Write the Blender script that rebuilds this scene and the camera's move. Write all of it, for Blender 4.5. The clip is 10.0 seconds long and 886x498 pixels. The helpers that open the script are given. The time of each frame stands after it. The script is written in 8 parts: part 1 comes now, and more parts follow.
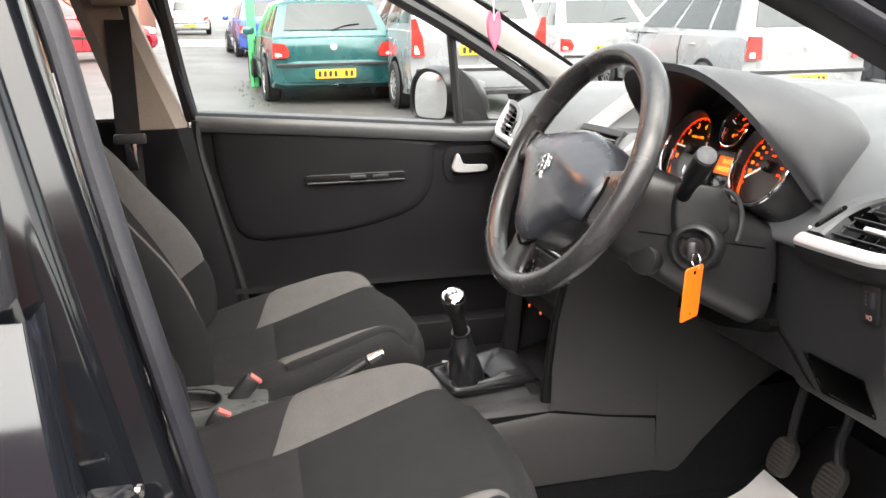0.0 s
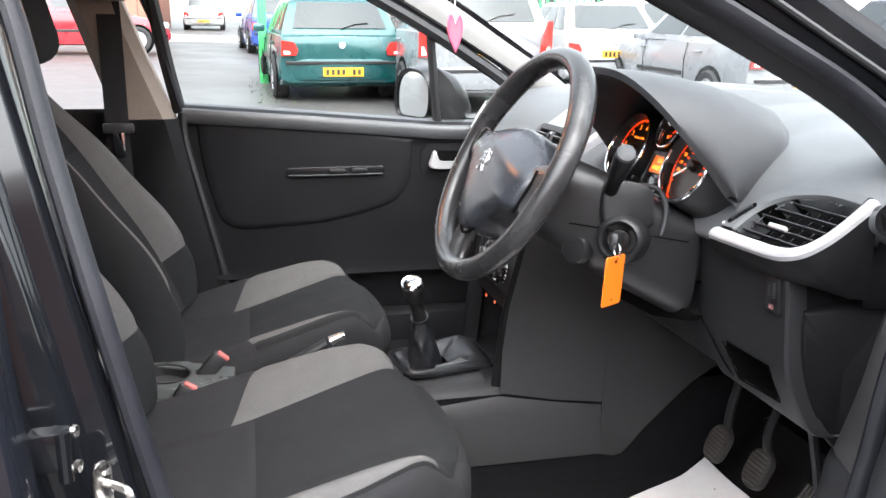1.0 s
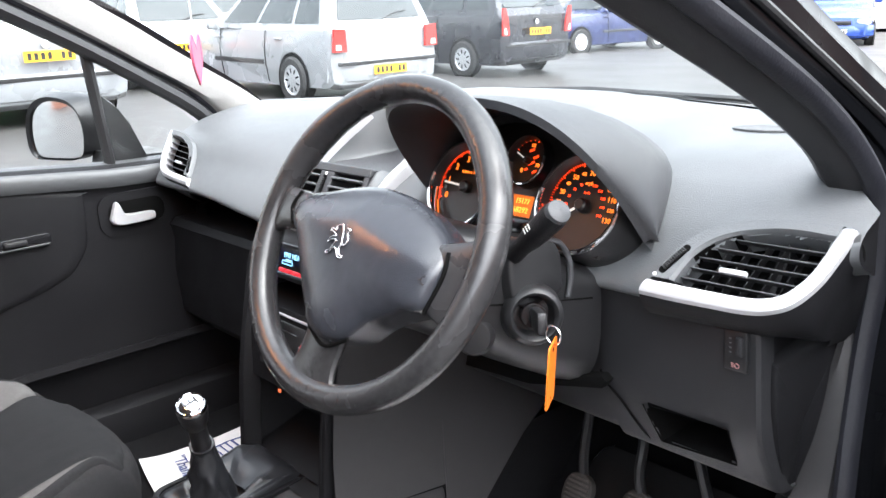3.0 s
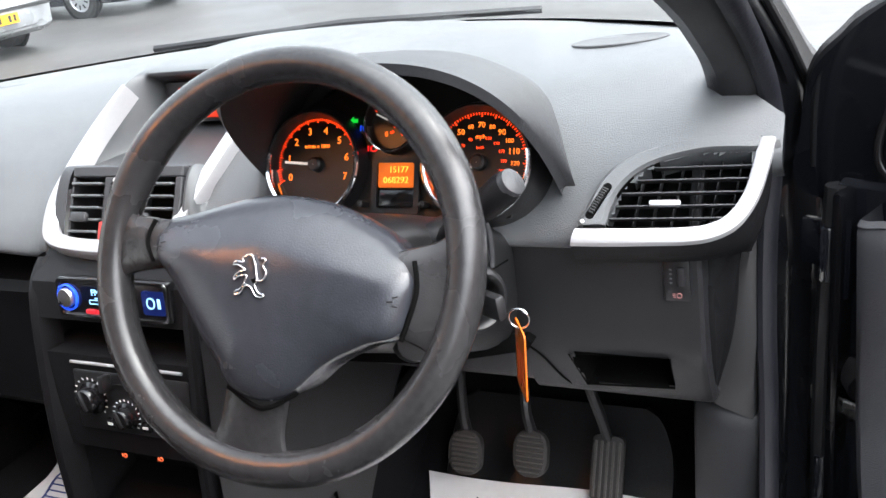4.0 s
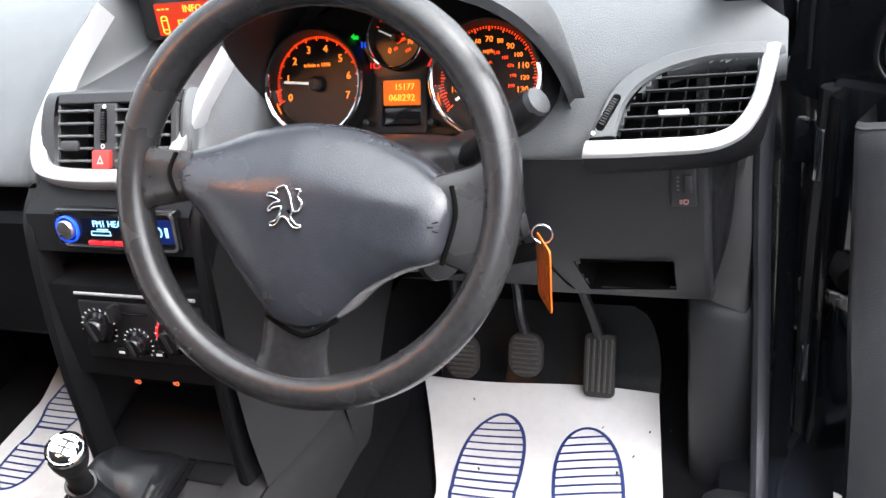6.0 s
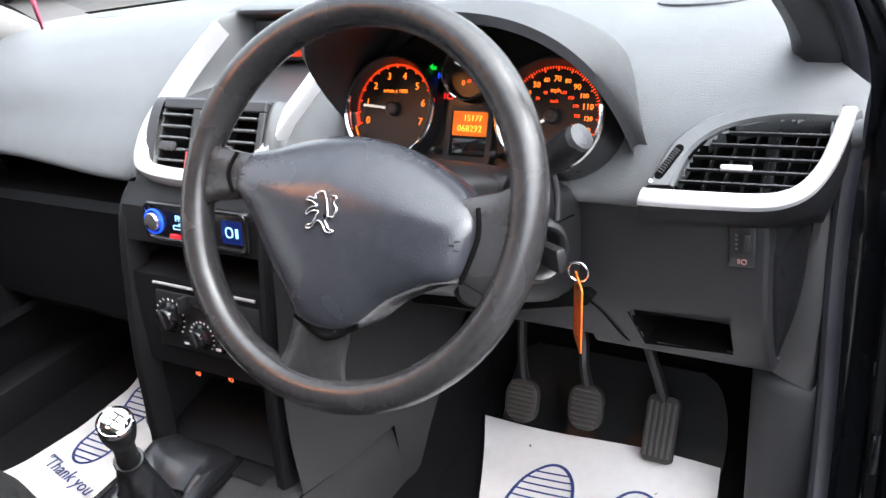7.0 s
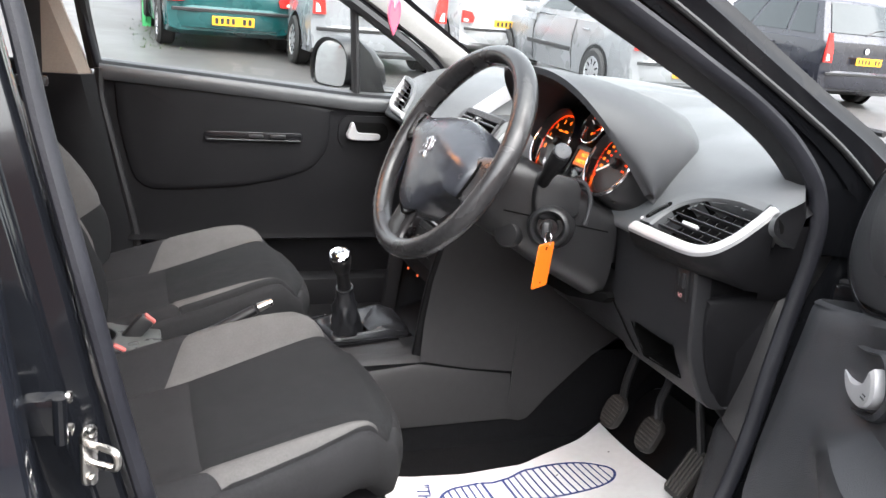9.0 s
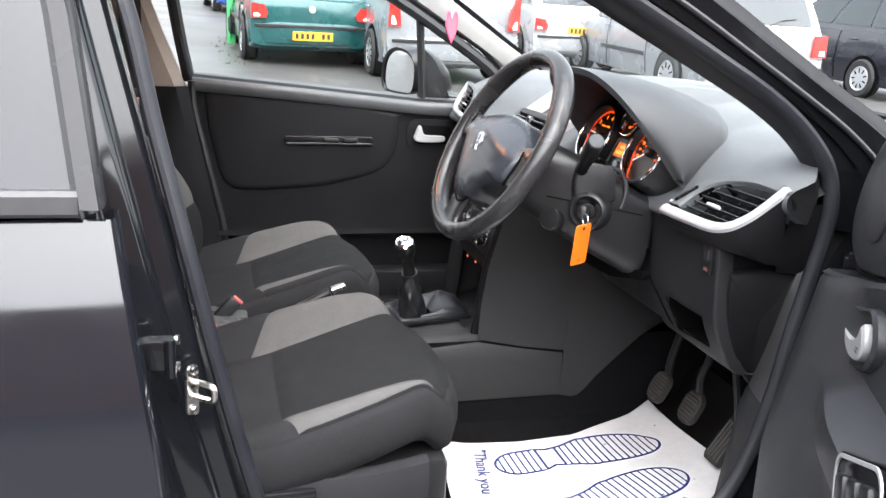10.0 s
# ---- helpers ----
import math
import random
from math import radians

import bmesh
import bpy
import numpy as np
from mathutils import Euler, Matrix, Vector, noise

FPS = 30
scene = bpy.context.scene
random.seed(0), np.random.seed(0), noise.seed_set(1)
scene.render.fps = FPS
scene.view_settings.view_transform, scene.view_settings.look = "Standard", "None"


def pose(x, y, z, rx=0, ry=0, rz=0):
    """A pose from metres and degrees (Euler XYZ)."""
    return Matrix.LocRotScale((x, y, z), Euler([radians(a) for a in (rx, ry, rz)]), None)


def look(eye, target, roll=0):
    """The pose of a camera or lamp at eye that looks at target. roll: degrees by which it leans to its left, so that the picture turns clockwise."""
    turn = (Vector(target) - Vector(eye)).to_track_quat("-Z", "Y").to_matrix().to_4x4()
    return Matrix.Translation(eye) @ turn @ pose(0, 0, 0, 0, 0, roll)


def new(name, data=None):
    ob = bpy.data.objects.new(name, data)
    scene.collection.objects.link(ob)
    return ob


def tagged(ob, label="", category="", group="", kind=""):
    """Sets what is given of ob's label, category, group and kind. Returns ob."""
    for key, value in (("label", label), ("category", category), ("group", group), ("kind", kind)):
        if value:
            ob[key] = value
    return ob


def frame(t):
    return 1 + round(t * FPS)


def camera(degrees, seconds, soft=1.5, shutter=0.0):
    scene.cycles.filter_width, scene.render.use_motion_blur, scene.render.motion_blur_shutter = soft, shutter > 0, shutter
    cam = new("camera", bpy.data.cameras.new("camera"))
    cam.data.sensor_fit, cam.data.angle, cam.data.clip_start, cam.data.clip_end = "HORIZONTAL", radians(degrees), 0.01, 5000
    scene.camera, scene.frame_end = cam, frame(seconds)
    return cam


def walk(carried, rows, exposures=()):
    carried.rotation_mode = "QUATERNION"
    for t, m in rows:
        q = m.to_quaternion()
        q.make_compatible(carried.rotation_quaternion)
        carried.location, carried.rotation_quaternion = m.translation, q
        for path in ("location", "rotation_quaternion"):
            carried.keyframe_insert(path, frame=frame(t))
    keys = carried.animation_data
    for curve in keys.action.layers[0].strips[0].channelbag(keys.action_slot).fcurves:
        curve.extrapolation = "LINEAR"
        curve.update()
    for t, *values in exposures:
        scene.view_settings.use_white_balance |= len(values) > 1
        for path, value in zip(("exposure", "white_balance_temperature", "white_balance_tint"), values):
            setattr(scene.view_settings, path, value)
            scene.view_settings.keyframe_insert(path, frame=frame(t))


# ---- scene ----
cam = camera(55.2, 10.0)
PATH = [
    (0, (-0.373, -1.39, 1.167), (0.073, 0.5, 0.691), -1.1),
    (0.5, (-0.315, -1.458, 1.161), (0.116, 0.437, 0.686), -0.5),
    (1, (-0.307, -1.492, 1.166), (0.119, 0.404, 0.693), 0.3),
    (1.5, (-0.271, -1.486, 1.165), (0.149, 0.409, 0.685), 0.2),
    (2, (-0.292, -1.372, 1.168), (0.227, 0.494, 0.667), 1.0),
    (2.5, (-0.394, -1.169, 1.193), (0.562, 0.513, 0.687), -1.3),
    (2.7, (-0.426, -1.122, 1.206), (0.666, 0.471, 0.687), -2.3),
    (3.8, (-0.459, -0.803, 1.239), (1.139, 0.2, 0.577), -7.6),
    (4, (-0.464, -0.765, 1.26), (1.177, 0.074, 0.482), -9.3),
    (4.5, (-0.469, -0.726, 1.274), (1.184, -0.064, 0.362), -8.1),
    (5, (-0.482, -0.711, 1.29), (1.115, -0.043, 0.289), -9.2),
    (5.5, (-0.49, -0.701, 1.294), (1.101, -0.022, 0.291), -9.8),
    (6.8, (-0.48, -0.733, 1.287), (1.044, 0.081, 0.28), -10.4),
    (7, (-0.477, -0.784, 1.264), (1.034, 0.206, 0.406), -7.8),
    (7.5, (-0.475, -0.946, 1.21), (0.972, 0.299, 0.615), -0.0),
    (8, (-0.491, -1.146, 1.212), (0.755, 0.314, 0.649), 0.9),
    (8.5, (-0.434, -1.351, 1.217), (0.492, 0.333, 0.664), 1.5),
    (9, (-0.414, -1.537, 1.21), (0.284, 0.255, 0.66), 5.1),
    (9.5, (-0.424, -1.652, 1.229), (0.167, 0.176, 0.675), 2.5),
    (10, (-0.424, -1.703, 1.214), (0.099, 0.15, 0.672), 3.2),
]
walk(cam, [(t, look(eye, target, roll)) for t, eye, target, roll in PATH], [(0.0, 2.70, 6950, 10), (0.5, 2.72, 6650, 10), (1.0, 2.74, 6350, 10), (2.0, 2.78, 6250, 10), (2.5, 2.98, 6200, 10), (3.2, 2.86, 6250, 10), (4.0, 2.70, 6300, 10), (5.5, 2.80, 6350, 10), (7.0, 2.82, 6200, 10), (8.0, 2.70, 6200, 10), (9.0, 2.68, 6450, 10), (10.0, 2.68, 6350, 10)])
import functools


# ---------------------------------------------------------------- world and light
world = bpy.data.worlds.new("overcast_sky")
scene.world = world
world.use_nodes = True
wn = world.node_tree.nodes
sky = wn.new("ShaderNodeTexSky")
sky.sky_type, sky.sun_disc = "NISHITA", False
sky.sun_elevation, sky.sun_rotation = radians(56), radians(173)
sky.dust_density, sky.air_density = 3.0, 1.6
hsv = wn.new("ShaderNodeHueSaturation")
hsv.inputs["Saturation"].default_value = 0.25
world.node_tree.links.new(sky.outputs[0], hsv.inputs["Color"])
world.node_tree.links.new(hsv.outputs[0], wn["Background"].inputs[0])
wn["Background"].inputs[1].default_value = 0.15
sun = new("sun", bpy.data.lights.new("sun", "SUN"))
sun.data.energy, sun.data.angle, sun.data.color = 1.45, radians(100), (1.0, 0.98, 0.96)
sun.matrix_world = look((1.0, -8.5, 12.5), (0, 0, 0))


# ---------------------------------------------------------------- materials
def mat(name, colour, rough=0.5, metal=0.0, vary=0.15, scale=12.0, bump=0.0, bscale=400.0, spec=0.5, coat=0.0, emit=0.0):
    """A procedural material: base colour with two scales of variation, a fine relief, and uneven roughness."""
    m = bpy.data.materials.new(name)
    m.use_nodes = True
    t = m.node_tree
    n, l = t.nodes, t.links
    b = n["Principled BSDF"]
    b.inputs["Metallic"].default_value = metal
    b.inputs["Specular IOR Level"].default_value = spec
    b.inputs["Coat Weight"].default_value = coat
    b.inputs["Coat Roughness"].default_value = 0.08
    co = n.new("ShaderNodeTexCoord")
    n1 = n.new("ShaderNodeTexNoise")
    n1.inputs["Scale"].default_value, n1.inputs["Detail"].default_value = scale, 5
    n2 = n.new("ShaderNodeTexNoise")
    n2.inputs["Scale"].default_value, n2.inputs["Detail"].default_value = scale * 9, 3
    for k in (n1, n2):
        l.new(co.outputs["Object"], k.inputs["Vector"])
    add = n.new("ShaderNodeMath")
    add.operation = "ADD"
    l.new(n1.outputs["Fac"], add.inputs[0]), l.new(n2.outputs["Fac"], add.inputs[1])
    ramp = n.new("ShaderNodeMapRange")
    ramp.inputs["From Min"].default_value, ramp.inputs["From Max"].default_value = 0.6, 1.4
    ramp.inputs["To Min"].default_value, ramp.inputs["To Max"].default_value = 1 - vary, 1 + vary
    l.new(add.outputs[0], ramp.inputs["Value"])
    mul = n.new("ShaderNodeVectorMath")
    mul.operation = "SCALE"
    mul.inputs[0].default_value = colour
    l.new(ramp.outputs[0], mul.inputs["Scale"])
    l.new(mul.outputs[0], b.inputs["Base Color"])
    rr = n.new("ShaderNodeMapRange")
    rr.inputs["From Min"].default_value, rr.inputs["From Max"].default_value = 0.35, 0.65
    rr.inputs["To Min"].default_value, rr.inputs["To Max"].default_value = max(rough - 0.06, 0.02), min(rough + 0.06, 1)
    l.new(n1.outputs["Fac"], rr.inputs["Value"])
    l.new(rr.outputs[0], b.inputs["Roughness"])
    if bump:
        n3 = n.new("ShaderNodeTexNoise")
        n3.inputs["Scale"].default_value, n3.inputs["Detail"].default_value = bscale, 2
        l.new(co.outputs["Object"], n3.inputs["Vector"])
        bp = n.new("ShaderNodeBump")
        bp.inputs["Strength"].default_value, bp.inputs["Distance"].default_value = bump, 0.002
        l.new(n3.outputs["Fac"], bp.inputs["Height"])
        l.new(bp.outputs[0], b.inputs["Normal"])
    if emit:
        b.inputs["Emission Color"].default_value = (*colour, 1)
        b.inputs["Emission Strength"].default_value = emit
    return m


def glass(name, tint=(0.92, 0.95, 0.94), clear=0.9):
    m = bpy.data.materials.new(name)
    m.use_nodes = True
    n, l = m.node_tree.nodes, m.node_tree.links
    out = n["Material Output"]
    n.remove(n["Principled BSDF"])
    tr, gl, mx, lw = n.new("ShaderNodeBsdfTransparent"), n.new("ShaderNodeBsdfGlossy"), n.new("ShaderNodeMixShader"), n.new("ShaderNodeLayerWeight")
    tr.inputs[0].default_value = (*[c * clear for c in tint], 1)
    gl.inputs["Roughness"].default_value = 0.02
    lw.inputs["Blend"].default_value = 0.5
    pw, sc = n.new("ShaderNodeMath"), n.new("ShaderNodeMath")
    pw.operation, sc.operation = "POWER", "MULTIPLY_ADD"
    pw.inputs[1].default_value, sc.inputs[1].default_value, sc.inputs[2].default_value = 5.0, 0.55, 0.05
    l.new(lw.outputs["Facing"], pw.inputs[0]), l.new(pw.outputs[0], sc.inputs[0]), l.new(sc.outputs[0], mx.inputs[0])
    l.new(tr.outputs[0], mx.inputs[1]), l.new(gl.outputs[0], mx.inputs[2])
    l.new(mx.outputs[0], out.inputs["Surface"])
    return m


M = dict(
    dash=mat("dash_soft_plastic", (0.084, 0.088, 0.092), 0.46, bump=0.35, bscale=700, vary=0.08, scale=6),
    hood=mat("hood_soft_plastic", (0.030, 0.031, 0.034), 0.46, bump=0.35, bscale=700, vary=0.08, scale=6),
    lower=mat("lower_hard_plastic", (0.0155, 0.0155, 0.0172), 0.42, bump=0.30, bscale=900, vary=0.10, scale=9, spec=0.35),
    black=mat("black_plastic", (0.012, 0.012, 0.013), 0.38, vary=0.15, bump=0.15, bscale=700),
    jambdark=mat("black_door_frame", (0.004, 0.0042, 0.005), 0.22, vary=0.1, spec=0.12, coat=0.12),
    gloss=mat("gloss_black_plastic", (0.008, 0.008, 0.009), 0.18, vary=0.1),
    # near-black, so openings, gaps and slots carry their shade in the colour
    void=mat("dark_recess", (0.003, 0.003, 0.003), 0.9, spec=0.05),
    seal=mat("seal_rubber", (0.0095, 0.0098, 0.0135), 0.50, vary=0.25, scale=18, bump=0.2, bscale=300, spec=0.4),
    rubber=mat("rubber", (0.009, 0.009, 0.010), 0.50, vary=0.2, scale=20, bump=0.2, bscale=300),
    leather=mat("worn_wheel_skin", (0.022, 0.0215, 0.0225), 0.24, vary=0.30, scale=16, bump=0.11, bscale=900),
    # darker than the plastic itself: the cabin's shade is put into the colour
    doorp=mat("shaded_hard_plastic", (0.0068, 0.0068, 0.0078), 0.48, bump=0.30, bscale=900, vary=0.12, scale=9, spec=0.16),
    padskin=mat("airbag_skin", (0.027, 0.029, 0.035), 0.23, vary=0.14, scale=10, bump=0.13, bscale=700),
    silver=mat("silver_paint", (0.40, 0.40, 0.41), 0.34, 0.35, vary=0.04, scale=30),
    # lighter trim colour for the open door, which stands in more light
    trimgrey=mat("lit_door_plastic", (0.026, 0.027, 0.030), 0.36, bump=0.35, bscale=700, vary=0.08, scale=6),
    # lower plastic made lighter, with daylight from the door opening in its colour
    side=mat("lit_hard_plastic", (0.028, 0.0272, 0.0282), 0.42, bump=0.30, bscale=900, vary=0.10, scale=9, spec=0.35),
    chrome=mat("chrome", (0.82, 0.82, 0.84), 0.10, 1.0, vary=0.03),
    steel=mat("bright_steel", (0.60, 0.58, 0.55), 0.28, 1.0, vary=0.15, scale=40),
    fabric_d=mat("dark_seat_weave", (0.0115, 0.012, 0.013), 0.92, vary=0.22, scale=30, bump=0.6, bscale=900, spec=0.2),
    fabric_m=mat("charcoal_seat_weave", (0.0150, 0.0150, 0.0162), 0.92, vary=0.22, scale=30, bump=0.6, bscale=900, spec=0.2),
    fabric_l=mat("light_grey_seat_weave", (0.078, 0.076, 0.075), 0.92, vary=0.16, scale=40, bump=0.7, bscale=800, spec=0.2),
    carpet=mat("black_carpet", (0.006, 0.006, 0.0068), 0.98, vary=0.4, scale=60, bump=0.9, bscale=600, spec=0.1),
    paper=mat("mat_paper", (0.62, 0.60, 0.59), 0.75, vary=0.05, scale=7, bump=0.25, bscale=60),
    ink=mat("blue_ink", (0.022, 0.038, 0.15), 0.7, vary=0.15, scale=50),
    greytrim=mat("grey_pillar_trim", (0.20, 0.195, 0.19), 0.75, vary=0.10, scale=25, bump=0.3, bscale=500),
    jamb=mat("black_jamb_paint", (0.005, 0.0055, 0.007), 0.13, vary=0.06, coat=0.55, spec=0.2),
    beige=mat("beige_pillar_trim", (0.26, 0.215, 0.180), 0.75, vary=0.10, scale=25, bump=0.3, bscale=500),
    headl=mat("pale_headliner", (0.45, 0.43, 0.41), 0.9, vary=0.06, scale=25, bump=0.4, bscale=500),
    paint=mat("black_car_paint", (0.008, 0.009, 0.012), 0.12, vary=0.06, coat=0.75, spec=0.25),
    orange=mat("orange_tag", (0.62, 0.125, 0.006), 0.45, vary=0.06, scale=30),
    belt=mat("belt_webbing", (0.012, 0.012, 0.013), 0.8, vary=0.2, bump=0.5, bscale=500),
    pink=mat("pink_card", (0.50, 0.11, 0.16), 0.6, vary=0.12, scale=40),
    glow=mat("amber_glow", (1.0, 0.055, 0.005), 0.5, emit=0.28, vary=0.0),
    lcd=mat("amber_display", (0.8, 0.15, 0.008), 0.4, emit=0.085, vary=0.0),
    lcd_ink=mat("bright_amber", (1.0, 0.42, 0.04), 0.4, emit=0.26, vary=0.0),
    figure=mat("orange_figure", (1.0, 0.19, 0.015), 0.4, emit=0.30, vary=0.0),
    redglow=mat("red_glow", (1.0, 0.02, 0.02), 0.5, emit=0.14, vary=0.0),
    blueglow=mat("blue_glow", (0.02, 0.10, 1.0), 0.5, emit=0.13, vary=0.0),
    cyan=mat("cyan_glow", (0.30, 0.65, 1.0), 0.5, emit=0.22, vary=0.0),
    greenglow=mat("green_glow", (0.02, 0.8, 0.05), 0.5, emit=0.12, vary=0.0),
    face=mat("gauge_face", (0.012, 0.010, 0.009), 0.35, vary=0.1),
    needle=mat("white_needle", (0.85, 0.80, 0.74), 0.5, emit=0.08, vary=0.0),
    redbtn=mat("red_button", (0.45, 0.035, 0.03), 0.4, vary=0.1),
    white=mat("white_mark", (0.75, 0.75, 0.75), 0.6, vary=0.05),
    glass=glass("window_glass"),
    mirror=mat("mirror_glass", (0.86, 0.87, 0.88), 0.02, 1.0, vary=0.0),
    asphalt=mat("damp_asphalt", (0.050, 0.048, 0.046), 0.50, vary=0.30, scale=0.8, bump=0.15, bscale=60),
    tyre=mat("tyre_rubber", (0.018, 0.018, 0.018), 0.8, vary=0.3, scale=15),
    alloy=mat("wheel_silver", (0.55, 0.56, 0.58), 0.35, 0.6, vary=0.1),
    redlens=mat("red_lens", (0.55, 0.025, 0.02), 0.15, vary=0.2, scale=20, coat=0.5),
    amberl=mat("clear_lens", (0.75, 0.72, 0.70), 0.15, vary=0.1, coat=0.5),
    plate=mat("yellow_plate", (0.80, 0.40, 0.015), 0.4, vary=0.05),
    brick=mat("brick_red", (0.26, 0.11, 0.075), 0.85, vary=0.3, scale=4, bump=0.5, bscale=50),
    green=mat("green_post_paint", (0.05, 0.36, 0.12), 0.5, vary=0.2),
    grass=mat("grass_green", (0.06, 0.10, 0.03), 0.9, vary=0.4, scale=20),
)


# ---------------------------------------------------------------- mesh helpers
def V(*a):
    return Vector(a)


def empty(name, at=(0, 0, 0), label="", category="", group="", kind=""):
    ob = new(name)
    ob.location = at
    ob.empty_display_size = 0.05
    return tagged(ob, label, category, group, kind)


def part(name, bm, material, parent=None, label="", smooth=35, m=None):
    """Links a bmesh, given in world places, as one mesh object under a thing or part."""
    if m is not None:
        bmesh.ops.transform(bm, matrix=m, verts=bm.verts)
    bmesh.ops.recalc_face_normals(bm, faces=bm.faces)
    me = bpy.data.meshes.new(name)
    bm.to_mesh(me)
    bm.free()
    for p in me.polygons:
        p.use_smooth = smooth > 0
    if smooth:
        me.set_sharp_from_angle(angle=radians(smooth))
    for one in (material if isinstance(material, (list, tuple)) else [material]):
        me.materials.append(M[one] if isinstance(one, str) else one)
    ob = new(name, me)
    if parent is not None:
        ob.parent = parent
        base = parent
        while base.parent is not None:
            base = base.parent
        ob.matrix_parent_inverse = base.matrix_basis.inverted() if parent is base else Matrix.Identity(4)
    if label:
        ob["label"] = label
    return ob


def loft(bm, rings, closed=False, cap=False):
    vs = [[bm.verts.new(p) for p in r] for r in rings]
    n = len(vs[0])
    for a, b in zip(vs, vs[1:]):
        for i in range(n if closed else n - 1):
            j = (i + 1) % n
            try:
                bm.faces.new((a[i], a[j], b[j], b[i]))
            except ValueError:
                pass
    if cap:
        for r in (vs[0], vs[-1]):
            try:
                bm.faces.new(r)
            except ValueError:
                pass
    return vs


def spline(pts, n, closed=False):
    """n + 1 points (n when closed) along a Catmull-Rom curve through pts."""
    pts = [Vector(p) for p in pts]
    k = len(pts)
    out = []
    spans = k if closed else k - 1
    for s in range(n if closed else n + 1):
        u = s * spans / n
        i = min(int(u), spans - 1)
        f = u - i
        g = lambda j: pts[j % k] if closed else pts[max(0, min(k - 1, j))]
        a, b, c, d = g(i - 1), g(i), g(i + 1), g(i + 2)
        out.append(0.5 * (2 * b + (c - a) * f + (2 * a - 5 * b + 4 * c - d) * f * f + (3 * b - a - 3 * c + d) * f ** 3))
    return out


def tube(bm, pts, r, n=12, closed=False, flat=1.0, up=None, cap=True):
    """A tube along pts; r is a number or one for each point; flat squashes it along its second axis."""
    pts = [Vector(p) for p in pts]
    k = len(pts)
    rings = []
    prev = Vector(up) if up else None
    for i, p in enumerate(pts):
        a = pts[(i - 1) % k] if closed or i else pts[i]
        b = pts[(i + 1) % k] if closed or i < k - 1 else pts[i]
        d = (b - a).normalized()
        if prev is None:
            prev = d.orthogonal()
        side = (prev - d * prev.dot(d)).normalized()
        if not up:
            prev = side
        oth = d.cross(side)
        rad = r[i] if isinstance(r, (list, tuple)) else r
        rings.append([p + rad * (math.cos(2 * math.pi * j / n) * side + flat * math.sin(2 * math.pi * j / n) * oth) for j in range(n)])
    if closed:
        rings.append(rings[0])
        vs = [[bm.verts.new(q) for q in rr] for rr in rings[:-1]]
        for i in range(k):
            a, b = vs[i], vs[(i + 1) % k]
            for j in range(n):
                bm.faces.new((a[j], a[(j + 1) % n], b[(j + 1) % n], b[j]))
    else:
        loft(bm, rings, True, cap)
    return bm


def box(bm, c, size, bev=0.0, seg=2, m=None):
    r = bmesh.ops.create_cube(bm, size=1.0)["verts"]
    bmesh.ops.scale(bm, vec=size, verts=r)
    if bev:
        es = list({e for v in r for e in v.link_edges})
        out = bmesh.ops.bevel(bm, geom=es, offset=bev, segments=seg, affect="EDGES", profile=0.5)
        r = list({v for f in out["faces"] for v in f.verts} | {v for v in r if v.is_valid})
    mm = Matrix.Translation(c) @ (m or Matrix.Identity(4))
    bmesh.ops.transform(bm, matrix=mm, verts=r)
    return bm


def prism(bm, poly, depth, m, bev=0.0, seg=2):
    """A polygon in the xy plane, pushed out along z from 0 to depth, then placed by m."""
    lo = [bm.verts.new((x, y, 0)) for x, y in poly]
    hi = [bm.verts.new((x, y, depth)) for x, y in poly]
    k = len(poly)
    fs = [bm.faces.new(lo[::-1]), bm.faces.new(hi)]
    for i in range(k):
        fs.append(bm.faces.new((lo[i], lo[(i + 1) % k], hi[(i + 1) % k], hi[i])))
    vs = lo + hi
    if bev:
        es = list({e for f in fs[1:2] for e in f.edges})
        out = bmesh.ops.bevel(bm, geom=es, offset=bev, segments=seg, affect="EDGES", profile=0.5)
        vs = list({v for f in out["faces"] for v in f.verts} | {v for v in vs if v.is_valid})
    bmesh.ops.transform(bm, matrix=m, verts=vs)
    return bm


def turned(bm, prof, m, n=32, cap=True):
    """A profile of (radius, height) pairs turned round z, then placed by m."""
    loft(bm, [[m @ V(r * math.cos(2 * math.pi * j / n), r * math.sin(2 * math.pi * j / n), h) for j in range(n)] for r, h in prof], True, cap)
    return bm


def axes(at, out, up=(0, 0, 1)):
    """A pose at a place: z along out, y near up."""
    z = Vector(out).normalized()
    x = Vector(up).cross(z).normalized()
    y = z.cross(x)
    r = Matrix((x, y, z)).transposed().to_4x4()
    return Matrix.Translation(at) @ r


def rrect(w, h, r, n=4):
    """A rounded rectangle about the origin."""
    pts = []
    for cx, cy, a0 in ((w / 2 - r, h / 2 - r, 0), (-w / 2 + r, h / 2 - r, 90), (-w / 2 + r, -h / 2 + r, 180), (w / 2 - r, -h / 2 + r, 270)):
        for i in range(n + 1):
            a = radians(a0 + 90 * i / n)
            pts.append((cx + r * math.cos(a), cy + r * math.sin(a)))
    return pts


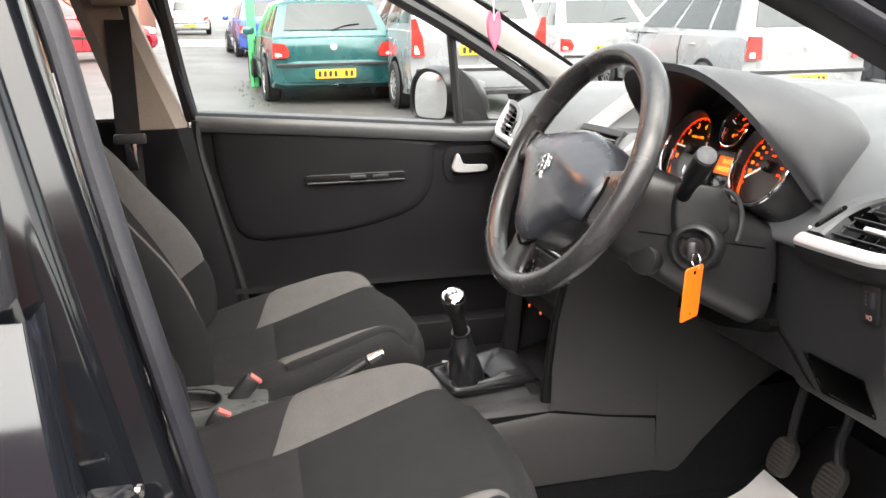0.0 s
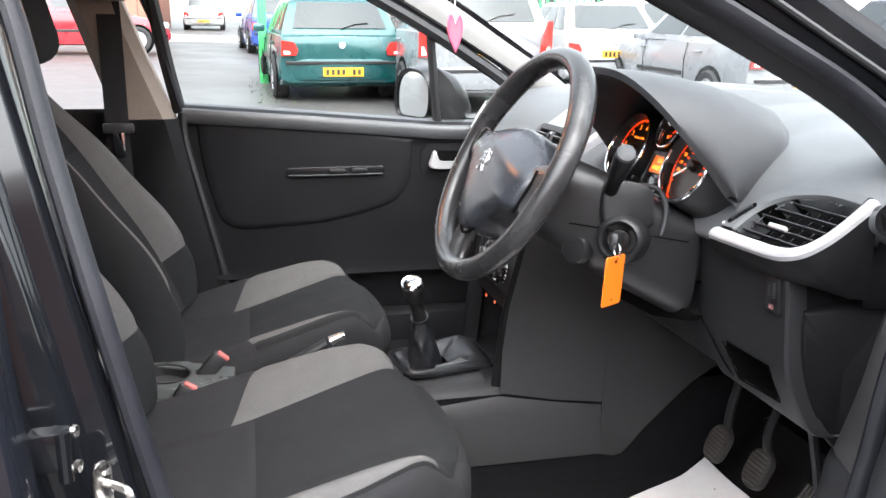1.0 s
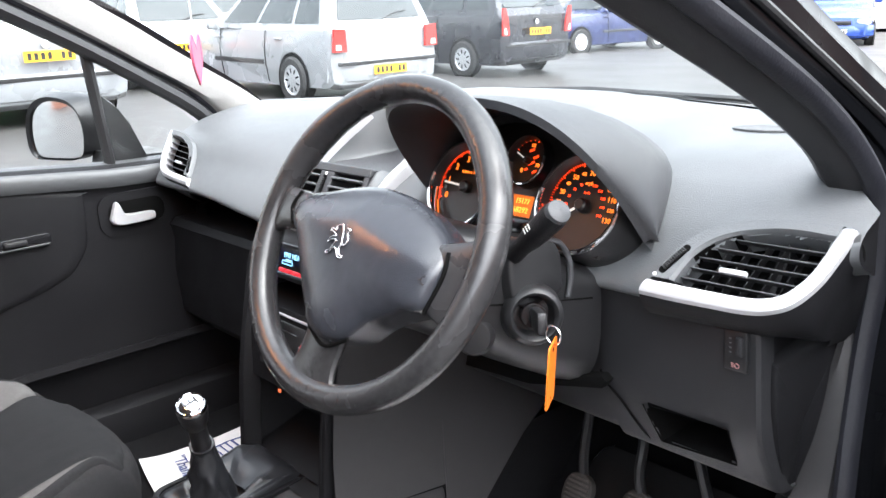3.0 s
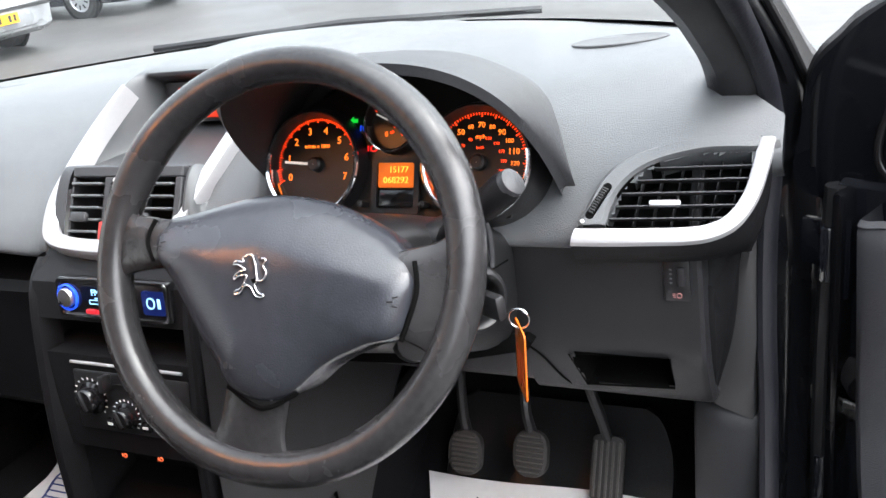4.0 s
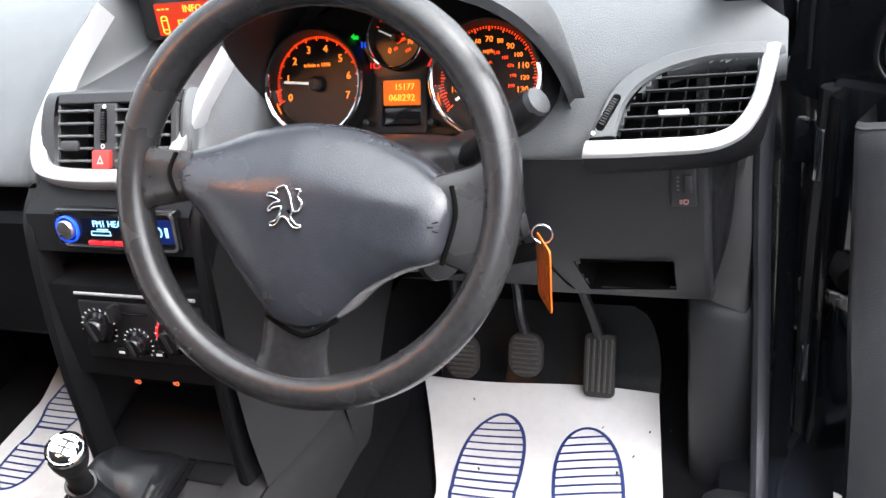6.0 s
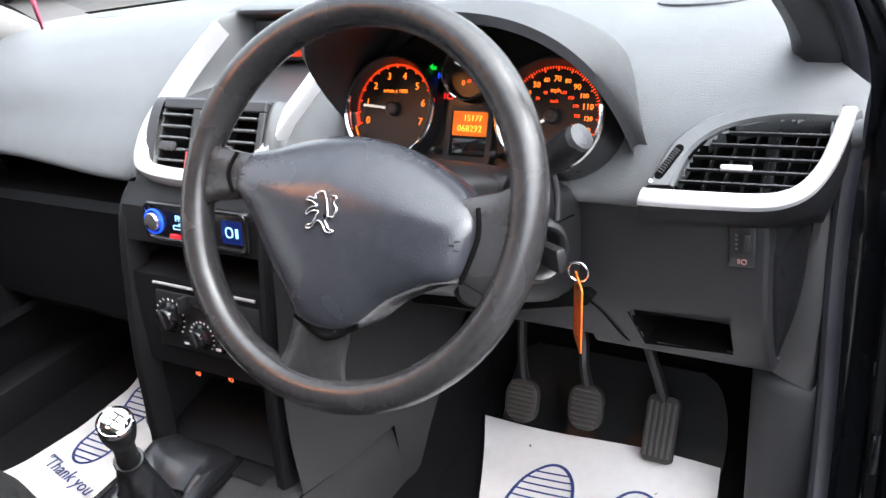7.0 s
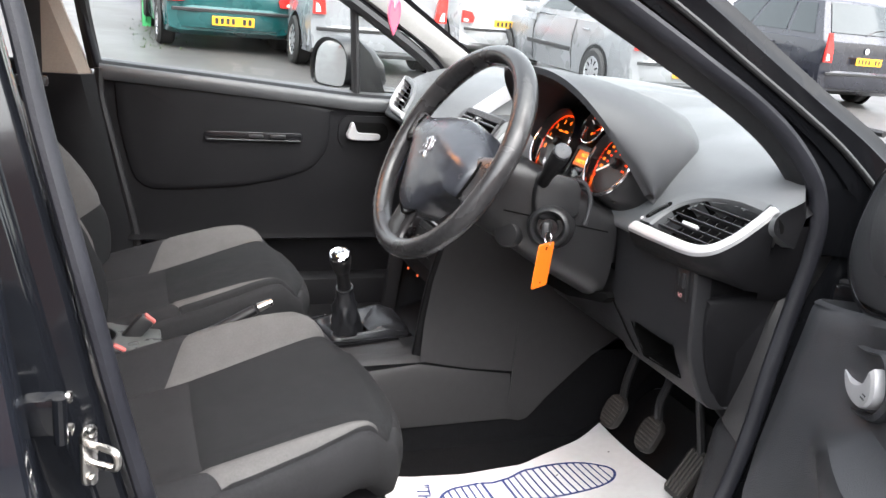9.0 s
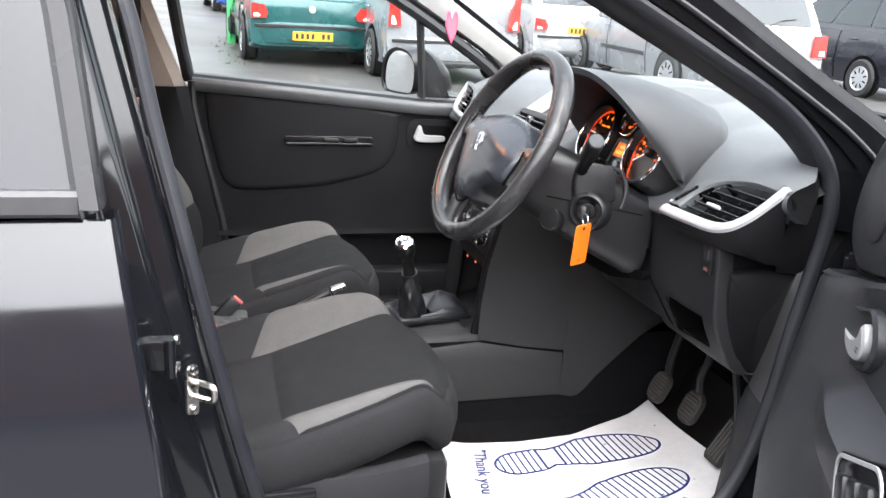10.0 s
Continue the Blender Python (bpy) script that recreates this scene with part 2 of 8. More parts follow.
def writing(name, text, size, m, material, parent, depth=0.0004):
    """Words as a thin raised mesh, centred on m, reading along its x axis."""
    cu = bpy.data.curves.new(name, "FONT")
    cu.body, cu.size, cu.extrude, cu.align_x, cu.align_y = text, size, depth, "CENTER", "CENTER"
    cu.resolution_u = 2
    tmp = bpy.data.objects.new(name, cu)
    me = bpy.data.meshes.new_from_object(tmp)
    bpy.data.objects.remove(tmp)
    bpy.data.curves.remove(cu)
    bm = bmesh.new()
    bm.from_mesh(me)
    bpy.data.meshes.remove(me)
    return part(name, bm, material, parent, m=m, smooth=0)


def B():
    return bmesh.new()


# ---------------------------------------------------------------- ground
def ground_z(x, y):
    return 0.01 + 0.041 * max(-30, min(y, 60)) - 0.015 * max(-30, min(x, 30))


bm = B()
gx = [-400, -150, -60, -30, -12, -4, 0, 4, 8, 12, 20, 30, 60, 150, 400]
gy = [-400, -150, -60, -30, -12, -4, 0, 4, 8, 12, 20, 30, 60, 150, 400]
loft(bm, [[V(x, y, ground_z(x, y)) for x in gx] for y in gy])
tagged(part("ground", bm, "asphalt"), "damp grey asphalt of a car sales forecourt", "ground", kind="structure")

# ---------------------------------------------------------------- body shell of the car that is looked into
shell = empty("car_body", (0, 0, 0.2), "black hatchback body with its front door open", "car body", kind="structure")


def shell_floor():
    bm = B()
    prof = [(-1.9, 0.40), (-0.75, 0.40), (-0.70, 0.388), (0.44, 0.388), (0.56, 0.43), (0.72, 0.62), (0.80, 0.95)]
    loft(bm, [[V(x, y, z) for x, z in prof] for y in (-0.70, -0.35, 0, 0.35, 0.70)])
    loft(bm, [[V(x, y, z - 0.03) for x, z in prof] for y in (-0.70, -0.35, 0, 0.35, 0.70)])
    part("floor_pan", bm, "carpet", shell, "black carpet on the floor and toe board")
    for s in (-1, 1):
        bm = B()
        sec = [(0.64, 0.36), (0.66, 0.43), (0.71, 0.445), (0.77, 0.43), (0.80, 0.38), (0.80, 0.25), (0.64, 0.25)]
        loft(bm, [[V(x, s * y, z) for y, z in sec] for x in (-1.6, -0.6, 0.0, 0.55)], True, True)
        part("sill", bm, "paint", shell)
    bm = B()
    loft(bm, [[V(x, y, 0.28) for x in (-2.0, 2.0)] for y in (-0.78, 0.78)])
    loft(bm, [[V(x, y, 0.26) for x in (-2.0, 2.0)] for y in (-0.78, 0.78)])
    part("underside", bm, "black", shell)


shell_floor()


# stations of the windscreen pillar from the scuttle up: foot of the trim at the glass, seal, outer painted edge
PILLAR = [
    ((0.56, 0.640, 0.955), (0.430, 0.703, 0.935), (0.66, 0.775, 0.950)),
    ((0.470, 0.640, 1.000), (0.428, 0.705, 0.985), (0.60, 0.752, 0.998)),
    ((0.441, 0.639, 1.031), (0.413, 0.700, 1.034), (0.545, 0.735, 1.034)),
    ((0.393, 0.640, 1.075), (0.372, 0.691, 1.083), (0.478, 0.718, 1.084)),
    ((0.334, 0.636, 1.113), (0.318, 0.683, 1.124), (0.400, 0.703, 1.132)),
    ((0.262, 0.632, 1.150), (0.240, 0.676, 1.167), (0.318, 0.688, 1.184)),
    ((0.150, 0.616, 1.205), (0.130, 0.656, 1.228), (0.205, 0.672, 1.254)),
    ((-0.020, 0.590, 1.287), (-0.03, 0.632, 1.310), (0.035, 0.652, 1.345)),
    ((-0.220, 0.560, 1.362), (-0.22, 0.606, 1.378), (-0.18, 0.630, 1.415)),
    ((-0.50, 0.545, 1.392), (-0.50, 0.592, 1.402), (-0.50, 0.620, 1.440)),
]


def shell_pillars():
    for s in (-1, 1):
        lines = [spline([V(x, s * y, z) for x, y, z in [row[k] for row in PILLAR]], 40) for k in range(3)]
        glass_edge, seal_line, outer = lines
        # moulded trim between the glass and the seal
        bm = B()
        rings = []
        for a, b, c in zip(glass_edge, seal_line, outer):
            if s > 0:
                a = V(c.x - 0.012, a.y + 0.030, c.z - 0.006)
            up = V(0.35, 0, 0.94)
            mid = a.lerp(b, 0.5) + V(-0.014, -s * 0.010, -0.016)
            rings.append([a + up * 0.012 + V(0, s * 0.004, 0), a, a.lerp(mid, 0.35) + V(-0.004, -s * 0.003, -0.005), mid, mid.lerp(b, 0.6) + V(-0.003, 0, -0.003), b, b + up * 0.02])
        loft(bm, rings, True, True)
        # same moulding in two tones: pale where lit, dark on the shaded near side
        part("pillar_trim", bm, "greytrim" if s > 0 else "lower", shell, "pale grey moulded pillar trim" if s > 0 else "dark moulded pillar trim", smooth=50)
        # painted outer pillar: a stepped channel from the seal out to the bright edge
        bm = B()
        rings = []
        for b, c in zip(seal_line, outer):
            up = V(0.35, 0, 0.94)
            w = c - b
            rings.append([b + V(0, 0, 0.004), b + w * 0.30 + V(0, 0, -0.004), b + w * 0.36 + V(0, s * 0.004, -0.010), b + w * 0.55 + V(0, s * 0.006, -0.010), b + w * 0.62 + V(0, s * 0.004, 0.003), b + w * 0.92 + V(0, s * 0.004, 0.002), c, c + V(0.012, -s * 0.004, 0.012), b + up * 0.03])
        loft(bm, rings, True, True)
        part("windscreen_pillar", bm, "jambdark", shell, "gloss black painted windscreen pillar", smooth=40)
        bm = tube(B(), [b.lerp(c, 0.58) + V(0, s * 0.008, -0.004) for b, c in zip(seal_line, outer)], 0.0045, 8)
        part("roof_gutter", bm, "rubber", shell)
        bm = B()
        lower = [V(-0.30, s * 0.705, 0.452), V(0.12, s * 0.708, 0.452), V(0.255, s * 0.708, 0.466), V(0.325, s * 0.707, 0.510), V(0.365, s * 0.705, 0.59), V(0.388, s * 0.703, 0.675), V(0.403, s * 0.700, 0.76), V(0.416, s * 0.699, 0.83), V(0.425, s * 0.700, 0.885)]
        front = [V(x, s * y, z) for x, y, z in [row[1] for row in PILLAR]]
        rear = [V(-0.560, s * 0.60, 1.36), V(-0.548, s * 0.612, 1.30), V(-0.512, s * 0.640, 1.19), V(-0.487, s * 0.664, 1.067), V(-0.453, s * 0.690, 0.92), V(-0.416, s * 0.698, 0.751), V(-0.378, s * 0.704, 0.60), V(-0.345, s * 0.706, 0.49)]
        tube(bm, spline(lower + front + rear, 150, True), 0.0118, 10, True, flat=0.75)
        part("door_seal", bm, "seal", shell, "dark rubber door seal")
        # hinge pillar below the windscreen
        bm = B()
        rows = []
        for z, x0 in ((0.27, 0.30), (0.46, 0.335), (0.60, 0.40), (0.75, 0.432), (0.85, 0.458), (0.93, 0.50), (1.0, 0.56)):
            rows.append([V(x, s * y, z) for x, y in ((x0 - 0.03, 0.700), (x0 - 0.006, 0.716), (x0 + 0.03, 0.722), (x0 + 0.045, 0.742), (0.535, 0.752), (0.575, 0.775), (0.75, 0.78), (0.75, 0.69))])
        loft(bm, rows, True, True)
        part("hinge_pillar", bm, "jambdark", shell)
        bm = prism(B(), [(0.545, 0.35), (0.66, 0.35), (0.66, 0.925), (0.545, 0.975)], 0.050, Matrix.Translation((0, s * 0.782 + 0.025, 0)) @ Matrix.Rotation(radians(90), 4, "X"), 0.004)
        part("wing_edge", bm, "paint", shell)
    # centre pillar on the driver's side, painted
    bm = B()
    rows = []
    for z, xf, y in ((0.27, -0.375, -0.718), (0.45, -0.375, -0.720), (0.60, -0.395, -0.720), (0.75, -0.432, -0.718), (0.93, -0.470, -0.708), (1.07, -0.503, -0.684), (1.25, -0.545, -0.645), (1.42, -0.585, -0.595)):
        rows.append([V(xf + a, y + b, z) for a, b in ((0.0, 0.05), (0.0, 0.010), (-0.006, 0.0), (-0.024, -0.004), (-0.030, -0.018), (-0.036, -0.022), (-0.060, -0.028), (-0.075, -0.048), (-0.085, -0.054), (-0.16, -0.056), (-0.16, 0.05))])
    loft(bm, rows, True, True)
    part("centre_pillar", bm, "jamb", shell, "gloss black painted centre pillar")
    # passenger side centre pillar: dark lower trim, beige upper trim
    bm = B()
    loft(bm, [[V(x - w, 0.66 - k, z), V(x - w * 0.6, 0.635 - k, z), V(x + w * 0.6, 0.635 - k, z), V(x + w, 0.66 - k, z), V(x + w, 0.72 - k, z), V(x - w, 0.72 - k, z)] for z, x, w, k in ((0.40, -0.50, 0.12, 0), (0.62, -0.50, 0.105, 0), (0.86, -0.535, 0.085, 0), (0.985, -0.555, 0.075, 0.005))], True, True)
    part("pillar_lower_trim", bm, "doorp", shell, "dark grey plastic lower pillar trim")
    bm = B()
    loft(bm, [[V(x - w, 0.665 - k, z), V(x - w * 0.6, 0.645 - k, z), V(x + w * 0.6, 0.645 - k, z), V(x + w, 0.665 - k, z), V(x + w, 0.72 - k, z), V(x - w, 0.72 - k, z)] for z, x, w, k in ((0.985, -0.555, 0.068, 0), (1.12, -0.60, 0.062, 0.02), (1.28, -0.65, 0.058, 0.055), (1.42, -0.69, 0.055, 0.10))], True, True)
    part("pillar_upper_trim", bm, "beige", shell, "beige upper pillar trim")


shell_pillars()


def shell_roof():
    xs = (-2.0, -1.6, -1.1, -0.6, -0.25)
    zc = (1.30, 1.42, 1.46, 1.465, 1.44)
    for name, mt, dz in (("roof", "paint", 0.0), ("headliner", "headl", -0.03)):
        bm = B()
        loft(bm, [[V(x, y, z + dz - 0.10 * (y / 0.62) ** 2) for y in (-0.62, -0.45, -0.2, 0, 0.2, 0.45, 0.62)] for x, z in zip(xs, zc)])
        part(name, bm, mt, shell)
    bm = B()
    loft(bm, [[V(-2.0, y, z) for y in (-0.72, 0, 0.72)] for z in (0.3, 1.0)])
    part("tailgate", bm, "lower", shell)
    # rear side walls
    bm = B()
    loft(bm, [[V(x, 0.70, z) for x in (-2.0, -1.3, -0.62)] for z in (0.3, 0.7, 1.0)])
    loft(bm, [[V(x, 0.80, z) for x in (-2.0, -1.3, -0.62)] for z in (0.3, 0.7, 1.0)])
    part("rear_side_panel", bm, "lower", shell)
    # windscreen
    bm = B()
    rows = []
    for f in np.linspace(0, 1, 9):
        row = []
        for y in np.linspace(-0.66, 0.66, 13):
            xb = 0.93 - 0.62 * y * y
            xt = -0.22 - 0.10 * y * y
            row.append(V(xb + (xt - xb) * f, y * (1 - 0.12 * f), 1.03 + 0.40 * f + 0.03 * math.sin(math.pi * f)))
        rows.append(row)
    loft(bm, rows)
    ws = part("windscreen", bm, "glass", shell, "clear laminated windscreen")
    ws.visible_shadow = False
    bm = B()
    rows = []
    for f in (0.012, 0.035, 0.062):
        rows.append([V(0.93 - 0.62 * y * y - 0.006 + (-1.15 + 0.52 * y * y) * f, y * (1 - 0.12 * f), 1.030 + 0.47 * f) for y in np.linspace(-0.66, 0.66, 25)])
    loft(bm, rows)
    part("frit_band", bm, "black", shell, "black band along the foot of the windscreen")
    # bonnet and wings beyond the windscreen
    bm = B()
    rows = []
    for f in np.linspace(0, 1, 8):
        rows.append([V(0.92 + 0.85 * f - 0.60 * y * y, y * (1.12 - 0.03 * f), 0.935 - 0.14 * f - 0.16 * f ** 3 - 0.10 * (abs(y) / 0.7) ** 3) for y in np.linspace(-0.7, 0.7, 13)])
    loft(bm, rows)
    part("bonnet", bm, "paint", shell)
    for s in (-1, 1):
        bm = B()
        loft(bm, [[V(x, s * y, z) for y, z in ((0.76, zt), (0.82, zt - 0.05), (0.85, 0.7), (0.84, 0.3))] for x, zt in ((0.60, 0.945), (1.0, 0.90), (1.5, 0.82), (1.9, 0.66))])
        part("front_wing", bm, "paint", shell)
    # wiper cowl and a resting wiper
    bm = B()
    loft(bm, [[V(0.93 + dx - 0.62 * y * y, y, 1.015 + dz) for dx, dz in ((-0.03, 0.0), (0.02, 0.012), (0.07, -0.01))] for y in np.linspace(-0.68, 0.68, 13)])
    part("scuttle", bm, "black", shell)
    bm = B()
    tube(bm, [V(0.955, -0.30, 1.045), V(0.90, 0.05, 1.062), V(0.80, 0.42, 1.06)], 0.007, 6)
    part("wiper", bm, "black", shell)


shell_roof()


# ---------------------------------------------------------------- dashboard
dash = empty("dashboard", (0.5, 0, 0.7), "grey soft-plastic dashboard with silver vent surrounds", "dashboard")


def lerp_keys(keys, y):
    if y <= keys[0][0]:
        return keys[0][1]
    for (y0, a), (y1, b) in zip(keys, keys[1:]):
        if y <= y1:
            f = (y - y0) / (y1 - y0)
            f = f * f * (3 - 2 * f)
            return [tuple(p + (q - p) * f for p, q in zip(u, v)) for u, v in zip(a, b)]
    return keys[-1][1]


# profiles from the windscreen down to the lip, as (x, z)
P_END = [(0.60, 1.045), (0.52, 1.052), (0.44, 1.040), (0.402, 1.020), (0.376, 1.007), (0.356, 0.998), (0.346, 0.986), (0.352, 0.968), (0.385, 0.950)]
P_VENT = [(0.74, 1.045), (0.60, 1.060), (0.47, 1.055), (0.39, 1.030), (0.338, 0.995), (0.304, 0.955), (0.284, 0.930), (0.281, 0.914), (0.30, 0.905)]
P_CLUS = [(0.88, 1.045), (0.74, 1.066), (0.60, 1.072), (0.47, 1.060), (0.385, 1.022), (0.325, 0.968), (0.280, 0.928), (0.263, 0.905), (0.29, 0.893)]
P_SIDE = [(0.90, 1.045), (0.74, 1.072), (0.58, 1.088), (0.46, 1.092), (0.37, 1.068), (0.30, 1.016), (0.228, 0.962), (0.197, 0.928), (0.215, 0.893)]
P_CAV = [(0.925, 1.045), (0.78, 1.075), (0.60, 1.092), (0.435, 1.090), (0.470, 1.055), (0.46, 1.006), (0.30, 1.002), (0.246, 1.012), (0.200, 0.940)]
P_PASS = [(0.88, 1.045), (0.72, 1.062), (0.56, 1.062), (0.44, 1.040), (0.36, 1.005), (0.30, 0.965), (0.255, 0.930), (0.235, 0.900), (0.26, 0.888)]
P_VENT_PASS = [(0.74, 1.045), (0.60, 1.062), (0.45, 1.058), (0.36, 1.040), (0.297, 1.010), (0.263, 0.967), (0.240, 0.936), (0.236, 0.920), (0.256, 0.908)]
DASH_KEYS = [(-0.718, P_END), (-0.60, P_VENT), (-0.46, P_VENT), (-0.40, P_CLUS), (-0.225, P_CLUS), (-0.178, P_SIDE), (-0.118, P_SIDE), (-0.102, P_CAV), (0.098, P_CAV), (0.114, P_SIDE), (0.19, P_PASS), (0.48, P_VENT_PASS), (0.64, P_VENT_PASS), (0.718, P_END)]


OPENING = [(-0.060, -0.027), (-0.015, -0.030), (0.030, -0.029), (0.053, -0.021), (0.069, 0.003), (0.079, 0.046), (0.032, 0.047), (-0.017, 0.033), (-0.044, 0.010)]


def vent_pose(s):
    """The face of the outer vent; s is -1 on the driver's side, 1 on the passenger's."""
    n = Vector((-0.70, 0.10 * s, 0.70)).normalized()
    if s > 0:
        n = Vector((-0.790, -0.030, 0.613)).normalized()
    x = Vector((0.1, s, 0))
    x = (x - n * x.dot(n)).normalized()
    y = Vector((0, 0, 1)) - n * n.z
    y = y.normalized()
    if s > 0:
        return Matrix.Translation((0.263, 0.575, 0.970)) @ Matrix((x * 0.905, y * 0.90, n)).transposed().to_4x4()
    return Matrix.Translation((0.305, -0.62, 0.957)) @ Matrix((x, y, n)).transposed().to_4x4()


def inside(x, y, poly):
    hit = False
    for (x0, y0), (x1, y1) in zip(poly, poly[1:] + poly[:1]):
        if (y0 > y) != (y1 > y) and x < (x1 - x0) * (y - y0) / (y1 - y0) + x0:
            hit = not hit
    return hit


def dash_top():
    bm = B()
    block = Matrix.Translation((0.197, 0.0, 0.940)) @ Matrix(((0, 0.5, -0.866), (-1, 0, 0), (0, 0.866, 0.5))).to_4x4()
    block_inv = block.inverted()
    rows = []
    ys = sorted(set([round(y, 4) for y in np.linspace(-0.718, 0.718, 50)] + [round(s * y, 4) for s in (-1, 1) for y in np.linspace(0.53, 0.716, 39)] + [-0.165, -0.118, -0.110, -0.102, 0.098, 0.106, 0.114, -0.195, -0.186, -0.178] + [round(y, 4) for y in np.linspace(-0.0995, 0.0955, 40)]))
    for y in ys:
        prof = lerp_keys(DASH_KEYS, y)
        xw = 0.93 - 0.62 * y * y
        pts = [V(x, y, z) for x, z in prof]
        pts[0].x = xw
        pts[1].x = xw - 0.15
        row = spline(pts, 64)
        # the ends draw in to meet the windscreen pillars
        for p in row:
            if p.x > 0.385:
                p.y = math.copysign(min(abs(p.y), max(0.638, 0.640 + (0.452 - p.x) * 1.2)), p.y)
        rows.append(row)
    loft(bm, rows)
    for row in (rows[0], rows[-1]):
        tip = sum(row[20:56:5], V(0, 0, 0)) / len(row[20:56:5]) + V(0.03, 0, -0.012)
        ring = [bm.verts.new(p) for p in row]
        mid = bm.verts.new(tip)
        for a, b in zip(ring, ring[1:]):
            bm.faces.new((a, b, mid)).material_index = 2
    for s in (-1, 1):
        inv = vent_pose(s).inverted()
        gone = []
        for f in bm.faces:
            p = inv @ f.calc_center_median()
            if abs(p.z) < 0.03 and inside(p.x, p.y, OPENING):
                gone.append(f)
        bmesh.ops.delete(bm, geom=gone, context="FACES")
    gone = []
    for f in bm.faces:
        q = f.calc_center_median()
        p = block_inv @ q
        if abs(p.z) < 0.035 and -0.0785 < p.x < 0.0975 and -0.002 < p.y < 0.0895:
            gone.append(f)
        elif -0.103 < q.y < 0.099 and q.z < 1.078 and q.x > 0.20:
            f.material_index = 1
    bmesh.ops.delete(bm, geom=gone, context="FACES")
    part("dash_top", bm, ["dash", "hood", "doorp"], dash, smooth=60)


dash_top()


def binnacle():
    c = -0.352
    edge, inner = [], []
    n = 64
    half = [V(0.298, 0.170, 0.972), V(0.322, 0.163, 0.990), V(0.358, 0.148, 1.020), V(0.384, 0.128, 1.046), V(0.405, 0.090, 1.062), V(0.425, 0.045, 1.072)]
    back = spline([V(p.x, c - p.y, p.z) for p in half] + [V(0.432, c, 1.076)] + [V(p.x, c + p.y, p.z) for p in half[::-1]], n)
    for i in range(n + 1):
        a = math.pi * i / n
        cs = math.copysign(abs(math.cos(a)) ** 0.55, math.cos(a))
        u = math.sin(a) ** 0.72
        edge.append(V(0.290 - 0.130 * u, c - 0.172 * cs, 0.976 + 0.159 * u))
        inner.append(V(0.325, c - 0.160 * cs, 0.945 + 0.150 * u))
    lip = [e + V(-0.004, 0, -0.006) + (V(0.3, c, 1.03) - e) * 0.03 for e in edge]
    rolled = [e + (b - e) * 0.05 + (e - V(0.3, c, 1.0)).normalized() * 0.002 for e, b in zip(edge, back)]
    skins = []
    for k in (0.2, 0.4, 0.6, 0.8):
        skins.append([e.lerp(b, k) + V(0, (e.y - c) / 0.17 * 0.010 * k * (1 - k) * 4, 0.012 * k * (1 - k) * 4 * math.sin(math.pi * i / n)) for i, (e, b) in enumerate(zip(edge, back))])
    sunk = [b + V(0.008 + 0.02 * math.sin(math.pi * i / n), (c - b.y) * 0.04, -0.006 - 0.024 * math.sin(math.pi * i / n)) for i, b in enumerate(back)]
    bm = B()
    loft(bm, [[p + (V(0.33, c, 1.0) - p) * 0.10 for p in inner], inner, lip, edge, rolled, *skins, back, sunk])
    part("instrument_hood", bm, "hood", dash, "dark grey hood arching over the instruments", smooth=50)
    return c


binnacle()


# ---------------------------------------------------------------- frames of reference
def basis(o, x, y):
    """A pose whose x and y axes run along x and (nearly) y; z comes out of the face."""
    x = Vector(x).normalized()
    y = Vector(y)
    y = (y - x * y.dot(x)).normalized()
    return Matrix.Translation(o) @ Matrix((x, y, x.cross(y))).transposed().to_4x4()


def at(m, x, y, z=0.0, turn=0.0):
    return m @ Matrix.Translation((x, y, z)) @ Matrix.Rotation(radians(turn), 4, "Z")


def pbox(name, m, size, material, parent, bev=0.002, label="", seg=2):
    return part(name, box(B(), (0, 0, 0), size, bev, seg), material, parent, label, m=m)


def flat_bar(bm, a, b, w, h):
    """A thin bar from a to b in the xy plane, w wide, from z 0 to h."""
    a, b = Vector((*a, 0)), Vector((*b, 0))
    d = (b - a).normalized()
    s = V(-d.y, d.x, 0) * w / 2
    lo = [bm.verts.new(p) for p in (a - s, b - s, b + s, a + s)]
    hi = [bm.verts.new(p.co + V(0, 0, h)) for p in lo]
    bm.faces.new(hi)
    for i in range(4):
        bm.faces.new((lo[i], lo[(i + 1) % 4], hi[(i + 1) % 4], hi[i]))


def ring2(bm, outer, inner, h0, h1):
    """A flat frame between two outlines of equal count, from height h0 to h1."""
    a = [V(x, y, h0) for x, y in outer]
    b = [V(x, y, h1) for x, y in outer]
    c = [V(x, y, h1) for x, y in inner]
    d = [V(x, y, h0) for x, y in inner]
    loft(bm, [a, b, c, d, a], True)


# ---------------------------------------------------------------- instruments
CL = basis((0.282, -0.352, 1.0), (0, -1, 0), (math.sin(radians(25)), 0, math.cos(radians(25))))
bm = prism(B(), [(-0.140, -0.052), (0.120, -0.052), (0.148, 0.0), (0.125, 0.060), (0.05, 0.094), (-0.06, 0.094), (-0.135, 0.062), (-0.162, 0.0)], 0.006, at(CL, 0, 0, -0.010))
clus = part("instrument_panel", bm, "face", dash, "black instrument panel lit in amber")


